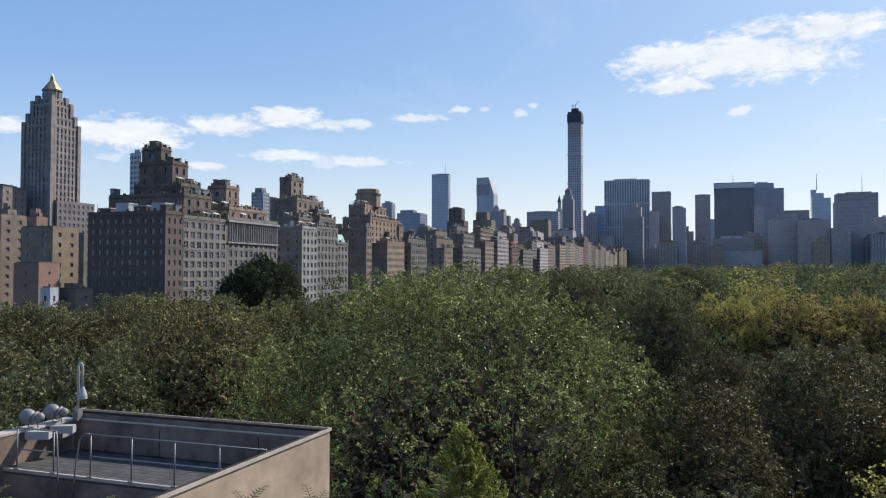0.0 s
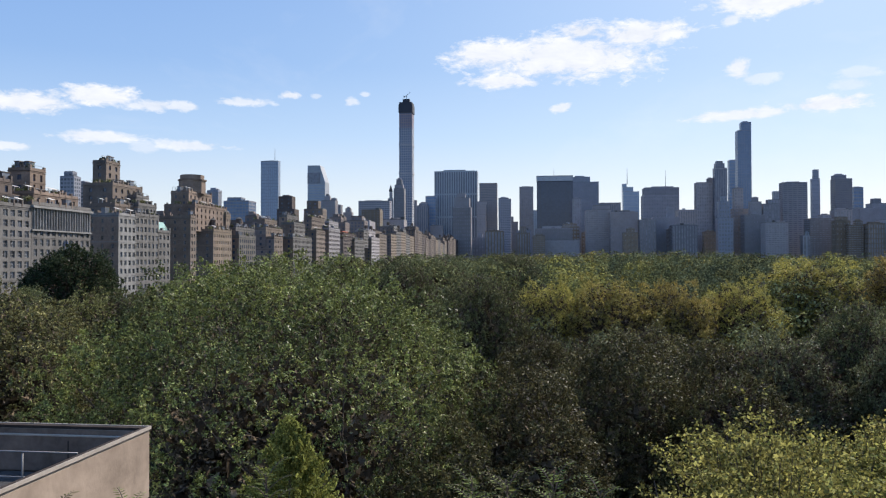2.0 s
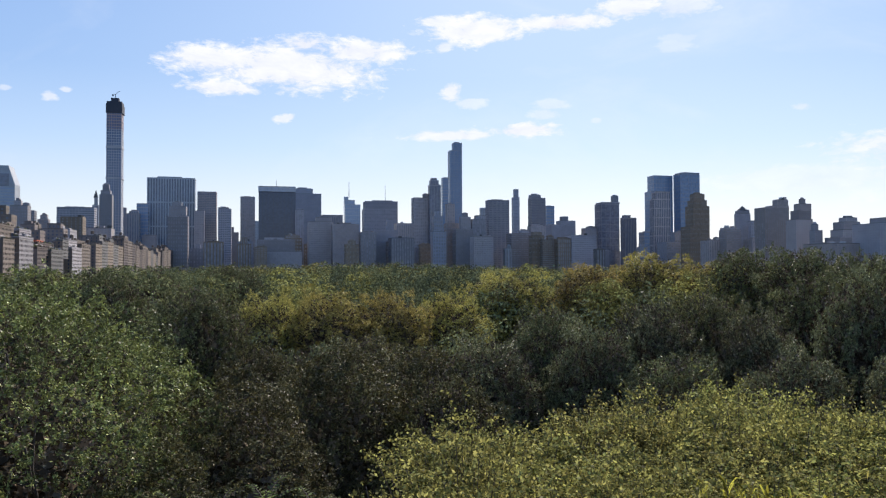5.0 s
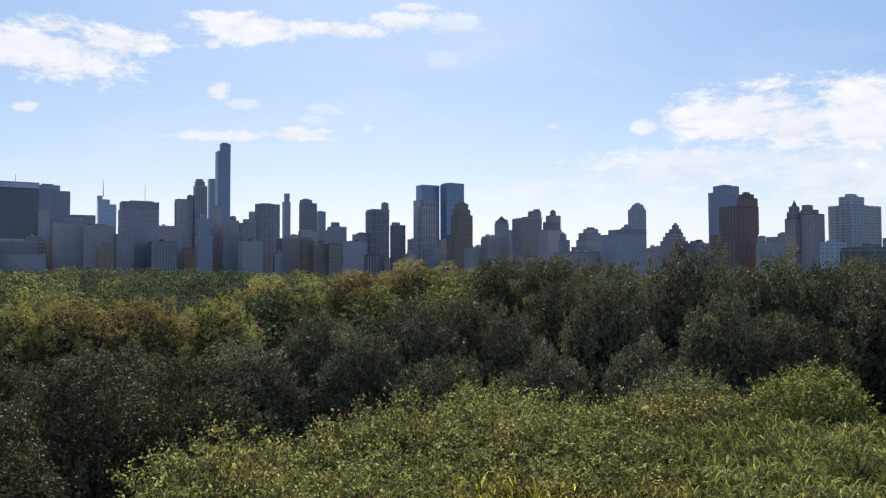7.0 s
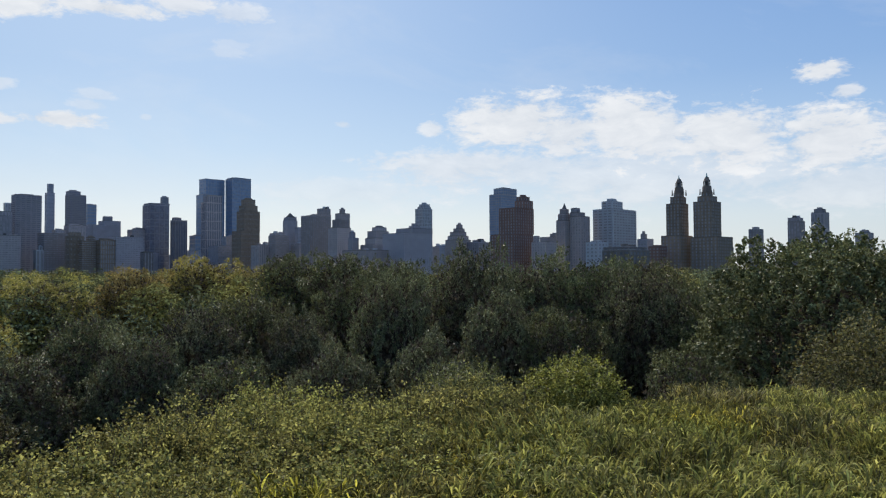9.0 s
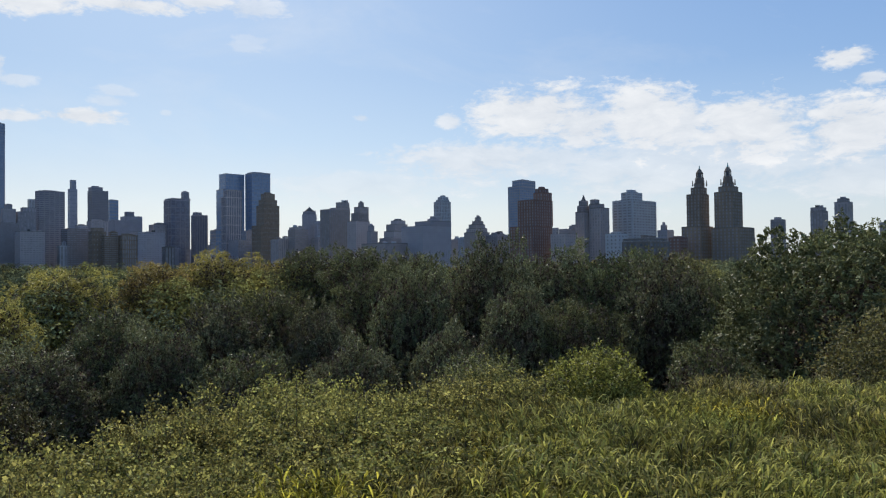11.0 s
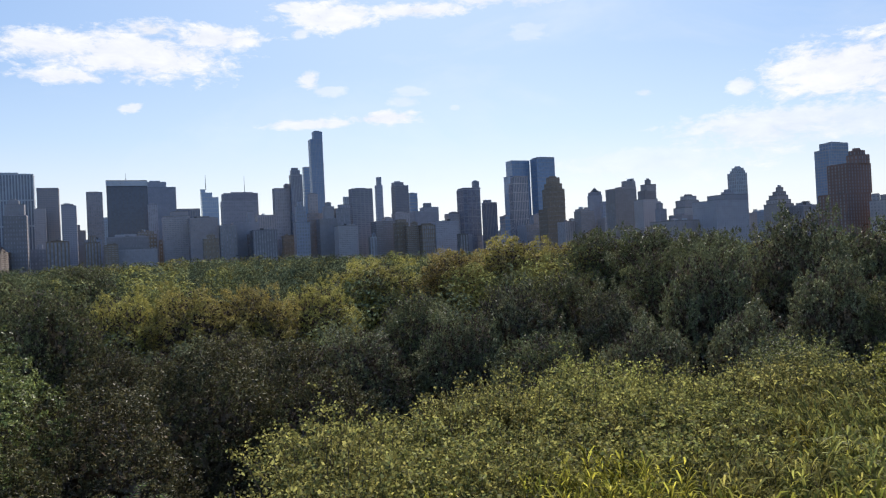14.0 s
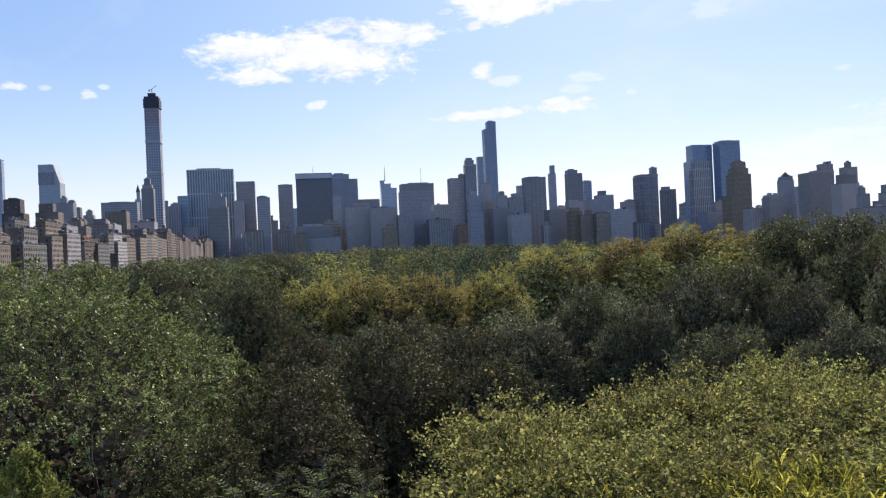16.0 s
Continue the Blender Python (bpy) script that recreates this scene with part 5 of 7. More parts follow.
tower("apartment_tower", "blue-grey block in the hazy mid-town mass", 743.6, 1709.1, [(25.3, 20.2, 83.7, 0.0, 0.0), (13.5, 10.8, 90.3, 0.9, -0.4)], STEEL_BLUE, HAZED_GLASS, bay=6, storey=4, pier=0.41085983519056163, band=0.4773073992603922, roof=ROOF_TAR)
tower("apartment_tower", "pale block in the hazy mid-town mass", 678.3, 1491.0, [(21.8, 17.4, 68.9, 0.0, 0.0), (13.3, 10.6, 72.3, -1.9, 0.9)], PALE_PANEL, HAZED_GLASS, bay=6, storey=4, pier=0.4675226909949801, band=0.41798040877518206, roof=PALE_PANEL, tank=3.4)
tower("apartment_tower", "dark grey block in the hazy mid-town mass", 738.7, 1555.6, [(20.4, 16.4, 66.4, 0.0, 0.0)], DARK_STONE, HAZED_GLASS, bay=6, storey=4, pier=0.6244635495526254, band=0.45818337927811015, roof=PALE_PANEL, tank=1.6)
tower("apartment_tower", "blue-grey block in the hazy mid-town mass", 877.7, 1773.6, [(21.5, 17.2, 70.0, 0.0, 0.0)], STEEL_BLUE, HAZED_GLASS, bay=6, storey=4, pier=0.5325448933848541, band=0.37528590957457064, roof=ROOF_TAR)
tower("apartment_tower", "blue-grey block in the hazy mid-town mass", 812.9, 1578.7, [(27.4, 21.9, 69.5, 0.0, 0.0)], STEEL_BLUE, HAZED_GLASS, bay=6, storey=4, pier=0.4589925698457361, band=0.37773470736192594, roof=ROOF_TAR, tank=3.4)
tower("apartment_tower", "blue-grey block in the hazy mid-town mass", 723.7, 1352.3, [(15.7, 12.6, 67.5, 0.0, 0.0), (8.6, 6.9, 74.1, -1.2, 0.6)], STEEL_BLUE, HAZED_GLASS, bay=6, storey=4, pier=0.4287741695969082, band=0.3963842240515082, roof=ROOF_TAR, tank=1.6)
tower("apartment_tower", "grey-brown low apartment block on the far west side", 793.0, 1223.7, [(33.0, 26.4, 74.7, 0.0, 0.0)], HAZED_BROWN, HAZED_GLASS, bay=5, storey=4, pier=0.6492490779868045, band=0.45, roof=ROOF_TAR)
tower("apartment_tower", "grey-brown low apartment block on the far west side", 982.1, 1438.8, [(32.9, 26.3, 88.1, 0.0, 0.0)], HAZED_BROWN, HAZED_GLASS, bay=5, storey=4, pier=0.6369124689002628, band=0.45, roof=ROOF_TAR, tank=2.6)
tower("apartment_tower", "grey-brown low apartment block on the far west side", 848.0, 1180.2, [(28.2, 22.5, 75.8, 0.0, 0.0)], HAZED_BROWN, HAZED_GLASS, bay=5, storey=4, pier=0.6496699350770898, band=0.45, roof=ROOF_TAR, tank=3.4)
tower("apartment_tower", "grey-brown low apartment block on the far west side", 1100.7, 1456.1, [(30.7, 24.5, 79.7, 0.0, 0.0)], HAZED_BROWN, HAZED_GLASS, bay=5, storey=4, pier=0.5005792071930637, band=0.45, roof=ROOF_TAR)
tower("apartment_tower", "dark grey low apartment block on the far west side", 1142.3, 1436.7, [(33.4, 26.7, 82.3, 0.0, 0.0)], DARK_STONE, HAZED_GLASS, bay=5, storey=4, pier=0.5250649191443766, band=0.45, roof=ROOF_TAR, tank=2.6)
tower("apartment_tower", "tan brick low apartment block on the far west side", 1177.5, 1408.5, [(43.2, 34.5, 76.6, 0.0, 0.0)], BUFF_BRICK, HAZED_GLASS, bay=5, storey=4, pier=0.533054208294806, band=0.45, roof=ROOF_TAR, tank=3.4)
tower("apartment_tower", "grey-brown low apartment block on the far west side", 981.7, 1117.1, [(32.2, 25.8, 68.2, 0.0, 0.0)], HAZED_BROWN, HAZED_GLASS, bay=5, storey=4, pier=0.5302103875538726, band=0.45, roof=ROOF_TAR)
tower("apartment_tower", "tan brick low apartment block on the far west side", 1230.9, 1332.7, [(29.6, 23.7, 76.8, 0.0, 0.0)], BUFF_BRICK, HAZED_GLASS, bay=5, storey=4, pier=0.5534507765631259, band=0.45, roof=PALE_PANEL, tank=1.6)
tower("apartment_tower", "grey-brown low apartment block on the far west side", 1214.4, 1250.9, [(35.3, 28.2, 85.0, 0.0, 0.0)], HAZED_BROWN, HAZED_GLASS, bay=5, storey=4, pier=0.47931103942635256, band=0.45, roof=ROOF_TAR, tank=2.6)
tower("apartment_tower", "grey-brown low apartment block on the far west side", 1179.2, 1156.1, [(29.4, 23.5, 69.1, 0.0, 0.0)], HAZED_BROWN, HAZED_GLASS, bay=5, storey=4, pier=0.6059070457456464, band=0.45, roof=ROOF_TAR)
tower("apartment_tower", "tan brick low apartment block on the far west side", 1222.1, 1140.1, [(35.8, 28.7, 73.6, 0.0, 0.0)], BUFF_BRICK, HAZED_GLASS, bay=5, storey=4, pier=0.6467508230614267, band=0.45, roof=ROOF_TAR, tank=1.6)
tower("apartment_tower", "dark grey low apartment block on the far west side", 1185.1, 1051.9, [(28.2, 22.6, 72.2, 0.0, 0.0)], DARK_STONE, HAZED_GLASS, bay=5, storey=4, pier=0.4844495483784213, band=0.45, roof=PALE_PANEL, tank=2.6)
tower("apartment_tower", "tan brick low apartment block on the far west side", 1132.0, 956.1, [(25.4, 20.4, 64.0, 0.0, 0.0)], BUFF_BRICK, HAZED_GLASS, bay=5, storey=4, pier=0.6482435862683532, band=0.45, roof=PALE_PANEL)
tower("apartment_tower", "grey-brown low apartment block on the far west side", 1386.8, 1114.1, [(38.1, 30.5, 77.3, 0.0, 0.0)], HAZED_BROWN, HAZED_GLASS, bay=5, storey=4, pier=0.6143230239337631, band=0.45, roof=ROOF_TAR, tank=1.6)
tower("apartment_tower", "grey stone low apartment block on the far west side", 1265.1, 966.6, [(24.2, 19.4, 64.6, 0.0, 0.0)], GREY_STONE, HAZED_GLASS, bay=5, storey=4, pier=0.5967176882652209, band=0.45, roof=ROOF_TAR, tank=1.6)
tower("apartment_tower", "grey-brown low apartment block on the far west side", 1374.4, 998.3, [(32.7, 26.2, 66.2, 0.0, 0.0)], HAZED_BROWN, HAZED_GLASS, bay=5, storey=4, pier=0.6054665411641461, band=0.45, roof=ROOF_TAR)
tower("apartment_tower", "dark grey low apartment block on the far west side", 1235.8, 852.9, [(35.6, 28.5, 70.2, 0.0, 0.0)], DARK_STONE, HAZED_GLASS, bay=5, storey=4, pier=0.5017246054671403, band=0.45, roof=ROOF_TAR, tank=3.4)
tower("apartment_tower", "grey stone low apartment block on the far west side", 1279.2, 838.7, [(31.5, 25.2, 60.4, 0.0, 0.0)], GREY_STONE, HAZED_GLASS, bay=5, storey=4, pier=0.6230197877362702, band=0.45, roof=PALE_PANEL, tank=1.6)
tower("apartment_tower", "grey stone low apartment block on the far west side", 1237.0, 769.8, [(24.1, 19.3, 60.4, 0.0, 0.0)], GREY_STONE, HAZED_GLASS, bay=5, storey=4, pier=0.4685284663202998, band=0.45, roof=PALE_PANEL)
tower("apartment_tower", "tan brick low apartment block on the far west side", 1472.9, 869.6, [(25.9, 20.7, 68.9, 0.0, 0.0)], BUFF_BRICK, HAZED_GLASS, bay=5, storey=4, pier=0.4513767391881111, band=0.45, roof=PALE_PANEL, tank=3.4)
tower("apartment_tower", "tan brick low apartment block on the far west side", 1317.9, 737.7, [(26.8, 21.5, 64.1, 0.0, 0.0)], BUFF_BRICK, HAZED_GLASS, bay=5, storey=4, pier=0.567021078977539, band=0.45, roof=PALE_PANEL, tank=1.6)
tower("apartment_tower", "grey-brown low apartment block on the far west side", 1590.1, 843.2, [(32.8, 26.2, 74.2, 0.0, 0.0)], HAZED_BROWN, HAZED_GLASS, bay=5, storey=4, pier=0.46524879733537594, band=0.45, roof=PALE_PANEL)
tower("apartment_tower", "grey-brown low apartment block on the far west side", 1306.3, 655.7, [(22.9, 18.3, 55.4, 0.0, 0.0)], HAZED_BROWN, HAZED_GLASS, bay=5, storey=4, pier=0.6382575090239978, band=0.45, roof=PALE_PANEL, tank=2.6)
tower("apartment_tower", "dark grey low apartment block on the far west side", 1397.6, 663.4, [(31.9, 25.5, 58.8, 0.0, 0.0)], DARK_STONE, HAZED_GLASS, bay=5, storey=4, pier=0.5851774389594296, band=0.45, roof=ROOF_TAR, tank=3.4)
tower("apartment_tower", "dark grey low apartment block on the far west side", 1666.4, 746.8, [(41.8, 33.4, 75.9, 0.0, 0.0)], DARK_STONE, HAZED_GLASS, bay=5, storey=4, pier=0.5177060748231784, band=0.45, roof=ROOF_TAR)

# ---- the avenue along the park ----
avenue_house("apartment_house", "dark brown brick apartment house with a plain cornice", -157.0, 195.7, [(-28.8, 0.0, 0.0, 7.8, 40.2)], BROWN_BRICK, tank=3.0, bay=2.9, storey=3.2, pier=0.6, band=0.48, windows=2, flank=BROWN_BRICK, gap=1.0)
avenue_house("apartment_house", "limestone apartment house with a stepped tower and penthouse", -157.0, 203.5, [(-25.8, 0.0, 0.0, 23.1, 39.4), (-34.5, -5.0, 7.2, 21.1, 47.2), (-28.5, -10.0, 12.2, 21.9, 51.2), (-27.9, -15.0, 14.1, 21.5, 59.1), (-27.1, -20.0, 14.4, 18.8, 64.2)], LIMESTONE, bay=3.2, storey=3.3, pier=0.38, band=0.36, windows=2, flank=HOTEL_BRICK, upper=UMBER)
avenue_house("apartment_house", "ornate limestone apartment house with a pillared top storey", -157.0, 227.6, [(-16.7, 0.0, 0.0, 32.0, 40.6), (-12.8, -5.0, 8.2, 32.3, 44.7), (-17.1, -10.0, 13.6, 21.1, 53.1)], LIMESTONE, bay=3.1, storey=3.4, pier=0.45, band=0.34, windows=2, flank=FLANK_TAN, upper=FLANK_TAN, pillars=True)
avenue_house("apartment_house", "tan brick apartment house with a white stone front and stepped tower", -157.0, 279.2, [(-12.4, 0.0, 0.0, 12.5, 40.2), (-17.9, -6.0, 7.8, 21.5, 44.5), (-24.0, -12.0, 16.7, 40.0, 53.6), (-23.1, -18.0, 22.2, 32.2, 63.5)], PALE_STONE, bay=3.1, storey=3.3, pier=0.45, band=0.42, windows=2, flank=FLANK_TAN, upper=TAN_BRICK)
avenue_house("apartment_house", "cream limestone apartment house with terraced setbacks", -157.0, 291.6, [(-10.0, 0.0, 0.0, 18.9, 40.9), (-9.5, -4.0, 9.9, 24.5, 45.7), (-13.0, -8.0, 15.8, 25.5, 49.5)], LIMESTONE, bay=3.0, storey=3.2, pier=0.42, band=0.4, windows=1, flank=FLANK_TAN)
avenue_house("apartment_house", "white stone house with a green copper roof", -157.0, 310.6, [(-10.0, 0.0, 0.0, 10.2, 34.9)], LIMESTONE, windows=1, bay=3.6, storey=3.3, pier=0.5, band=0.45, copper=True, flank=FLANK_PINK)
avenue_house("apartment_house", "brown brick apartment house with an octagonal roof tower", -157.0, 341.7, [(-14.5, 0.0, 0.0, 5.3, 42.8), (-20.9, -6.0, 17.8, 56.4, 49.6), (-20.4, -12.0, 23.9, 51.2, 56.6)], TAN_BRICK, bay=3.2, storey=3.2, pier=0.45, band=0.45, octagon=True, windows=1, flank=FLANK_TAN, upper=FLANK_TAN)
avenue_house("apartment_house", "tan brick apartment house with a limestone front", -157.0, 367.4, [(-11.1, 0.0, 0.0, 22.6, 37.5), (-10.0, -5.0, 28.2, 33.2, 46.8)], BUFF_BRICK, windows=1, bay=3, storey=3.2, pier=0.55, band=0.5, flank=TAN_BRICK)
avenue_house("apartment_house", "white stone house with a dark mansard roof", -157.0, 400.9, [(-10.0, 0.0, 0.0, 24.5, 35.6), (-9.5, -2.0, 0.8, 27.9, 40.1)], LIMESTONE, bay=3.2, storey=3.2, pier=0.5, band=0.4, flank=FLANK_TAN)
avenue_house("apartment_house", "tan brick apartment house with roof terraces", -157.0, 458.0, [(-19.3, 0.0, 0.0, 15.7, 36.7), (-16.4, -5.0, -0.7, 30.8, 42.4), (-17.0, -10.0, 11.2, 33.8, 48.0)], TAN_BRICK, bay=3, storey=3.2, pier=0.65, band=0.55, flank=FLANK_PINK)
avenue_house("apartment_house", "limestone apartment house with setback terraces", -157.0, 495.5, [(-10.0, 0.0, 0.0, 43.3, 37.8), (-13.3, -5.0, 18.3, 42.9, 48.2), (-15.0, -10.0, 18.4, 42.4, 53.4)], LIMESTONE, bay=3, storey=3.2, pier=0.55, band=0.5, flank=FLANK_TAN)
avenue_house("apartment_house", "brown brick apartment house with bay front", -157.0, 550.7, [(-10.0, 0.0, 0.0, 23.7, 44.4), (-10.3, -5.0, 5.2, 40.3, 54.4)], TAN_BRICK, bay=3, storey=3.2, pier=0.55, band=0.5, flank=TAN_BRICK)
avenue_house("apartment_house", "grey stone apartment house", -157.0, 586.1, [(-10.0, 0.0, 0.0, 34.1, 47.5), (-10.0, -5.0, 18.7, 48.0, 53.8)], GREY_STONE, bay=3, storey=3.2, pier=0.55, band=0.5, flank=FLANK_TAN)
avenue_house("apartment_house", "dark brown brick house with a red roof", -157.0, 631.7, [(-10.0, 0.0, 0.0, 24.3, 41.8), (-7.0, -2.0, 8.1, 50.0, 45.4)], BROWN_BRICK, bay=3, storey=3.2, pier=0.55, band=0.5, red=True, flank=FLANK_PINK)
avenue_house("apartment_house", "pale stone house with a slender turret", -157.0, 673.1, [(-10.0, 0.0, 0.0, 39.4, 41.0), (-7.0, -2.0, 46.0, 66.2, 50.8)], LIMESTONE, bay=3, storey=3.2, pier=0.55, band=0.5, flank=FLANK_TAN)
avenue_house("apartment_house", "grey stone apartment house with setbacks on the avenue", -157.0, 745.6, [(-15.0, 0.0, 0.0, 39.0, 45.3), (-16.0, -3.5, 2.3, 35.4, 52.0)], GREY_STONE, bay=3, storey=3.2, pier=0.6, band=0.5, flank=TAN_BRICK)
avenue_house("apartment_house", "tan brick apartment house with setbacks on the avenue", -157.0, 785.0, [(-21.7, 0.0, 0.0, 39.0, 49.5), (-22.7, -4.6, 3.1, 36.3, 53.0)], TAN_BRICK, bay=3, storey=3.2, pier=0.6, band=0.5, flank=TAN_BRICK)
avenue_house("apartment_house", "buff brick apartment house with setbacks on the avenue", -157.0, 850.9, [(-23.3, 0.0, 0.0, 33.6, 51.3)], BUFF_BRICK, bay=3, storey=3.2, pier=0.55, band=0.5, flank=FLANK_PINK)
avenue_house("apartment_house", "pale limestone apartment house with setbacks on the avenue", -157.0, 884.9, [(-22.0, 0.0, 0.0, 33.6, 55.7), (-23.0, -3.9, 4.5, 28.6, 62.2)], LIMESTONE, bay=3, storey=3.2, pier=0.55, band=0.5, flank=FLANK_PINK)
avenue_house("apartment_house", "buff brick apartment house with setbacks on the avenue", -157.0, 918.8, [(-14.9, 0.0, 0.0, 33.6, 56.3)], BUFF_BRICK, bay=3, storey=3.2, pier=0.55, band=0.5, flank=FLANK_PINK)
avenue_house("apartment_house", "pale limestone apartment house with setbacks on the avenue", -157.0, 952.8, [(-19.1, 0.0, 0.0, 33.6, 54.7), (-20.1, -4.4, 2.4, 27.8, 61.2)], LIMESTONE, bay=3, storey=3.2, pier=0.55, band=0.5, flank=FLANK_PINK)
avenue_house("apartment_house", "buff brick apartment house with setbacks on the avenue", -157.0, 986.7, [(-17.0, 0.0, 0.0, 33.6, 53.8)], BUFF_BRICK, bay=3, storey=3.2, pier=0.55, band=0.5, flank=FLANK_PINK)
avenue_house("apartment_house", "brown brick apartment house with setbacks on the avenue", -157.0, 1025.5, [(-22.8, 0.0, 0.0, 33.1, 63.5)], BROWN_BRICK, bay=3, storey=3.2, pier=0.55, band=0.5, flank=FLANK_TAN)
avenue_house("apartment_house", "tan brick apartment house with setbacks on the avenue", -157.0, 1059.1, [(-18.1, 0.0, 0.0, 33.1, 63.0), (-19.1, -4.3, 2.6, 29.9, 69.3)], TAN_BRICK, bay=3, storey=3.2, pier=0.55, band=0.5, flank=FLANK_TAN)
avenue_house("apartment_house", "brown brick apartment house with setbacks on the avenue", -157.0, 1092.6, [(-14.5, 0.0, 0.0, 33.1, 59.6)], BROWN_BRICK, bay=3, storey=3.2, pier=0.55, band=0.5, flank=FLANK_TAN)
avenue_house("apartment_house", "tan brick apartment house with setbacks on the avenue", -157.0, 1131.7, [(-19.3, 0.0, 0.0, 30.2, 55.8), (-20.3, -4.0, 6.0, 27.4, 60.4)], TAN_BRICK, bay=3, storey=3.2, pier=0.55, band=0.5, flank=FLANK_PINK)
avenue_house("apartment_house", "brown brick apartment house with setbacks on the avenue", -157.0, 1162.3, [(-20.3, 0.0, 0.0, 30.2, 55.2), (-21.3, -4.1, 5.0, 26.9, 60.4)], BROWN_BRICK, bay=3, storey=3.2, pier=0.55, band=0.5, flank=FLANK_PINK)
avenue_house("apartment_house", "tan brick apartment house with setbacks on the avenue", -157.0, 1192.9, [(-15.0, 0.0, 0.0, 30.2, 60.5), (-16.0, -3.7, 5.1, 25.8, 64.4)], TAN_BRICK, bay=3, storey=3.2, pier=0.55, band=0.5, flank=FLANK_PINK)
avenue_house("apartment_house", "brown brick apartment house with setbacks on the avenue", -157.0, 1223.6, [(-15.8, 0.0, 0.0, 30.2, 56.2), (-16.8, -3.1, 4.8, 24.6, 63.0)], BROWN_BRICK, bay=3, storey=3.2, pier=0.55, band=0.5, flank=FLANK_PINK)
avenue_house("apartment_house", "buff brick apartment house with setbacks on the avenue", -157.0, 1253.9, [(-23.6, 0.0, 0.0, 31.5, 55.9), (-24.6, -3.9, 5.9, 26.4, 60.5)], BUFF_BRICK, bay=3, storey=3.2, pier=0.55, band=0.5, flank=FLANK_PINK)
avenue_house("apartment_house", "pale limestone apartment house with setbacks on the avenue", -157.0, 1285.8, [(-20.2, 0.0, 0.0, 31.5, 57.5)], LIMESTONE, bay=3, storey=3.2, pier=0.55, band=0.5, flank=FLANK_PINK)
avenue_house("apartment_house", "buff brick apartment house with setbacks on the avenue", -157.0, 1317.7, [(-15.9, 0.0, 0.0, 31.5, 52.6), (-16.9, -3.4, 3.5, 25.6, 56.9)], BUFF_BRICK, bay=3, storey=3.2, pier=0.55, band=0.5, flank=FLANK_PINK)
avenue_house("apartment_house", "pale limestone apartment house with setbacks on the avenue", -157.0, 1349.6, [(-14.4, 0.0, 0.0, 31.5, 50.5), (-15.4, -5.4, 3.5, 28.3, 53.8)], LIMESTONE, bay=3, storey=3.2, pier=0.55, band=0.5, flank=FLANK_PINK)
avenue_house("apartment_house", "buff brick apartment house with setbacks on the avenue", -157.0, 1381.5, [(-18.2, 0.0, 0.0, 31.5, 57.7), (-19.2, -3.2, 2.2, 28.8, 63.5)], BUFF_BRICK, bay=3, storey=3.2, pier=0.55, band=0.5, flank=FLANK_PINK)
avenue_house("apartment_house", "brown brick apartment house with setbacks on the avenue", -157.0, 1440.9, [(-14.4, 0.0, 0.0, 33.1, 60.6), (-15.4, -3.7, 6.0, 30.6, 65.7)], BROWN_BRICK, bay=3, storey=3.2, pier=0.55, band=0.5, flank=FLANK_TAN)
avenue_house("apartment_house", "tan brick apartment house with setbacks on the avenue", -157.0, 1474.4, [(-18.1, 0.0, 0.0, 33.1, 65.3)], TAN_BRICK, bay=3, storey=3.2, pier=0.55, band=0.5, flank=FLANK_TAN)
avenue_house("apartment_house", "brown brick apartment house with setbacks on the avenue", -157.0, 1507.9, [(-16.4, 0.0, 0.0, 33.1, 63.1), (-17.4, -3.1, 3.7, 30.1, 69.6)], BROWN_BRICK, bay=3, storey=3.2, pier=0.55, band=0.5, flank=FLANK_TAN)
avenue_house("apartment_house", "tan brick apartment house with setbacks on the avenue", -157.0, 1541.3, [(-19.0, 0.0, 0.0, 33.1, 65.7), (-20.0, -3.8, 3.0, 30.2, 69.6)], TAN_BRICK, bay=3, storey=3.2, pier=0.55, band=0.5, flank=FLANK_TAN)
avenue_house("apartment_house", "brown brick apartment house with setbacks on the avenue", -157.0, 1574.8, [(-15.4, 0.0, 0.0, 33.1, 66.0), (-16.4, -5.8, 4.3, 27.1, 70.6)], BROWN_BRICK, bay=3, storey=3.2, pier=0.55, band=0.5, flank=FLANK_TAN)
avenue_house("apartment_house", "tan brick apartment house with setbacks on the avenue", -157.0, 1608.3, [(-20.5, 0.0, 0.0, 33.1, 66.2)], TAN_BRICK, bay=3, storey=3.2, pier=0.55, band=0.5, flank=FLANK_TAN)
avenue_house("apartment_house", "brown brick apartment house with setbacks on the avenue", -157.0, 1641.8, [(-18.9, 0.0, 0.0, 33.1, 65.1), (-19.9, -3.6, 5.5, 27.5, 71.8)], BROWN_BRICK, bay=3, storey=3.2, pier=0.55, band=0.5, flank=FLANK_TAN)
avenue_house("apartment_house", "tan brick apartment house with setbacks on the avenue", -157.0, 1675.2, [(-20.6, 0.0, 0.0, 33.1, 62.0)], TAN_BRICK, bay=3, storey=3.2, pier=0.55, band=0.5, flank=FLANK_TAN)
avenue_house("apartment_house", "brown brick apartment house with setbacks on the avenue", -157.0, 1708.7, [(-22.1, 0.0, 0.0, 33.1, 64.3), (-23.1, -5.0, 4.7, 30.0, 71.0)], BROWN_BRICK, bay=3, storey=3.2, pier=0.55, band=0.5, flank=FLANK_TAN)

# a second row of blocks behind the avenue's houses
BACK_ROW = random.Random(77)
for k in range(16):
    back, along = -157 - BACK_ROW.uniform(26, 62), 345 + 42 * k + BACK_ROW.uniform(-9, 9)
    peak = EYE + math.hypot(back, along) * math.tan(radians(BACK_ROW.uniform(2.75, 3.35)))
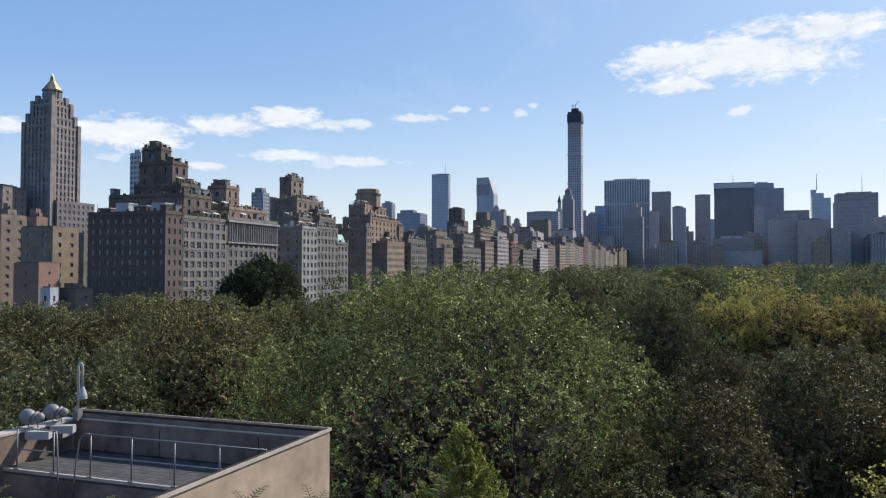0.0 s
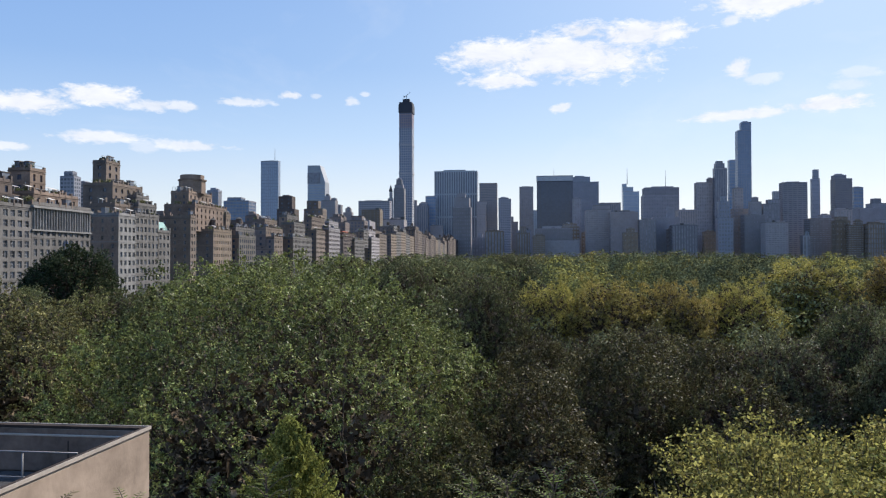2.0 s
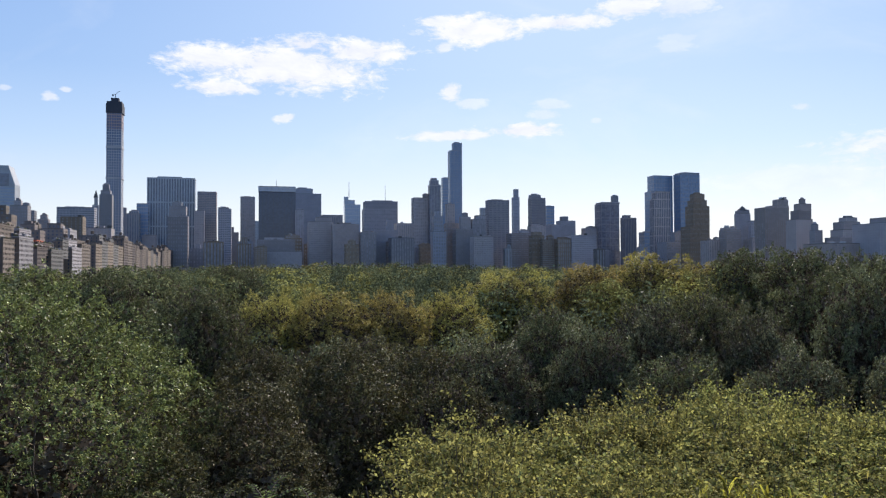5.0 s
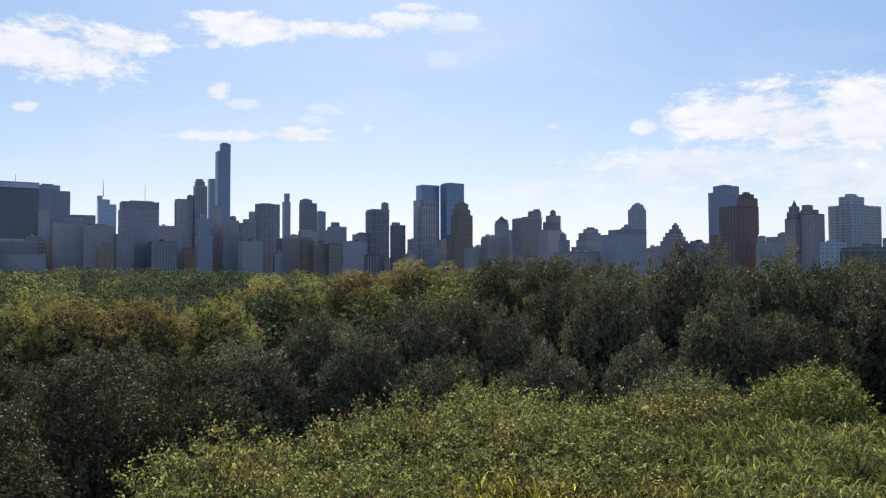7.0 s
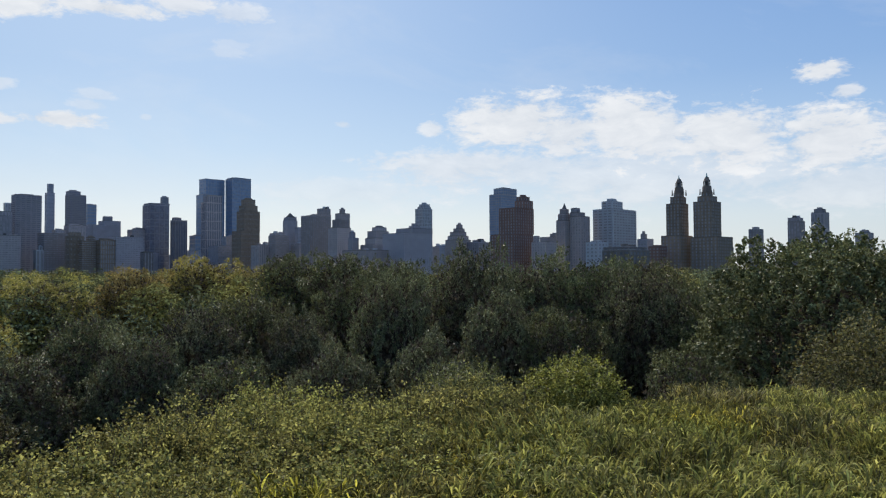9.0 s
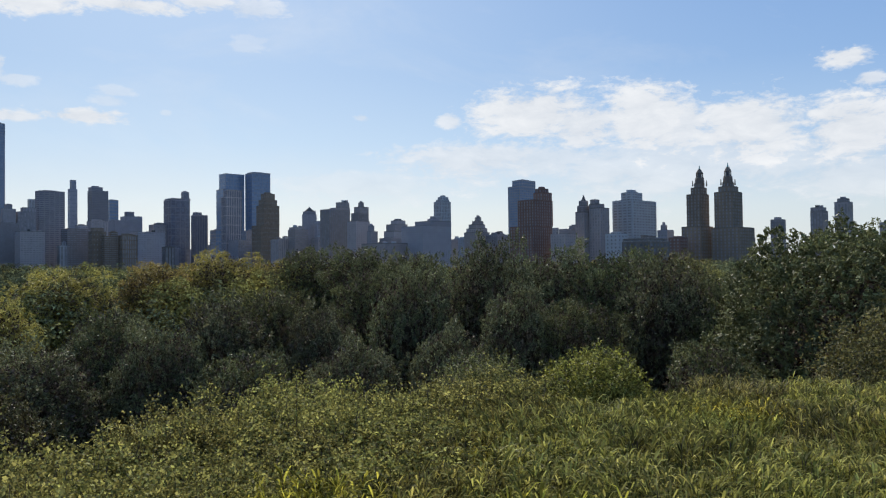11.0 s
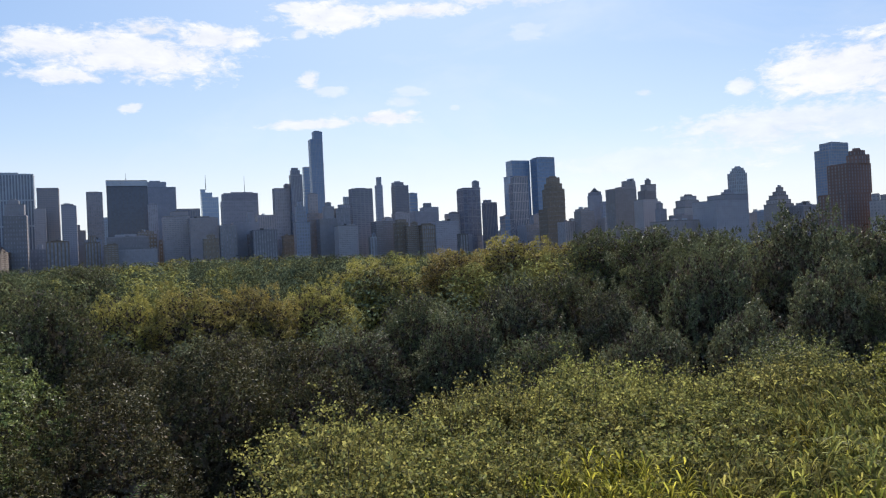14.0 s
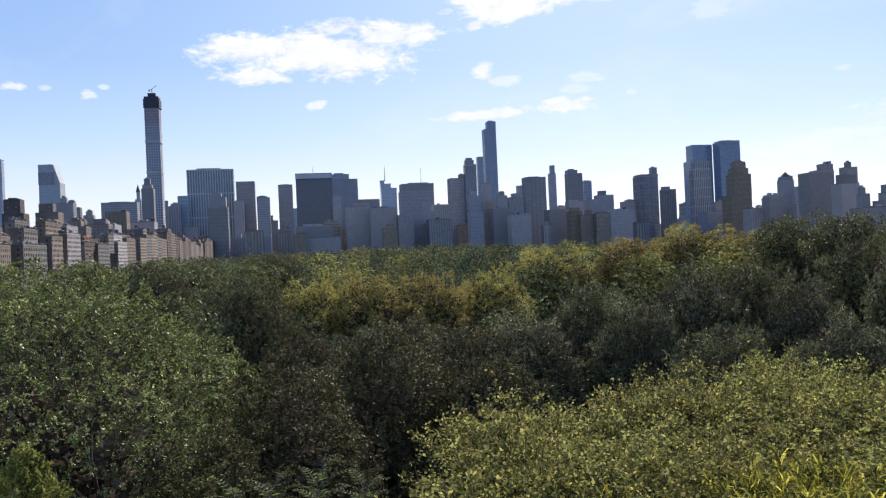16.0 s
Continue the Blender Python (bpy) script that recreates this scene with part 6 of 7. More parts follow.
    wide = BACK_ROW.uniform(12, 19)
    colour, stone = BACK_ROW.choice((("tan brick", TAN_BRICK), ("umber brick", UMBER), ("weathered tan brick", FLANK_TAN), ("pinkish brick", FLANK_PINK), ("buff brick", BUFF_BRICK)))
    tower("apartment_block", colour + " apartment block with roof huts behind the avenue houses", back, along,
          [(wide, wide * 0.9, peak - 5, 0, 0), (wide * 0.6, wide * 0.55, peak, BACK_ROW.uniform(-2, 2), 0)], stone, GLASS, bay=3.6, storey=3.3, pier=0.6, band=0.5, tank=BACK_ROW.choice((0, 2.4, 3.2)))

# ---- towers with a shape of their own ----
TOWER_GLASS = glazing("deep_blue_tower_glass", (0.1, 0.15, 0.25), 0.12, spread=0.25)


def slim_tower():
    """The very tall square tower under construction: concrete grid, two open bands, netted top and a crane."""
    root = thing("construction_tower", STREETS @ pose(-330.5, 2023, 0), "very tall slender square concrete tower with black netted top and crane", "building", "city skyline")
    h = 16.6
    part("glazing", Shape().box(-h, h, -h, h, 0, 414), TOWER_GLASS, root)
    for z0, z1, mat, lab in ((90, 372, CONCRETE, ""), (372, 414, SALMON, "salmon-coloured formwork storeys")):
        part("wall", facade(-h, h, -h, h, z0, z1, 5.55, 6.6, 0.34, 0.3, 0.6), mat, root, lab)
    for z in (329, 254):
        part("open_band", Shape().box(-h - 1.6, h + 1.6, -h - 1.6, h + 1.6, z - 3.2, z + 1.2), CONCRETE, root, "open mechanical band with hoist decks")
    part("netting", Shape().box(-h - 2, h + 2, -h - 2, h + 2, 412, 434), BLACK_NET, root, "black safety netting")
    part("top_storey", Shape().box(-h - 0.5, h + 0.5, -h - 0.5, h + 0.5, 434, 440), BLACK_NET, root)
    part("core_head", Shape().box(-9, 9, -9, 9, 440, 450), BLACK_NET, root)
    c = Shape().tube([(0, 0, 450), (0, 0, 462)], 0.9, 4).tube([(-6, 0, 459), (0, 0, 461), (11, 0, 470)], 0.6, 4).box(-8, -4, -1.5, 1.5, 456, 460)
    part("crane", c, MAST, root, "small tower crane")


def slant_tower():
    """The pale office tower whose roof slopes to one side."""
    root = thing("office_tower", STREETS @ pose(-544, 1924, 0), "pale aluminium office tower with a slanted wedge roof", "building", "city skyline")
    w, d = 20.5, 20.5
    k = Shape()
    k.v = [(x, y, z) for y in (-d, d) for x, z in ((-w, 0), (w * 1.2, 0), (w * 1.2, 222), (w * 0.55, 264), (-w, 264))]
    k.f = [(0, 1, 2, 3, 4), (9, 8, 7, 6, 5), (0, 5, 6, 1), (1, 6, 7, 2), (2, 7, 8, 3), (3, 8, 9, 4), (4, 9, 5, 0)]
    part("wedge_body", k, PALE_PANEL, root)
    for i in range(27):
        z = 40 + 6.6 * i
        part("window_band", Shape().box(-w + 0.6, w * 1.2 - 0.6, -d - 0.35, -d + 0.2, z, z + 2.6), PALE_GLASS, root)
    part("dark_band", Shape().box(-w - 0.3, w * 0.62, -d - 0.5, -d + 0.2, 218, 246), DARK_GLASS, root, "dark glazed band below the sloping roof")


def gilt_hotel():
    """The stepped hotel tower with a gilt pyramid."""
    root = thing("hotel_tower", STREETS @ pose(-316, 306, 0), "tall brown-grey brick hotel tower with gilded pyramid roof", "building", "city skyline")
    below = 0.0
    for hw, top in ((8.6, 95), (7.4, 99.5), (6.0, 106.0), (4.5, 109)):
        part("glazing", Shape().box(-hw, hw, -hw, hw, below, top - 0.5), GLASS, root)
        part("wall", facade(-hw, hw, -hw, hw, max(below, 15), top - 1.0, 2.45, 3.2, 0.56, 0.24, 0.4), HOTEL_STONE, root)
        part("parapet", Shape().box(-hw - 0.5, hw + 0.5, -hw - 0.5, hw + 0.5, top - 1.0, top), HOTEL_STONE, root)
        for cx in (-1, 1):
            for cy in (-1, 1):
                part("corner_pier", Shape().box(cx * hw - 1.0, cx * hw + 1.0, cy * hw - 1.0, cy * hw + 1.0, max(below, 15), top + 1.6), HOTEL_STONE, root)
        below = top
    part("drum", Shape().frustum(0, 0, 109, 113.4, 4.5, 4.4, 8), HOTEL_STONE, root, "octagonal brick drum with arched openings")
    for i in range(8):
        a = math.pi * i / 4
        part("drum_window", Shape().frustum(4.1 * math.cos(a), 4.1 * math.sin(a), 110, 112.6, 0.62, 0.55, 6), DARK_GLASS, root)
    part("eaves", Shape().frustum(0, 0, 113.4, 113.9, 5.0, 5.2, 8), HOTEL_STONE, root)
    part("pyramid_roof", Shape().frustum(0, 0, 113.9, 119.2, 4.9, 1.1, 8), GOLD, root, "gilded copper pyramid")
    part("finial", Shape().frustum(0, 0, 119.2, 121.0, 1.3, 1.0, 8).frustum(0, 0, 121.0, 122.6, 0.9, 0.1, 8), GOLD, root)
    part("base_glazing", Shape().box(-20, 10.5, -6, 18, 0, 56), GLASS, root)
    part("base_block", facade(-20, 10.5, -6, 18, 15, 56.5, 3.2, 3.3, 0.55, 0.5, 0.3), HOTEL_BRICK, root)
    part("base_roof", Shape().box(-20.3, 10.8, -6.3, 18.3, 56.5, 57.2), HOTEL_BRICK, root)


slim_tower()
slant_tower()
gilt_hotel()

# ---- the park: ground and trees ----
def hill(x, y):
    """The park's ground rises gently away from the museum."""
    r, yaw = math.hypot(x, y), math.degrees(math.atan2(-x, y))
    up = min(1.0, max(0.0, (r - 260) / 500))
    side = min(1.0, max(0.0, (4 - yaw) / 12))
    knoll = min(1.0, max(0.0, (r - 500) / 300)) * math.exp(-((yaw + 27) / 7.0) ** 2)
    return side * up * up * (3 - 2 * up) * (4.5 if yaw > -30 else max(1.0, 4.5 + 0.25 * (yaw + 30))) + 4.0 * knoll


def ground_sheet():
    s = Shape()
    n, size = 80, 4900.0
    for j in range(n + 1):
        for i in range(n + 1):
            x, y = -size + 2 * size * i / n, -size + 2 * size * j / n
            s.v.append((x, y, hill(x, y)))
    for j in range(n):
        for i in range(n):
            a = j * (n + 1) + i
            s.f.append((a, a + 1, a + n + 2, a + n + 1))
    tagged(new("ground", s.mesh("ground", GROUND)), "dark park lawn and leaf litter under trees", "ground", kind="structure")


def crown_points(rng, radius, depth, puffs, leaves, low=-0.35, lump=(0.12, 0.22), loose=0.9):
    """Leaf places on the boughs of a crown whose middle is the origin, and the way each leaf faces."""
    k = np.arange(puffs)
    z = low + (1 - low) * (k + 0.5) / puffs
    a = k * 2.399963 + rng.uniform(0, 6.28)
    flat = np.sqrt(np.maximum(0, 1 - z * z))
    d = np.stack([flat * np.cos(a), flat * np.sin(a), z], axis=1) + rng.normal(size=(puffs, 3)) * 0.11
    d /= np.linalg.norm(d, axis=1, keepdims=True)
    swell = 1 + 0.13 * np.sin(3 * a / 2.4 + rng.uniform(0, 6)) * flat
    reach = (rng.uniform(0.6, 0.97, size=puffs) ** 0.6 * 0.96 * swell)[:, None]
    size = radius * rng.uniform(lump[0], lump[1], size=puffs)
    mid = d * (reach * np.array([radius, radius, depth]) - size[:, None] * 0.8)
    pick = rng.choice(puffs, size=leaves, p=size ** 2 / (size ** 2).sum())
    v = rng.normal(size=(leaves, 3)) + 0.55 * d[pick] + np.array([0, 0, 0.5])
    v /= np.linalg.norm(v, axis=1, keepdims=True)
    r = size[pick] * rng.uniform(0.4, 1.1, size=leaves) ** 0.4
    at = mid[pick] + v * r[:, None] * np.array([1, 1, 0.8])
    aim = v + rng.normal(size=(leaves, 3)) * loose + np.array([0, 0, 0.15])
    return at, aim, mid, size


def trunk_shape(rng, height, radius, centre, boughs, puffs):
    """A trunk, main boughs, and limbs that reach into each leafy bough."""
    s = Shape()
    r = 0.018 * height + 0.05
    top = centre
    s.tube([(0, 0, -0.3), (0.1, 0.05, top * 0.35), (-0.1, 0.1, top * 0.7), (0.05, 0, top)], [r * 1.35, r, r * 0.85, r * 0.5], 8)
    heads = []
    for i in range(boughs):
        a = 2 * math.pi * (i + rng.uniform(0, 0.6)) / boughs
        z = top * rng.uniform(0.5, 0.95)
        reach = radius * rng.uniform(0.3, 0.5)
        head = (reach * math.cos(a), reach * math.sin(a), z + reach * 0.55)
        s.tube([(0, 0, z), (head[0] * 0.5, head[1] * 0.5, z + reach * 0.35), head], [r * 0.5, r * 0.36, r * 0.25], 6)
        heads.append(Vector(head))
    for p in puffs:
        q = Vector((p[0], p[1], p[2] + centre))
        h = min(heads, key=lambda c: (c - q).length)
        bend = (h + q) / 2 + Vector(rng.normal(size=3) * 0.25)
        s.tube([tuple(h), tuple(bend), tuple(q)], [r * 0.2, r * 0.13, r * 0.05], 4)
    return s


def spray_crown(rng, radius, depth, sprays, per, length, low=-0.8, lobes=16, ragged=0.3, full=2.0, bulge=0.2):
    """Leaf places on twig sprays over a domed crown whose middle is the origin, and the way each leaf faces.
    Broad lobes stand for the main boughs; sprays point out and up, and leave gaps between them."""
    def spread(n, floor, jitter):
        k = np.arange(n)
        z = floor + (1 - floor) * (k + 0.5) / n
        a = k * 2.399963 + rng.uniform(0, 6.28)
        flat = np.sqrt(np.maximum(0, 1 - z * z))
        d = np.stack([flat * np.cos(a), flat * np.sin(a), z], axis=1) + rng.normal(size=(n, 3)) * jitter
        return d / np.linalg.norm(d, axis=1, keepdims=True)

    bough = spread(lobes, low, 0.16)
    wide = rng.uniform(0.75, 1.2, size=lobes) * 1.15 / math.sqrt(lobes)
    far = rng.uniform(0.55, 1.0, size=lobes)
    d = spread(sprays, low, 0.06)
    off = 1 - d @ bough.T
    swell = (far * np.exp(-off / (wide * wide))).max(axis=1)
    small = np.sin(d @ rng.normal(size=(3, 5)) * 9 + rng.uniform(0, 6, size=5)).sum(axis=1) * 0.012
    shell = 1 - ragged * rng.uniform(0, 1, size=sprays) ** 2.2
    square = (np.hypot(d[:, 0], d[:, 1]) ** full + np.abs(d[:, 2]) ** full) ** (-1 / full)
    size = (1 - bulge + bulge * swell + small) * shell * square
    base = d * size[:, None] * np.array([radius, radius, depth])
    way = d * 0.9 + np.array([0, 0, 0.25]) + rng.normal(size=(sprays, 3)) * 0.6
    way /= np.linalg.norm(way, axis=1, keepdims=True)
    long = length * rng.uniform(0.5, 1.25, size=sprays)
    pick = np.repeat(np.arange(sprays), per)
    f = rng.uniform(-0.45, 0.55, size=len(pick))
    at = base[pick] + way[pick] * (long[pick] * f)[:, None] + rng.normal(size=(len(pick), 3)) * (0.2 * long[pick] * (0.7 - f))[:, None]
    aim = rng.normal(size=(len(pick), 3)) * 0.8 + 0.25 * d[pick] + np.array([0, 0, 0.45])
    return at, aim, base[:: max(1, sprays // 60)] * 0.86


def make_tree(seed, height, radius, depth, sprays, per, leaf, mat, label, name="tree", boughs=9, length=0.9, lobes=16, corners=4, ragged=0.3, full=2.0, bulge=0.2):
    """A broad-leaved tree: trunk with boughs, and a crown of leafy sprays round added leaf sheets coloured as shade."""
    rng = np.random.default_rng(seed)
    root = thing(name, pose(0, 0, 0), label, "tree", "park trees")
    at, aim, heads = spray_crown(rng, radius, depth, sprays, per, length, lobes=lobes, ragged=ragged, full=full, bulge=bulge)
    lift = height - np.percentile(at[:, 2], 99.3)
    part("trunk", trunk_shape(rng, height, radius, lift, boughs, heads), BARK, root, smooth=True)
    span = leaf * rng.uniform(0.65, 1.3, size=len(at))
    at[:, 2] += lift
    part("crown", leaf_mesh("crown", at, aim, span, span * 0.5, mat, corners), mat, root)
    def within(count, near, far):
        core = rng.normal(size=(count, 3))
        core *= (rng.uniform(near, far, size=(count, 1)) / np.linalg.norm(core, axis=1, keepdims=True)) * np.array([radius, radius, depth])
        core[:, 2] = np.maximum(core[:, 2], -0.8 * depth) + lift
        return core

    # added sheets that block the sun inside the crown; their brown stands for shade
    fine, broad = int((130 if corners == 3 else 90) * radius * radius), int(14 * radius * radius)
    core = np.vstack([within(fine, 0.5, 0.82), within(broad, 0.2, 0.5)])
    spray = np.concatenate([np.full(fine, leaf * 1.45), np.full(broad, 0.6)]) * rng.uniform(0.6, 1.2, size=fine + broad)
    part("inner_growth", leaf_mesh("inner_growth", core, rng.normal(size=(fine + broad, 3)), spray, spray * 0.6, INNER_SHADE, 3), INNER_SHADE, root, "added inner leaf sheets in a brown-green shade colour", kind="stuff")
    return root


LABEL = {"green": "broad full-leaved green park tree", "olive": "park tree turning olive brown", "golden": "park tree with yellowing crown",
         "dark": "dense dark green park tree", "silver": "dark grey-green park tree with glossy leaves", "deep": "compact very dark green park tree before houses", "dusky": "dark green park tree with brown shade in its leaf colour"}
LEAF = {"green": GREEN, "olive": OLIVE, "golden": GOLDEN, "dark": DARK, "silver": SILVER, "deep": DEEP, "dusky": DUSK}

ground_sheet()


def near_tree(seed, kind, yaw, dist, height, radius, depth, sprays, per, leaf, length=0.9, lobes=30, full=2.2, bulge=0.3):
    t = make_tree(seed, height, radius, depth, sprays, per, leaf, LEAF[kind], LABEL[kind], length=length, lobes=lobes, corners=3, ragged=0.2, full=full, bulge=bulge)
    t.matrix_basis = Matrix.Translation(bearing(yaw) * dist) @ pose(0, 0, 0, 0, 0, seed * 37.0)


STOCK = {}


def plant(kind, yaw, dist, height, radius, seed=0):
    """A tree of the middle distance: the first of a kind is built, others are copied from it."""
    key = (kind, seed % 2)
    m = Matrix.Translation(bearing(yaw) * dist) @ pose(0, 0, 0, 0, 0, (seed * 73) % 360) @ Matrix.Diagonal((radius / 8, radius / 8, height / 20, 1))
    if key not in STOCK:
        STOCK[key] = make_tree(100 + seed, 20, 8, 9.6, (2300, 2000)[seed % 2], 23, 0.125, LEAF[kind], LABEL[kind], length=0.85, lobes=(44, 30)[seed % 2], corners=3, ragged=0.16, full=2.3, bulge=0.42)
        STOCK[key].matrix_basis = m
    else:
        copy_first(STOCK[key], m)


def copy_first(first, m):
    first.scale, keep = (1, 1, 1), first.matrix_basis.copy()
    first.matrix_basis = pose(0, 0, 0)
    made = copy_thing(first, m)
    first.matrix_basis = keep
    return made


# the large trees below the terrace and the big one by the bed's far end
near_tree(1, "green", -0.6, 47, 21.7, 15.0, 15.6, 9400, 26, 0.088, 0.7, 60, 2.6, 0.22)
near_tree(2, "dusky", -18.0, 45, 15.8, 6.4, 9.4, 2200, 28, 0.092)
near_tree(3, "olive", 17.5, 58, 20.0, 8.6, 11.0, 3200, 26, 0.1, 0.85)
near_tree(4, "dusky", -13.0, 38, 13.6, 5.0, 8.6, 1700, 28, 0.088)
near_tree(5, "dark", 25.5, 52, 17.2, 7.4, 9.6, 2400, 26, 0.1, 0.85)
near_tree(6, "dusky", -25.0, 55, 16.6, 6.2, 9.4, 2000, 28, 0.098)
near_tree(7, "deep", 13.2, 122, 23.8, 8.0, 9.8, 3000, 20, 0.17, 1.0, 40, 2.3, 0.22)
near_tree(8, "dark", -91.8, 60, 23.9, 10.6, 13.0, 8600, 24, 0.132, 0.75, 50, 2.9, 0.18)

for kind, yaw, dist, height, radius in (
        ("dusky", 27, 78, 17.8, 8), ("dark", 32, 66, 16.6, 8), ("olive", 22.5, 84, 18.4, 7), ("dark", 17, 104, 18.6, 8), ("dark", 28, 112, 17.9, 8),
        ("olive", 12, 88, 18.6, 7), ("dark", 8.0, 90, 18.8, 8), ("green", 4.0, 104, 19.6, 8), ("dark", -3, 98, 20.0, 8), ("dark", 22, 122, 18.4, 8),
        ("dark", -15.4, 78, 20.3, 6.2), ("dark", -9.2, 112, 22.3, 8), ("green", -6, 165, 22.2, 10), ("dark", -12, 152, 22.4, 9), ("dark", -17.5, 210, 23.6, 11),
        ("dusky", -31.0, 64, 15.6, 6.2), ("dusky", -19.6, 66, 15.8, 5), ("olive", -27, 80, 15.2, 6.4), ("silver", -23.4, 74, 15.2, 5.4),
        ("golden", -19.8, 106, 19.0, 7), ("golden", -24.4, 104, 19.2, 8), ("golden", -28.8, 108, 19.0, 7.6), ("golden", -33.2, 116, 18.6, 7.2),
        ("golden", -37.4, 148, 21.8, 12), ("golden", -43.4, 164, 23.0, 11), ("golden", -47.6, 172, 25.4, 12), ("golden", -51.6, 174, 23.4, 10),
        ("silver", -36.0, 64, 16.4, 6), ("dark", -40.4, 74, 18.2, 6), ("silver", -43.6, 66, 17.4, 5), ("silver", -47.6, 72, 19.2, 6), ("dark", -51.6, 78, 19.6, 5.6),
        ("silver", -54.8, 70, 18.4, 5), ("dark", -58.4, 82, 21.4, 6), ("silver", -61.6, 72, 22.0, 5.6), ("silver", -67, 78, 24.6, 6.4), ("silver", -72.2, 80, 23.6, 6.6),
        ("silver", -69.3, 66, 20.2, 5), ("dark", -76.4, 78, 23.0, 6.2), ("dark", -73.8, 64, 18.8, 5), ("silver", -79.8, 72, 22.0, 5.4), ("silver", -64.4, 60, 17.4, 4.6),
        ("dark", -100.5, 58, 24.4, 7.5), ("dark", -84, 70, 20.6, 5), ("dark", -106, 52, 22, 9),
        ("dark", -82.5, 52, 16.6, 4.6), ("dusky", -33.0, 54, 14.6, 5), ("dark", -49.5, 58, 15.6, 5), ("silver", -57.0, 60, 16.4, 5),
        ("olive", -80, 130, 23.6, 9), ("dark", -57.5, 140, 25.2, 9), ("dark", -53.8, 150, 25.4, 9), ("dark", -61.5, 132, 24.0, 8)):
    plant(kind, yaw, dist, height, radius, seed=int(abs(yaw) * 3 + dist))


def woods(r0, r1, spacing, per, leaf, seed):
    """Far woods as masses of separate crowns, one mass to a colour: places, facing and sizes of their leaves."""
    rng = np.random.default_rng(seed)
    masses = [([], [], []) for _ in WOODS]
    stems = Shape()
    n = int(r1 / spacing) + 1
    for j in range(-n // 3, n + 1):
        for i in range(-n, n + 1):
            p = np.array([i + rng.uniform(-0.4, 0.4), j + rng.uniform(-0.4, 0.4)]) * spacing
            r, yaw = math.hypot(*p), math.degrees(math.atan2(-p[0], p[1]))
            across, along = -math.sin(radians(yaw - GRID)) * r, math.cos(radians(yaw - GRID)) * r
            if not r0 < r < r1 or not -112 < yaw < 40 or across < -132 or across > 760 or along > 1490:
                continue
            radius, depth = spacing * rng.uniform(0.36, 0.5), spacing * rng.uniform(0.42, 0.56)
            top = rng.uniform(14.8, 24.2) + 1.5 * min(1.0, r / 900)
            if r < 135:
                top = rng.uniform(13.5, 17.5)
            if yaw > 4:
                top = min(top, rng.uniform(13.5, 16.8))
            base = hill(*p)
            top += base
            stems.frustum(p[0], p[1], base - 0.5, top - depth, 0.4, 0.22, 5)
            at, aim, size = masses[rng.choice(3, p=[0.42, 0.36, 0.22])]
            a, b, _, _ = crown_points(rng, radius, depth, 20, per, low=-0.3, lump=(0.26, 0.42), loose=0.3)
            a[:, 2] -= np.percentile(a[:, 2], 99.5)
            at.append(a + np.array([p[0], p[1], top]))
            aim.append(b)
            near = min(1.0, max(0.5, r / 170))
            size.append(leaf * near * rng.uniform(0.7, 1.3, size=per))
            n_in = per // 4
            core = rng.normal(size=(n_in, 3))
            core *= (rng.uniform(0.2, 0.66, size=(n_in, 1)) / np.linalg.norm(core, axis=1, keepdims=True)) * np.array([radius, radius, depth])
            at.append(core + np.array([p[0], p[1], top - depth * 1.15]))
            aim.append(rng.normal(size=(n_in, 3)))
            size.append(np.full(n_in, leaf * near * 1.9))
    return masses, stems


for label, r0, r1, spacing, per, leaf, seed in (
        ("park woods of dense full crowns", 72, 270, 17, 1100, 0.33, 5),
        ("far park woods of rounded crowns", 270, 560, 22, 420, 0.55, 6),
        ("distant park woods merging together", 560, 1500, 32, 170, 1.0, 7)):
    masses, stems = woods(r0, r1, spacing, per, leaf, seed)
    tagged(new("woods_trunks", stems.mesh("woods_trunks", BARK)), "brown trunks under the canopy of " + label, "trees", kind="stuff")
    for (colour, mat), (at, aim, size) in zip(WOODS, masses):
        size = np.concatenate(size)
        me = leaf_mesh("woods", np.vstack(at), np.vstack(aim), size, size * 0.6, mat, 3)
        tagged(new("woods", me), colour + " " + label, "trees", kind="stuff")

# ---- the roof terrace and its planting bed ----
FLOOR = EYE - 1.62
SOIL = EYE - 1.85
SOIL_MAT = surface("planting_soil", (0.035, 0.028, 0.02), 0.95, grain=0.3, amount=0.4, bump=0.6)
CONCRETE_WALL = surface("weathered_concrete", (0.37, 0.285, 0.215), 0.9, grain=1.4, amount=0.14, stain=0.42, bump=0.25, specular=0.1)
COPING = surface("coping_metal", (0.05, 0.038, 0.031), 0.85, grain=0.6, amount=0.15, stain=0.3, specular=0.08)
# inner wall faces, about half as bright as the outer concrete
INSIDE = surface("dark_inner_wall", (0.18, 0.135, 0.105), 0.9, grain=0.9, amount=0.25, stain=0.6, bump=0.2, specular=0.08)
# pale metal of the cappings, and the colour of the copings' sunlit line
COPING_EDGE = surface("pale_capping_and_lit_edge", (0.42, 0.36, 0.295), 0.8, grain=0.6, amount=0.15, stain=0.2)
DECK = surface("roof_deck", (0.085, 0.083, 0.082), 0.9, grain=0.5, amount=0.2, stain=0.3, bump=0.2)
GALVANISED = surface("galvanised_steel", (0.22, 0.215, 0.21), 0.6, metal=0.6, grain=0.3, amount=0.1)
WHITE_PAINT = surface("white_enamel", (0.34, 0.335, 0.33), 0.45, grain=0.3, amount=0.05, stain=0.1)
LAMP_GREY = surface("lamp_housing", (0.19, 0.185, 0.18), 0.5, grain=0.2, amount=0.08, stain=0.1)


def outline_prism(points, z0, z1):
    s = Shape()
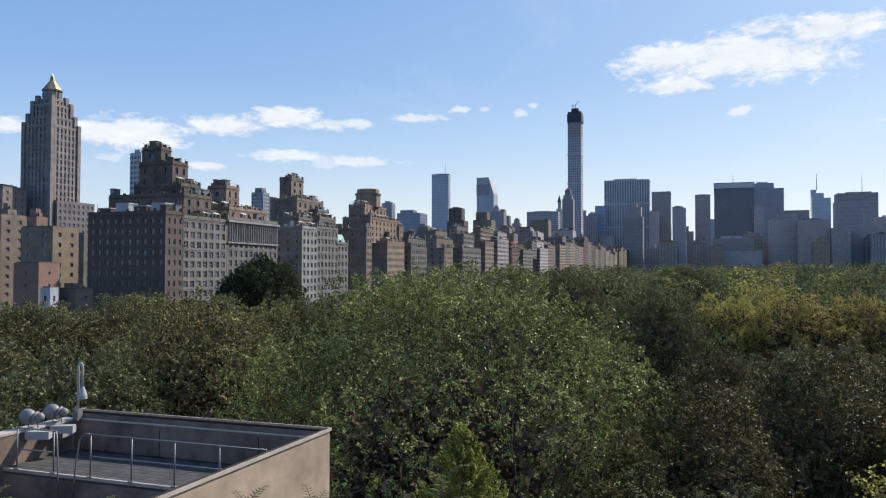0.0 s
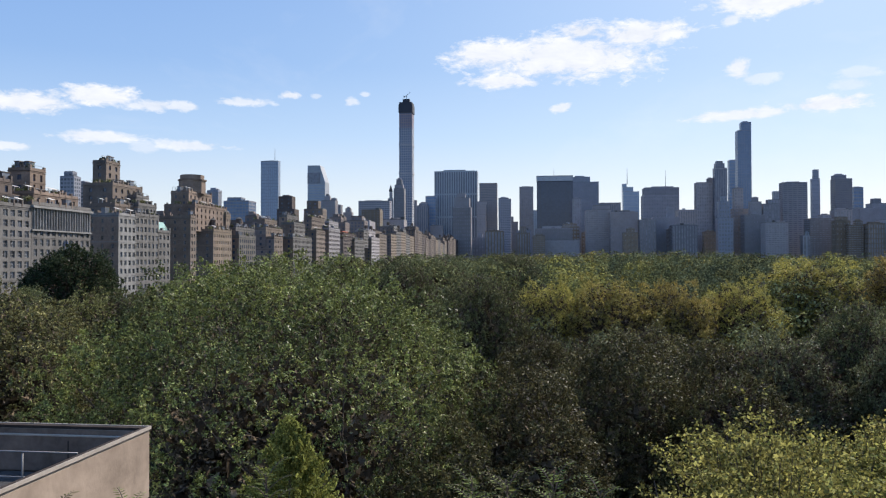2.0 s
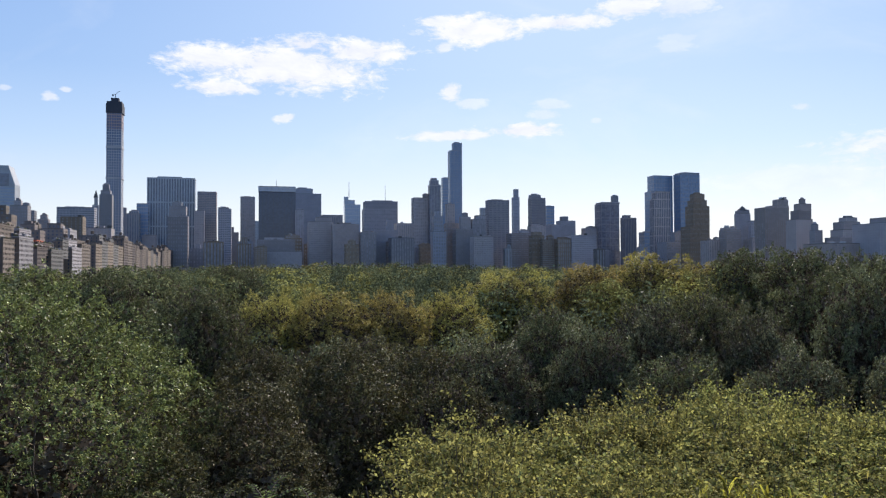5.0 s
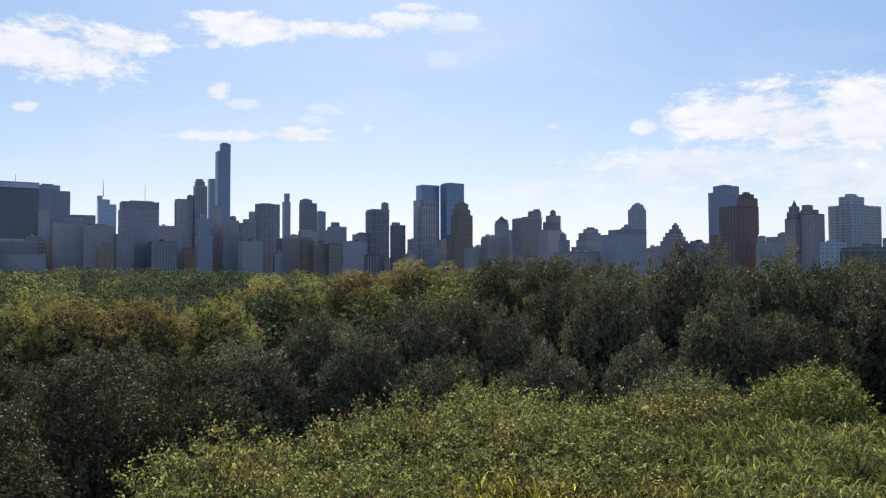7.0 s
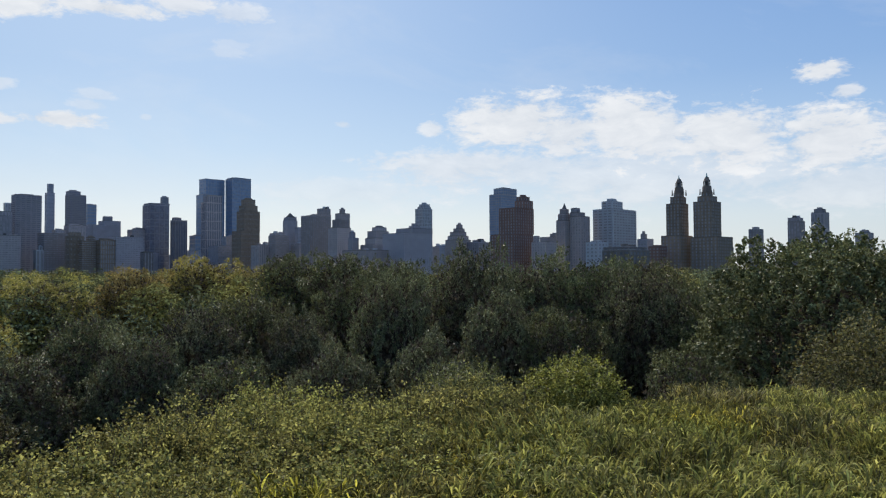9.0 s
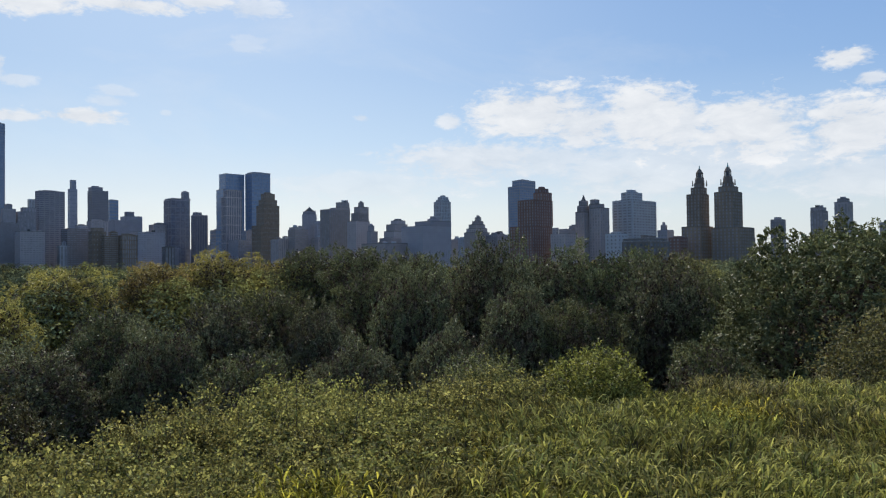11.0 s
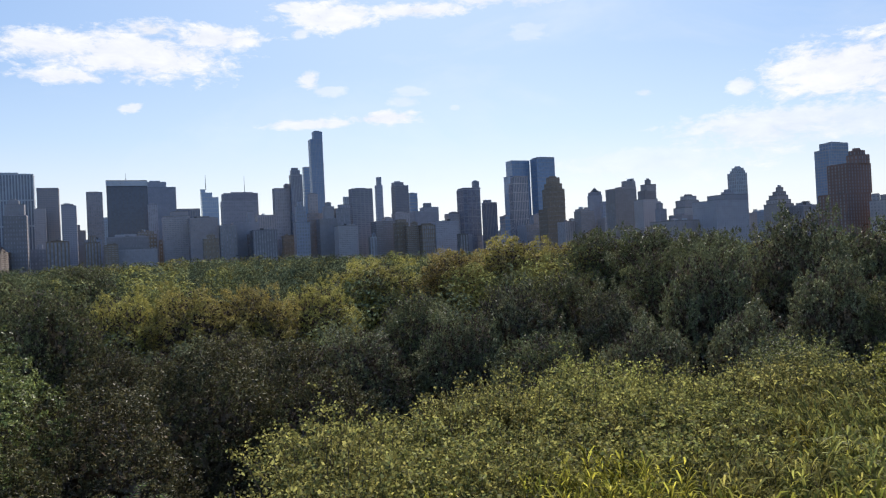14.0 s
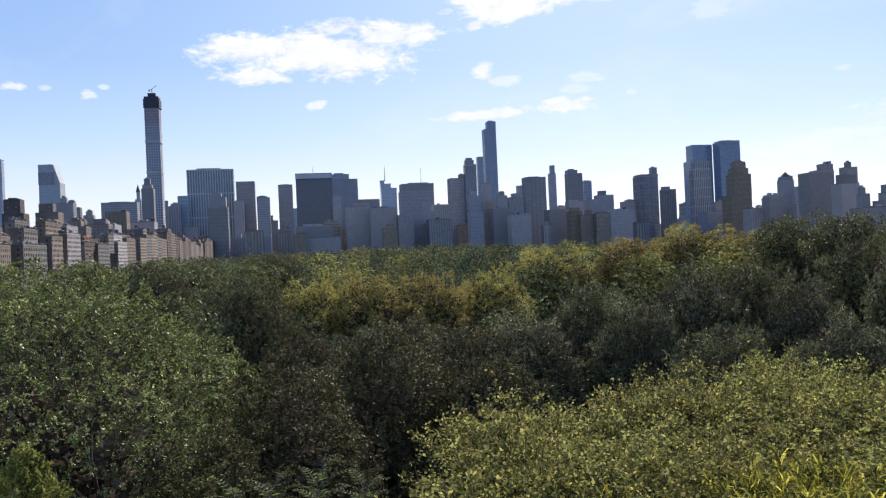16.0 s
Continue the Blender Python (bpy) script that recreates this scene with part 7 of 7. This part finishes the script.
    n = len(points)
    s.v = [(x, y, z0) for x, y in points] + [(x, y, z1) for x, y in points]
    s.f = [tuple(reversed(range(n))), tuple(range(n, 2 * n))] + [(i, (i + 1) % n, n + (i + 1) % n, n + i) for i in range(n)]
    return s


BED = [(1.3, 2.5), (2.1, 3.8), (3.1, 4.75), (4.4, 5.0), (5.6, 4.7), (6.7, 3.7), (7.4, 2.2), (8.5, 1.2), (9.6, -0.8), (10.2, -5.0), (4.0, -5.0), (1.6, -1.0)]
tagged(new("terrace", Shape().box(-12, 1.6, -16, 4.6, 0, FLOOR).mesh("terrace", TERRACE)), "pale stone museum roof terrace", "terrace", kind="structure")
tagged(new("planting_bed", outline_prism(BED, 0, SOIL).mesh("planting_bed", SOIL_MAT)), "dark soil of the raised roof planting bed", "planting bed", kind="structure")
tagged(new("lower_roof", Shape().box(-14, 1.6, 4.6, 12.0, 0, 17.4).mesh("lower_roof", DECK)), "grey lower museum roof", "roof", kind="structure")

# ---- the sunken roof enclosure beside the terrace ----
BOX = pose(-2.85, 19.8, 0, 0, 0, -19.5)      # x to the right along the far wall, y away
TOP, DECK_Z = 18.05, 17.0


TILE = Shape().box(0, 0.3, 0, 0.225, 0.0, 0.012).mesh("paving_tile", surface("roof_paver", (0.075, 0.072, 0.07), 0.9, grain=0.3, amount=0.2, stain=0.2, spread=0.2, specular=0.15))


def roof_enclosure():
    root = thing("roof_enclosure", BOX, "weathered beige concrete roof enclosure with metal coping", "roof enclosure", kind="structure")
    part("side_wall", Shape().box(-0.1, 0, -12, 0, 0, TOP - 0.05), CONCRETE_WALL, root, "stained beige concrete wall")
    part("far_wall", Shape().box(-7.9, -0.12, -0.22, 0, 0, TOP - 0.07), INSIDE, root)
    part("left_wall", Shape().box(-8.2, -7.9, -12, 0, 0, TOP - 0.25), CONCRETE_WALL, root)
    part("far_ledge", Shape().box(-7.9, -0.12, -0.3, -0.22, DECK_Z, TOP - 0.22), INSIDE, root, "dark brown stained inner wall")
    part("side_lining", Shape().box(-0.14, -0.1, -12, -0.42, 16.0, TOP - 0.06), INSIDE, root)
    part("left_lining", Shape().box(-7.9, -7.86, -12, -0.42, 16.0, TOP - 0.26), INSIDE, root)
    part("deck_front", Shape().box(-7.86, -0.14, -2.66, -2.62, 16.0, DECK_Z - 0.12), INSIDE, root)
    part("far_ledge_cap", Shape().box(-7.9, -0.12, -0.32, -0.2, TOP - 0.22, TOP - 0.19), COPING_EDGE, root, "pale ledge capping")
    part("side_coping", Shape().box(-0.12, 0.02, -12, 0.02, TOP - 0.05, TOP), COPING, root)
    # the outer edge strips of both copings paint their sunlit line
    part("side_coping_lit_edge", Shape().box(0.02, 0.035, -12, 0.035, TOP - 0.06, TOP + 0.02), COPING_EDGE, root)
    part("far_coping", Shape().box(-8.2, -0.12, -0.16, 0.02, TOP - 0.07, TOP - 0.004), COPING, root)
    part("far_coping_lit_edge", Shape().box(-8.2, 0.02, 0.02, 0.05, TOP - 0.07, TOP + 0.012), COPING_EDGE, root, "sunlit coping edge put in as a pale strip")
    part("left_coping", Shape().box(-8.26, -7.84, -12, -0.26, TOP - 0.25, TOP - 0.19), COPING_EDGE, root)
    part("deck", Shape().box(-7.9, -0.12, -2.62, -0.42, 16.0, DECK_Z), DECK, root, "grey roof deck")
    part("deck_edge", Shape().box(-7.9, -0.12, -2.66, -2.6, DECK_Z - 0.06, DECK_Z + 0.02), COPING_EDGE, root, "pale metal deck edge")
    part("sunken_floor", Shape().box(-7.9, -0.12, -12, -2.62, 15.0, 16.0), DECK, root)
    for i in range(2):
        x = -1.9 - 3.1 * i
        part("wall_joint", Shape().box(x, x + 0.03, -0.304, -0.3, DECK_Z, TOP - 0.32), COPING, root, "dark vertical wall joint")
    for k in range(9):
        for q in range(24):
            x, y = -7.84 + 0.62 * q * 0.51, -2.6 + 0.24 * k
            if x < -0.55:
                tile = new("paving_tile", TILE)
                tile.parent = root
                tile.matrix_basis = pose(x, y, DECK_Z)
    return root


def railing(x0, x1, posts, curl):
    """A galvanised guard rail on the deck edge, with a bowed stile at its open end."""
    root = thing("guard_rail", BOX @ pose(0, -2.62, DECK_Z), "galvanised steel tube guard rail on the roof deck", "railing", "roof rails")
    r = 0.02
    for k in range(posts):
        x = x0 + (x1 - x0) * k / max(1, posts - 1)
        part("post", Shape().tube([(x, 0, 0), (x, 0, 1.03)], r, 8), GALVANISED, root, smooth=True)
        part("base_plate", Shape().box(x - 0.07, x + 0.07, -0.05, 0.05, 0.0, 0.035), GALVANISED, root)
    part("top_rail", Shape().tube([(x0, 0, 1.05), (x1, 0, 1.05)], r, 8), GALVANISED, root, smooth=True)
    part("mid_rail", Shape().tube([(x0, 0, 0.52), (x1, 0, 0.52)], r, 8), GALVANISED, root, smooth=True)
    side = x0 if curl < 0 else x1
    part("stile", Shape().tube([(side, 0, 1.05), (side + 0.12 * curl, -0.05, 1.06), (side + 0.22 * curl, -0.12, 0.95), (side + 0.3 * curl, -0.16, 0.3),
                                (side + 0.36 * curl, -0.2, -0.6)], r, 8), GALVANISED, root, "bowed ladder stile", smooth=True)
    return root


def ball(s, c, r, rings=8, sides=14, squash=1.0):
    """A rounded body added to the shape s."""
    n = len(s.v)
    for i in range(rings + 1):
        a = math.pi * i / rings
        for k in range(sides):
            w = 2 * math.pi * k / sides
            s.v.append((c[0] + r * math.sin(a) * math.cos(w), c[1] + r * math.sin(a) * math.sin(w) * squash, c[2] + r * math.cos(a)))
    for i in range(rings):
        for k in range(sides):
            q = (k + 1) % sides
            s.f.append((n + i * sides + k, n + i * sides + q, n + (i + 1) * sides + q, n + (i + 1) * sides + k))
    return s


def floodlight(x, y, turn):
    root = thing("floodlight", BOX @ pose(x, y, TOP - 0.19, 0, 0, turn) @ Matrix.Diagonal((0.7, 0.7, 0.7, 1)), "grey round floodlight on a bracket over the parapet", "floodlight", "roof floodlights")
    part("housing", ball(Shape(), (-0.22, 0, 0.42), 0.3, squash=0.85), LAMP_GREY, root, smooth=True)
    part("rim", Shape().tube([(0.02, 0, 0.36), (0.08, 0, 0.34)], 0.27, 16), LAMP_GREY, root, smooth=True)
    part("lamp_end", ball(Shape(), (0.24, -0.05, 0.4), 0.17), LAMP_GREY, root, "small rounded lamp end", smooth=True)
    part("yoke", Shape().tube([(-0.1, -0.3, 0.4), (-0.05, -0.34, 0.1), (0.0, -0.1, 0.02), (0.0, 0.1, 0.02), (-0.05, 0.34, 0.1), (-0.1, 0.3, 0.4)], 0.025, 6), GALVANISED, root)
    part("arm", Shape().tube([(0.12, -0.08, 0.28), (0.2, -0.1, 0.0)], 0.03, 6), GALVANISED, root)
    part("ballast_box", Shape().box(-0.1, 0.75, -0.52, -0.16, -0.35, -0.06), WHITE_PAINT, root, "pale ballast box")
    return root


def hook_pole(x, y):
    root = thing("hook_pole", BOX @ pose(x, y, TOP - 0.25), "white hooked steel pole with a hanging lamp", "pole lamp")
    bend = [(0, 0, 0), (0, 0, 1.5)] + [(0.075 - 0.075 * math.cos(a), 0, 1.5 + 0.12 * math.sin(a)) for a in (0.5, 1.1, 1.6, 2.1, 2.7)] + [(0.15, 0, 1.45), (0.15, 0, 0.95)]
    part("pole", Shape().tube(bend, 0.034, 10), WHITE_PAINT, root, smooth=True)
    part("lamp_shade", Shape().frustum(0.16, 0, 0.62, 0.72, 0.125, 0.125, 14).frustum(0.16, 0, 0.72, 0.95, 0.125, 0.05, 14), WHITE_PAINT, root, "white hanging lamp body", smooth=False)
    part("strut", Shape().box(-0.09, 0.09, -0.09, 0.09, 0, 0.3), GALVANISED, root)
    part("foot_box", Shape().box(-0.55, 0.1, -0.62, -0.26, -0.35, -0.05), WHITE_PAINT, root, "pale ballast box")
    return root


roof_enclosure()
railing(-5.1, -0.18, 5, -1)
railing(-7.44, -6.25, 2, 1)
floodlight(-7.85, -0.95, 25)
floodlight(-7.85, -1.75, 25)
hook_pole(-7.75, -0.35)

# ---- planting on the terrace ----
PRIVET = foliage("privet_leaves", (0.175, 0.17, 0.055), (0.43, 0.4, 0.112), 0.45, 0.6, 0.9, gloss=0.04)
BLADE = foliage("blade_leaves", (0.128, 0.13, 0.034), (0.41, 0.375, 0.095), 0.5, 0.6, 2.2, gloss=0.03)
BLADE_GOLD = foliage("yellow_green_blade_leaves", (0.21, 0.21, 0.035), (0.6, 0.52, 0.075), 0.52, 0.6, 2.2, gloss=0.03)
# straw tips and pale glints together, as one lighter leaf colour
BLADE_PALE = foliage("straw_and_glint_blade_leaves", (0.16, 0.158, 0.04), (0.5, 0.44, 0.13), 0.46, 0.55, 2.6, gloss=0.06)
BUSH = foliage("bush_leaves", (0.18, 0.195, 0.045), (0.34, 0.34, 0.075), 0.45, 0.6, 1.0)
GREYBUSH = foliage("grey_green_bush_leaves", (0.12, 0.14, 0.048), (0.2, 0.21, 0.075), 0.4, 0.6, 1.0)
JUNIPER = foliage("bronze_juniper_sprays", (0.1, 0.095, 0.035), (0.17, 0.14, 0.05), 0.35, 0.7, 1.0)
CYPRESS = foliage("feathery_cypress_sprays", (0.17, 0.178, 0.05), (0.36, 0.35, 0.1), 0.42, 0.7, 1.4, gloss=0.05)
SHOOT = foliage("sumac_leaflets", (0.1, 0.125, 0.04), (0.2, 0.23, 0.07), 0.4, 0.6, 1.0, gloss=0.05)
TWIG = surface("brown_twig", (0.07, 0.052, 0.04), 0.85, grain=0.1)


def twig_shrub(seed, height, radius, stems, per, leaf, mat, label, name="shrub"):
    """Upright twigs fanning from the ground, with small leaves on short side shoots, most towards the tips."""
    rng = np.random.default_rng(seed)
    root = thing(name, pose(0, 0, 0), label, "shrub", "terrace shrubs")
    s = Shape()
    at, aim, size = [], [], []
    for i in range(stems):
        a, lean = rng.uniform(0, 2 * math.pi), radius * math.sqrt(rng.uniform(0.02, 1))
        h = height * (1.04 - 0.3 * (lean / radius) ** 2) * rng.uniform(0.7, 1.08) * (rng.uniform(1.1, 1.25) if rng.uniform() < 0.07 else 1.0)
        tip = np.array([lean * math.cos(a), lean * math.sin(a), h])
        foot = tip * np.array([0.45, 0.45, 0]) + np.array([0, 0, -0.05])
        mid = (foot + tip) / 2 + rng.normal(size=3) * 0.05
        s.tube([tuple(foot), tuple(mid), tuple(tip)], [0.006, 0.004, 0.002], 4)
        shoots = 9
        for q in range(shoots):
            f = rng.uniform(0.2, 1.0) ** 0.7 if q else 1.0
            start = foot + (tip - foot) * f
            w = rng.uniform(0, 2 * math.pi)
            way = np.array([math.cos(w), math.sin(w), rng.uniform(0.1, 1.1)]) * rng.uniform(0.06, 0.14)
            n = per // shoots
            g = rng.uniform(0, 1, size=(n, 1))
            at.append(start + way * g + rng.normal(size=(n, 3)) * 0.016)
            aim.append(rng.normal(size=(n, 3)) + np.array([0, 0, 0.5]))
            size.append(leaf * rng.uniform(0.6, 1.3, size=n))
    at, aim, size = np.vstack(at), np.vstack(aim), np.concatenate(size)
    part("branchwork", s, TWIG, root)
    part("foliage", leaf_mesh("leaves", at, aim, size, size * 0.6, mat), mat, root)
    return root


def blade_clump(seed, height, radius, count, length, mat, label):
    """Arching strap leaves that fan out of tufts on short canes."""
    rng = np.random.default_rng(seed)
    root = thing("bamboo_clump", pose(0, 0, 0), label, "plant", "terrace bamboo")
    leaves, canes = Shape(), Shape()
    fan = 12
    tufts = max(6, count // fan)
    lean = rng.uniform(0, 2 * math.pi)
    for i in range(tufts):
        a, q = rng.uniform(0, 2 * math.pi), radius * math.sqrt(rng.uniform(0, 1))
        top = np.array([q * math.cos(a), q * math.sin(a), height * rng.uniform(0.66, 0.96)])
        canes.tube([(top[0] * 0.85, top[1] * 0.85, -0.05), tuple(top)], [0.003, 0.002], 3)
        heading = lean + rng.normal() * 1.1
        for j in range(fan):
            w = heading + rng.normal() * 1.0
            long = length * rng.uniform(0.6, 1.35)
            rise = rng.uniform(0.6, 2.6)
            out = np.array([math.cos(w), math.sin(w), 0])
            up = np.array([0, 0, 1.0])
            side = np.array([-math.sin(w), math.cos(w), rng.normal() * 0.35]) * long * rng.uniform(0.034, 0.05)
            base = top - up * rng.uniform(0, 0.12)
            way = out + up * rise
            way /= np.linalg.norm(way)
            m1 = base + way * long * 0.35
            m2 = base + way * long * 0.7 + (out * 0.5 - up * 0.3) * long * 0.14
            tip = base + way * long * 0.95 + (out * 0.8 - up * 0.7) * long * 0.34
            n = len(leaves.v)
            leaves.v += [tuple(base), tuple(m1 - side), tuple(m1 + side), tuple(m2 - side * 0.8), tuple(m2 + side * 0.8), tuple(tip)]
            leaves.f += [(n, n + 1, n + 2), (n + 1, n + 3, n + 4, n + 2), (n + 3, n + 5, n + 4)]
    part("cane_work", canes, TWIG, root, kind="stuff")
    part("foliage", leaves, mat, root)
    return root


def pinnate_shoot(seed, height, fronds, mat, label):
    """Young shoots whose fronds carry leaflets in pairs, as on a sumac."""
    rng = np.random.default_rng(seed)
    root = thing("sumac_shoot", pose(0, 0, 0), label, "plant", "terrace edge shoots")
    stems, leaves = Shape(), Shape()
    up = np.array([0, 0, 1.0])
    stems.tube([(0, 0, -0.05), (0.01, 0, height * 0.5), (0, 0.01, height * 0.85)], [0.008, 0.006, 0.003], 6)
    for i in range(fronds):
        w = 2.4 * i + rng.uniform(-0.3, 0.3)
        out = np.array([math.cos(w), math.sin(w), 0])
        base = up * height * (0.4 + 0.45 * i / fronds)
        long = height * rng.uniform(0.3, 0.42)
        curve = [base + (out * 0.55 * q + up * (0.9 * q - 0.45 * q * q)) * long for q in np.linspace(0, 1, 9)]
        stems.tube([tuple(c) for c in curve], [0.004 - 0.0003 * j for j in range(9)], 4)
        for j in range(1, 9):
            ahead = curve[j] - curve[j - 1]
            ahead = ahead / np.linalg.norm(ahead)
            side = np.cross(ahead, up)
            side /= np.linalg.norm(side)
            span = 0.055 * (1.1 - 0.07 * j) * rng.uniform(0.8, 1.2)
            for sign in (-1, 1):
                way = side * sign + ahead * 0.55 - up * 0.15
                way /= np.linalg.norm(way)
                flat = ahead * span * 0.13
                n = len(leaves.v)
                p = curve[j]
                leaves.v += [tuple(p), tuple(p + way * span * 0.45 - flat), tuple(p + way * span), tuple(p + way * span * 0.45 + flat)]
                leaves.f += [(n, n + 1, n + 2, n + 3)]
    part("branchwork", stems, TWIG, root, kind="stuff")
    part("foliage", leaves, mat, root, kind="stuff")
    return root


def round_bush(seed, radius, height, leaves, leaf, mat, label, name="bush"):
    rng = np.random.default_rng(seed)
    root = thing(name, pose(0, 0, 0), label, "shrub", "terrace shrubs")
    at, aim, mid = spray_crown(rng, radius, height * 0.62, leaves // 34, 34, radius * 0.34, low=-0.3, lobes=26, ragged=0.4, bulge=0.34)
    at[:, 2] += height - np.percentile(at[:, 2], 99)
    at[:, 2] = np.maximum(at[:, 2], 0.02)
    length = leaf * rng.uniform(0.6, 1.3, size=len(at))
    s = Shape()
    for i in range(12):
        m = mid[i % len(mid)]
        s.tube([(0, 0, -0.1), (m[0] * 0.5, m[1] * 0.5, height * 0.3), (m[0], m[1], m[2] + height * 0.5)], [0.02, 0.012, 0.004], 5)
    part("branchwork", s, TWIG, root)
    part("foliage", leaf_mesh("leaves", at, aim, length, length * 0.5, mat), mat, root)
    return root


def cypress(seed, height, radius, leaves, mat, label):
    """A narrow cone of drooping feathery sprays."""
    rng = np.random.default_rng(seed)
    root = thing("cypress", pose(0, 0, 0), label, "conifer")
    part("trunk", Shape().tube([(0, 0, -0.05), (0, 0, height * 0.93)], [0.06, 0.01], 6), BARK, root)
    sprays = 300
    f = rng.uniform(0, 1, size=sprays) ** 0.75
    a = rng.uniform(0, 2 * math.pi, size=sprays)
    rad = np.minimum(radius, 0.04 + 0.62 * ((1 - f) * height) ** 0.84) * rng.uniform(0.8, 1.06, size=sprays)
    tip = np.stack([rad * np.cos(a), rad * np.sin(a), f * height * 0.97 + 0.14], axis=1)
    pick = rng.integers(0, sprays, size=leaves)
    along = rng.uniform(0.45, 1.03, size=leaves)
    base = np.stack([np.zeros(sprays), np.zeros(sprays), tip[:, 2] - 0.5], axis=1)
    thin = (0.05 * (1.2 - along))[:, None]
    at = base[pick] + (tip - base)[pick] * along[:, None] + rng.normal(size=(leaves, 3)) * thin * np.array([1, 1, 1.3])
    aim = np.cross((tip - base)[pick], rng.normal(size=(leaves, 3))) + rng.normal(size=(leaves, 3)) * 0.2
    size = 0.022 * rng.uniform(0.6, 1.4, size=leaves)
    part("sprays", leaf_mesh("sprays", at, aim, size, size * 0.36, mat), mat, root)
    return root


def spot(yaw, dist, z, turn=0.0, size=1.0, tall=1.0):
    p = bearing(yaw) * dist
    return pose(p.x, p.y, z, 0, 0, turn) @ Matrix.Diagonal((size, size, tall, 1))


def rim(yaw):
    """How far out the planting reaches in a direction."""
    table = [(-22, 3.0), (-27, 3.9), (-30.8, 4.85), (-34.3, 6.2), (-40, 7.1), (-48.7, 7.7), (-60, 8.0), (-72, 7.9), (-78, 8.6), (-93, 9.8), (-100, 10.2)]
    for (a, p), (b, q) in zip(table, table[1:]):
        if b <= yaw <= a:
            return p + (q - p) * (a - yaw) / (a - b)
    return table[0][1] if yaw > -22 else table[-1][1]


def blade_reach(yaw):
    """How far out the bamboo reaches before the twiggy shrubs begin."""
    return 3.7 if yaw > -40 else 3.7 + (-40 - yaw) * 0.05 if yaw > -58 else min(rim(yaw), 4.4 + (-58 - yaw) * 0.25)


def left_edge(d):
    """The direction in which the planting ends on its open side, at a distance."""
    return -25 - (d - 3.5) * 3.6 if d < 6.2 else -34.5 - (d - 6.2) * 6


def planting():
    rng = random.Random(11)
    privets = [twig_shrub(20 + i, 0.75, 0.58, 84, 145, 0.0132, PRIVET, "yellow-green twiggy privet shrub in the roof bed") for i in range(3)]
    green = [blade_clump(40 + i, 0.56, 0.44, 3200, 0.1, BLADE, "deep green bamboo with arching strap leaves in the roof bed") for i in range(2)]
    gold = [blade_clump(44 + i, 0.56, 0.44, 3200, 0.1, BLADE_GOLD, "yellow-green bamboo with arching strap leaves in the roof bed") for i in range(2)]
    pale = [blade_clump(48 + i, 0.56, 0.44, 3200, 0.098, BLADE_PALE, "straw-tipped bamboo with pale glints in its strap leaf colour in the roof bed") for i in range(2)]
    used = {ob: False for ob in privets + green + gold + pale}

    def put(stock, m):
        ob = rng.choice(stock)
        if used[ob]:
            copy_thing(ob, m)
        else:
            used[ob] = True
            STARTS.append((ob, m))

    yaw = -26.0
    while yaw > -100:
        edge, inner = rim(yaw) - 0.45, blade_reach(yaw)
        d = edge
        while d > 2.5:
            turn = rng.uniform(0, 360)
            if yaw + math.degrees(math.atan(0.36 / d)) > left_edge(d):
                d -= 0.62
                continue
            if d > inner:
                put(privets, spot(yaw + rng.uniform(-2, 2), d + rng.uniform(-0.15, 0.15), SOIL, turn, rng.uniform(0.9, 1.15), rng.uniform(0.8, 1.16) * (1.07 if yaw > -39 else 0.9 if yaw > -60 else 0.87 if yaw > -75 else 1.0)))
            elif d > 2.9:
                near = d < 3.8 and yaw > -72
                stock = gold if near and rng.random() < 0.7 else pale if yaw < -70 and rng.random() < 0.55 else gold if rng.random() < 0.2 else green
                put(stock, spot(yaw + rng.uniform(-2, 2), d + rng.uniform(-0.1, 0.1), SOIL, turn, rng.uniform(0.95, 1.2), rng.uniform(0.95, 1.25)))
            d -= 0.62
        yaw -= 4.8


STARTS = []
EDGE = []
planting()
for ob, m in STARTS:
    ob.matrix_basis = m
b = round_bush(61, 0.62, 0.97, 15000, 0.016, BUSH, "rounded yellow-green leafy bush in the roof bed")
b.matrix_basis = spot(-74.6, 8.2, SOIL)
b = round_bush(62, 0.68, 0.9, 16000, 0.012, GREYBUSH, "rounded grey-green bush behind privet shrubs")
b.matrix_basis = spot(-66.5, 8.3, SOIL)
b = round_bush(63, 1.6, 2.2, 20000, 0.025, JUNIPER, "spreading bronze-green juniper at the roof edge", "juniper")
b.matrix_basis = spot(-95, 12.5, SOIL - 0.9)
for i, (yaw, dist, tall) in enumerate(((30, 4.4, 0.62), (28, 4.3, 0.6), (23.6, 4.4, 0.55), (13.6, 4.4, 0.5), (9.2, 4.3, 0.5), (0.1, 4.2, 0.68), (-14.5, 4.4, 0.5), (-17, 4.3, 0.56), (-20.2, 4.3, 0.58), (-23.4, 4.2, 0.54))):
    shoot = pinnate_shoot(70 + i, 0.9, 13, SHOOT, "bright green sumac shoot with paired leaflets at the terrace edge") if i < 2 else copy_thing(EDGE[i % 2], pose(0, 0, 0))
    shoot.matrix_basis = spot(yaw, dist, FLOOR + 0.02, i * 67.0, 0.85, tall)
    EDGE.append(shoot)
c = cypress(64, 2.95, 0.64, 60000, CYPRESS, "feathery bright green young cypress on the lower roof")
c.matrix_basis = spot(-1.4, 9.0, 17.4, 0, 0.9, 0.955)
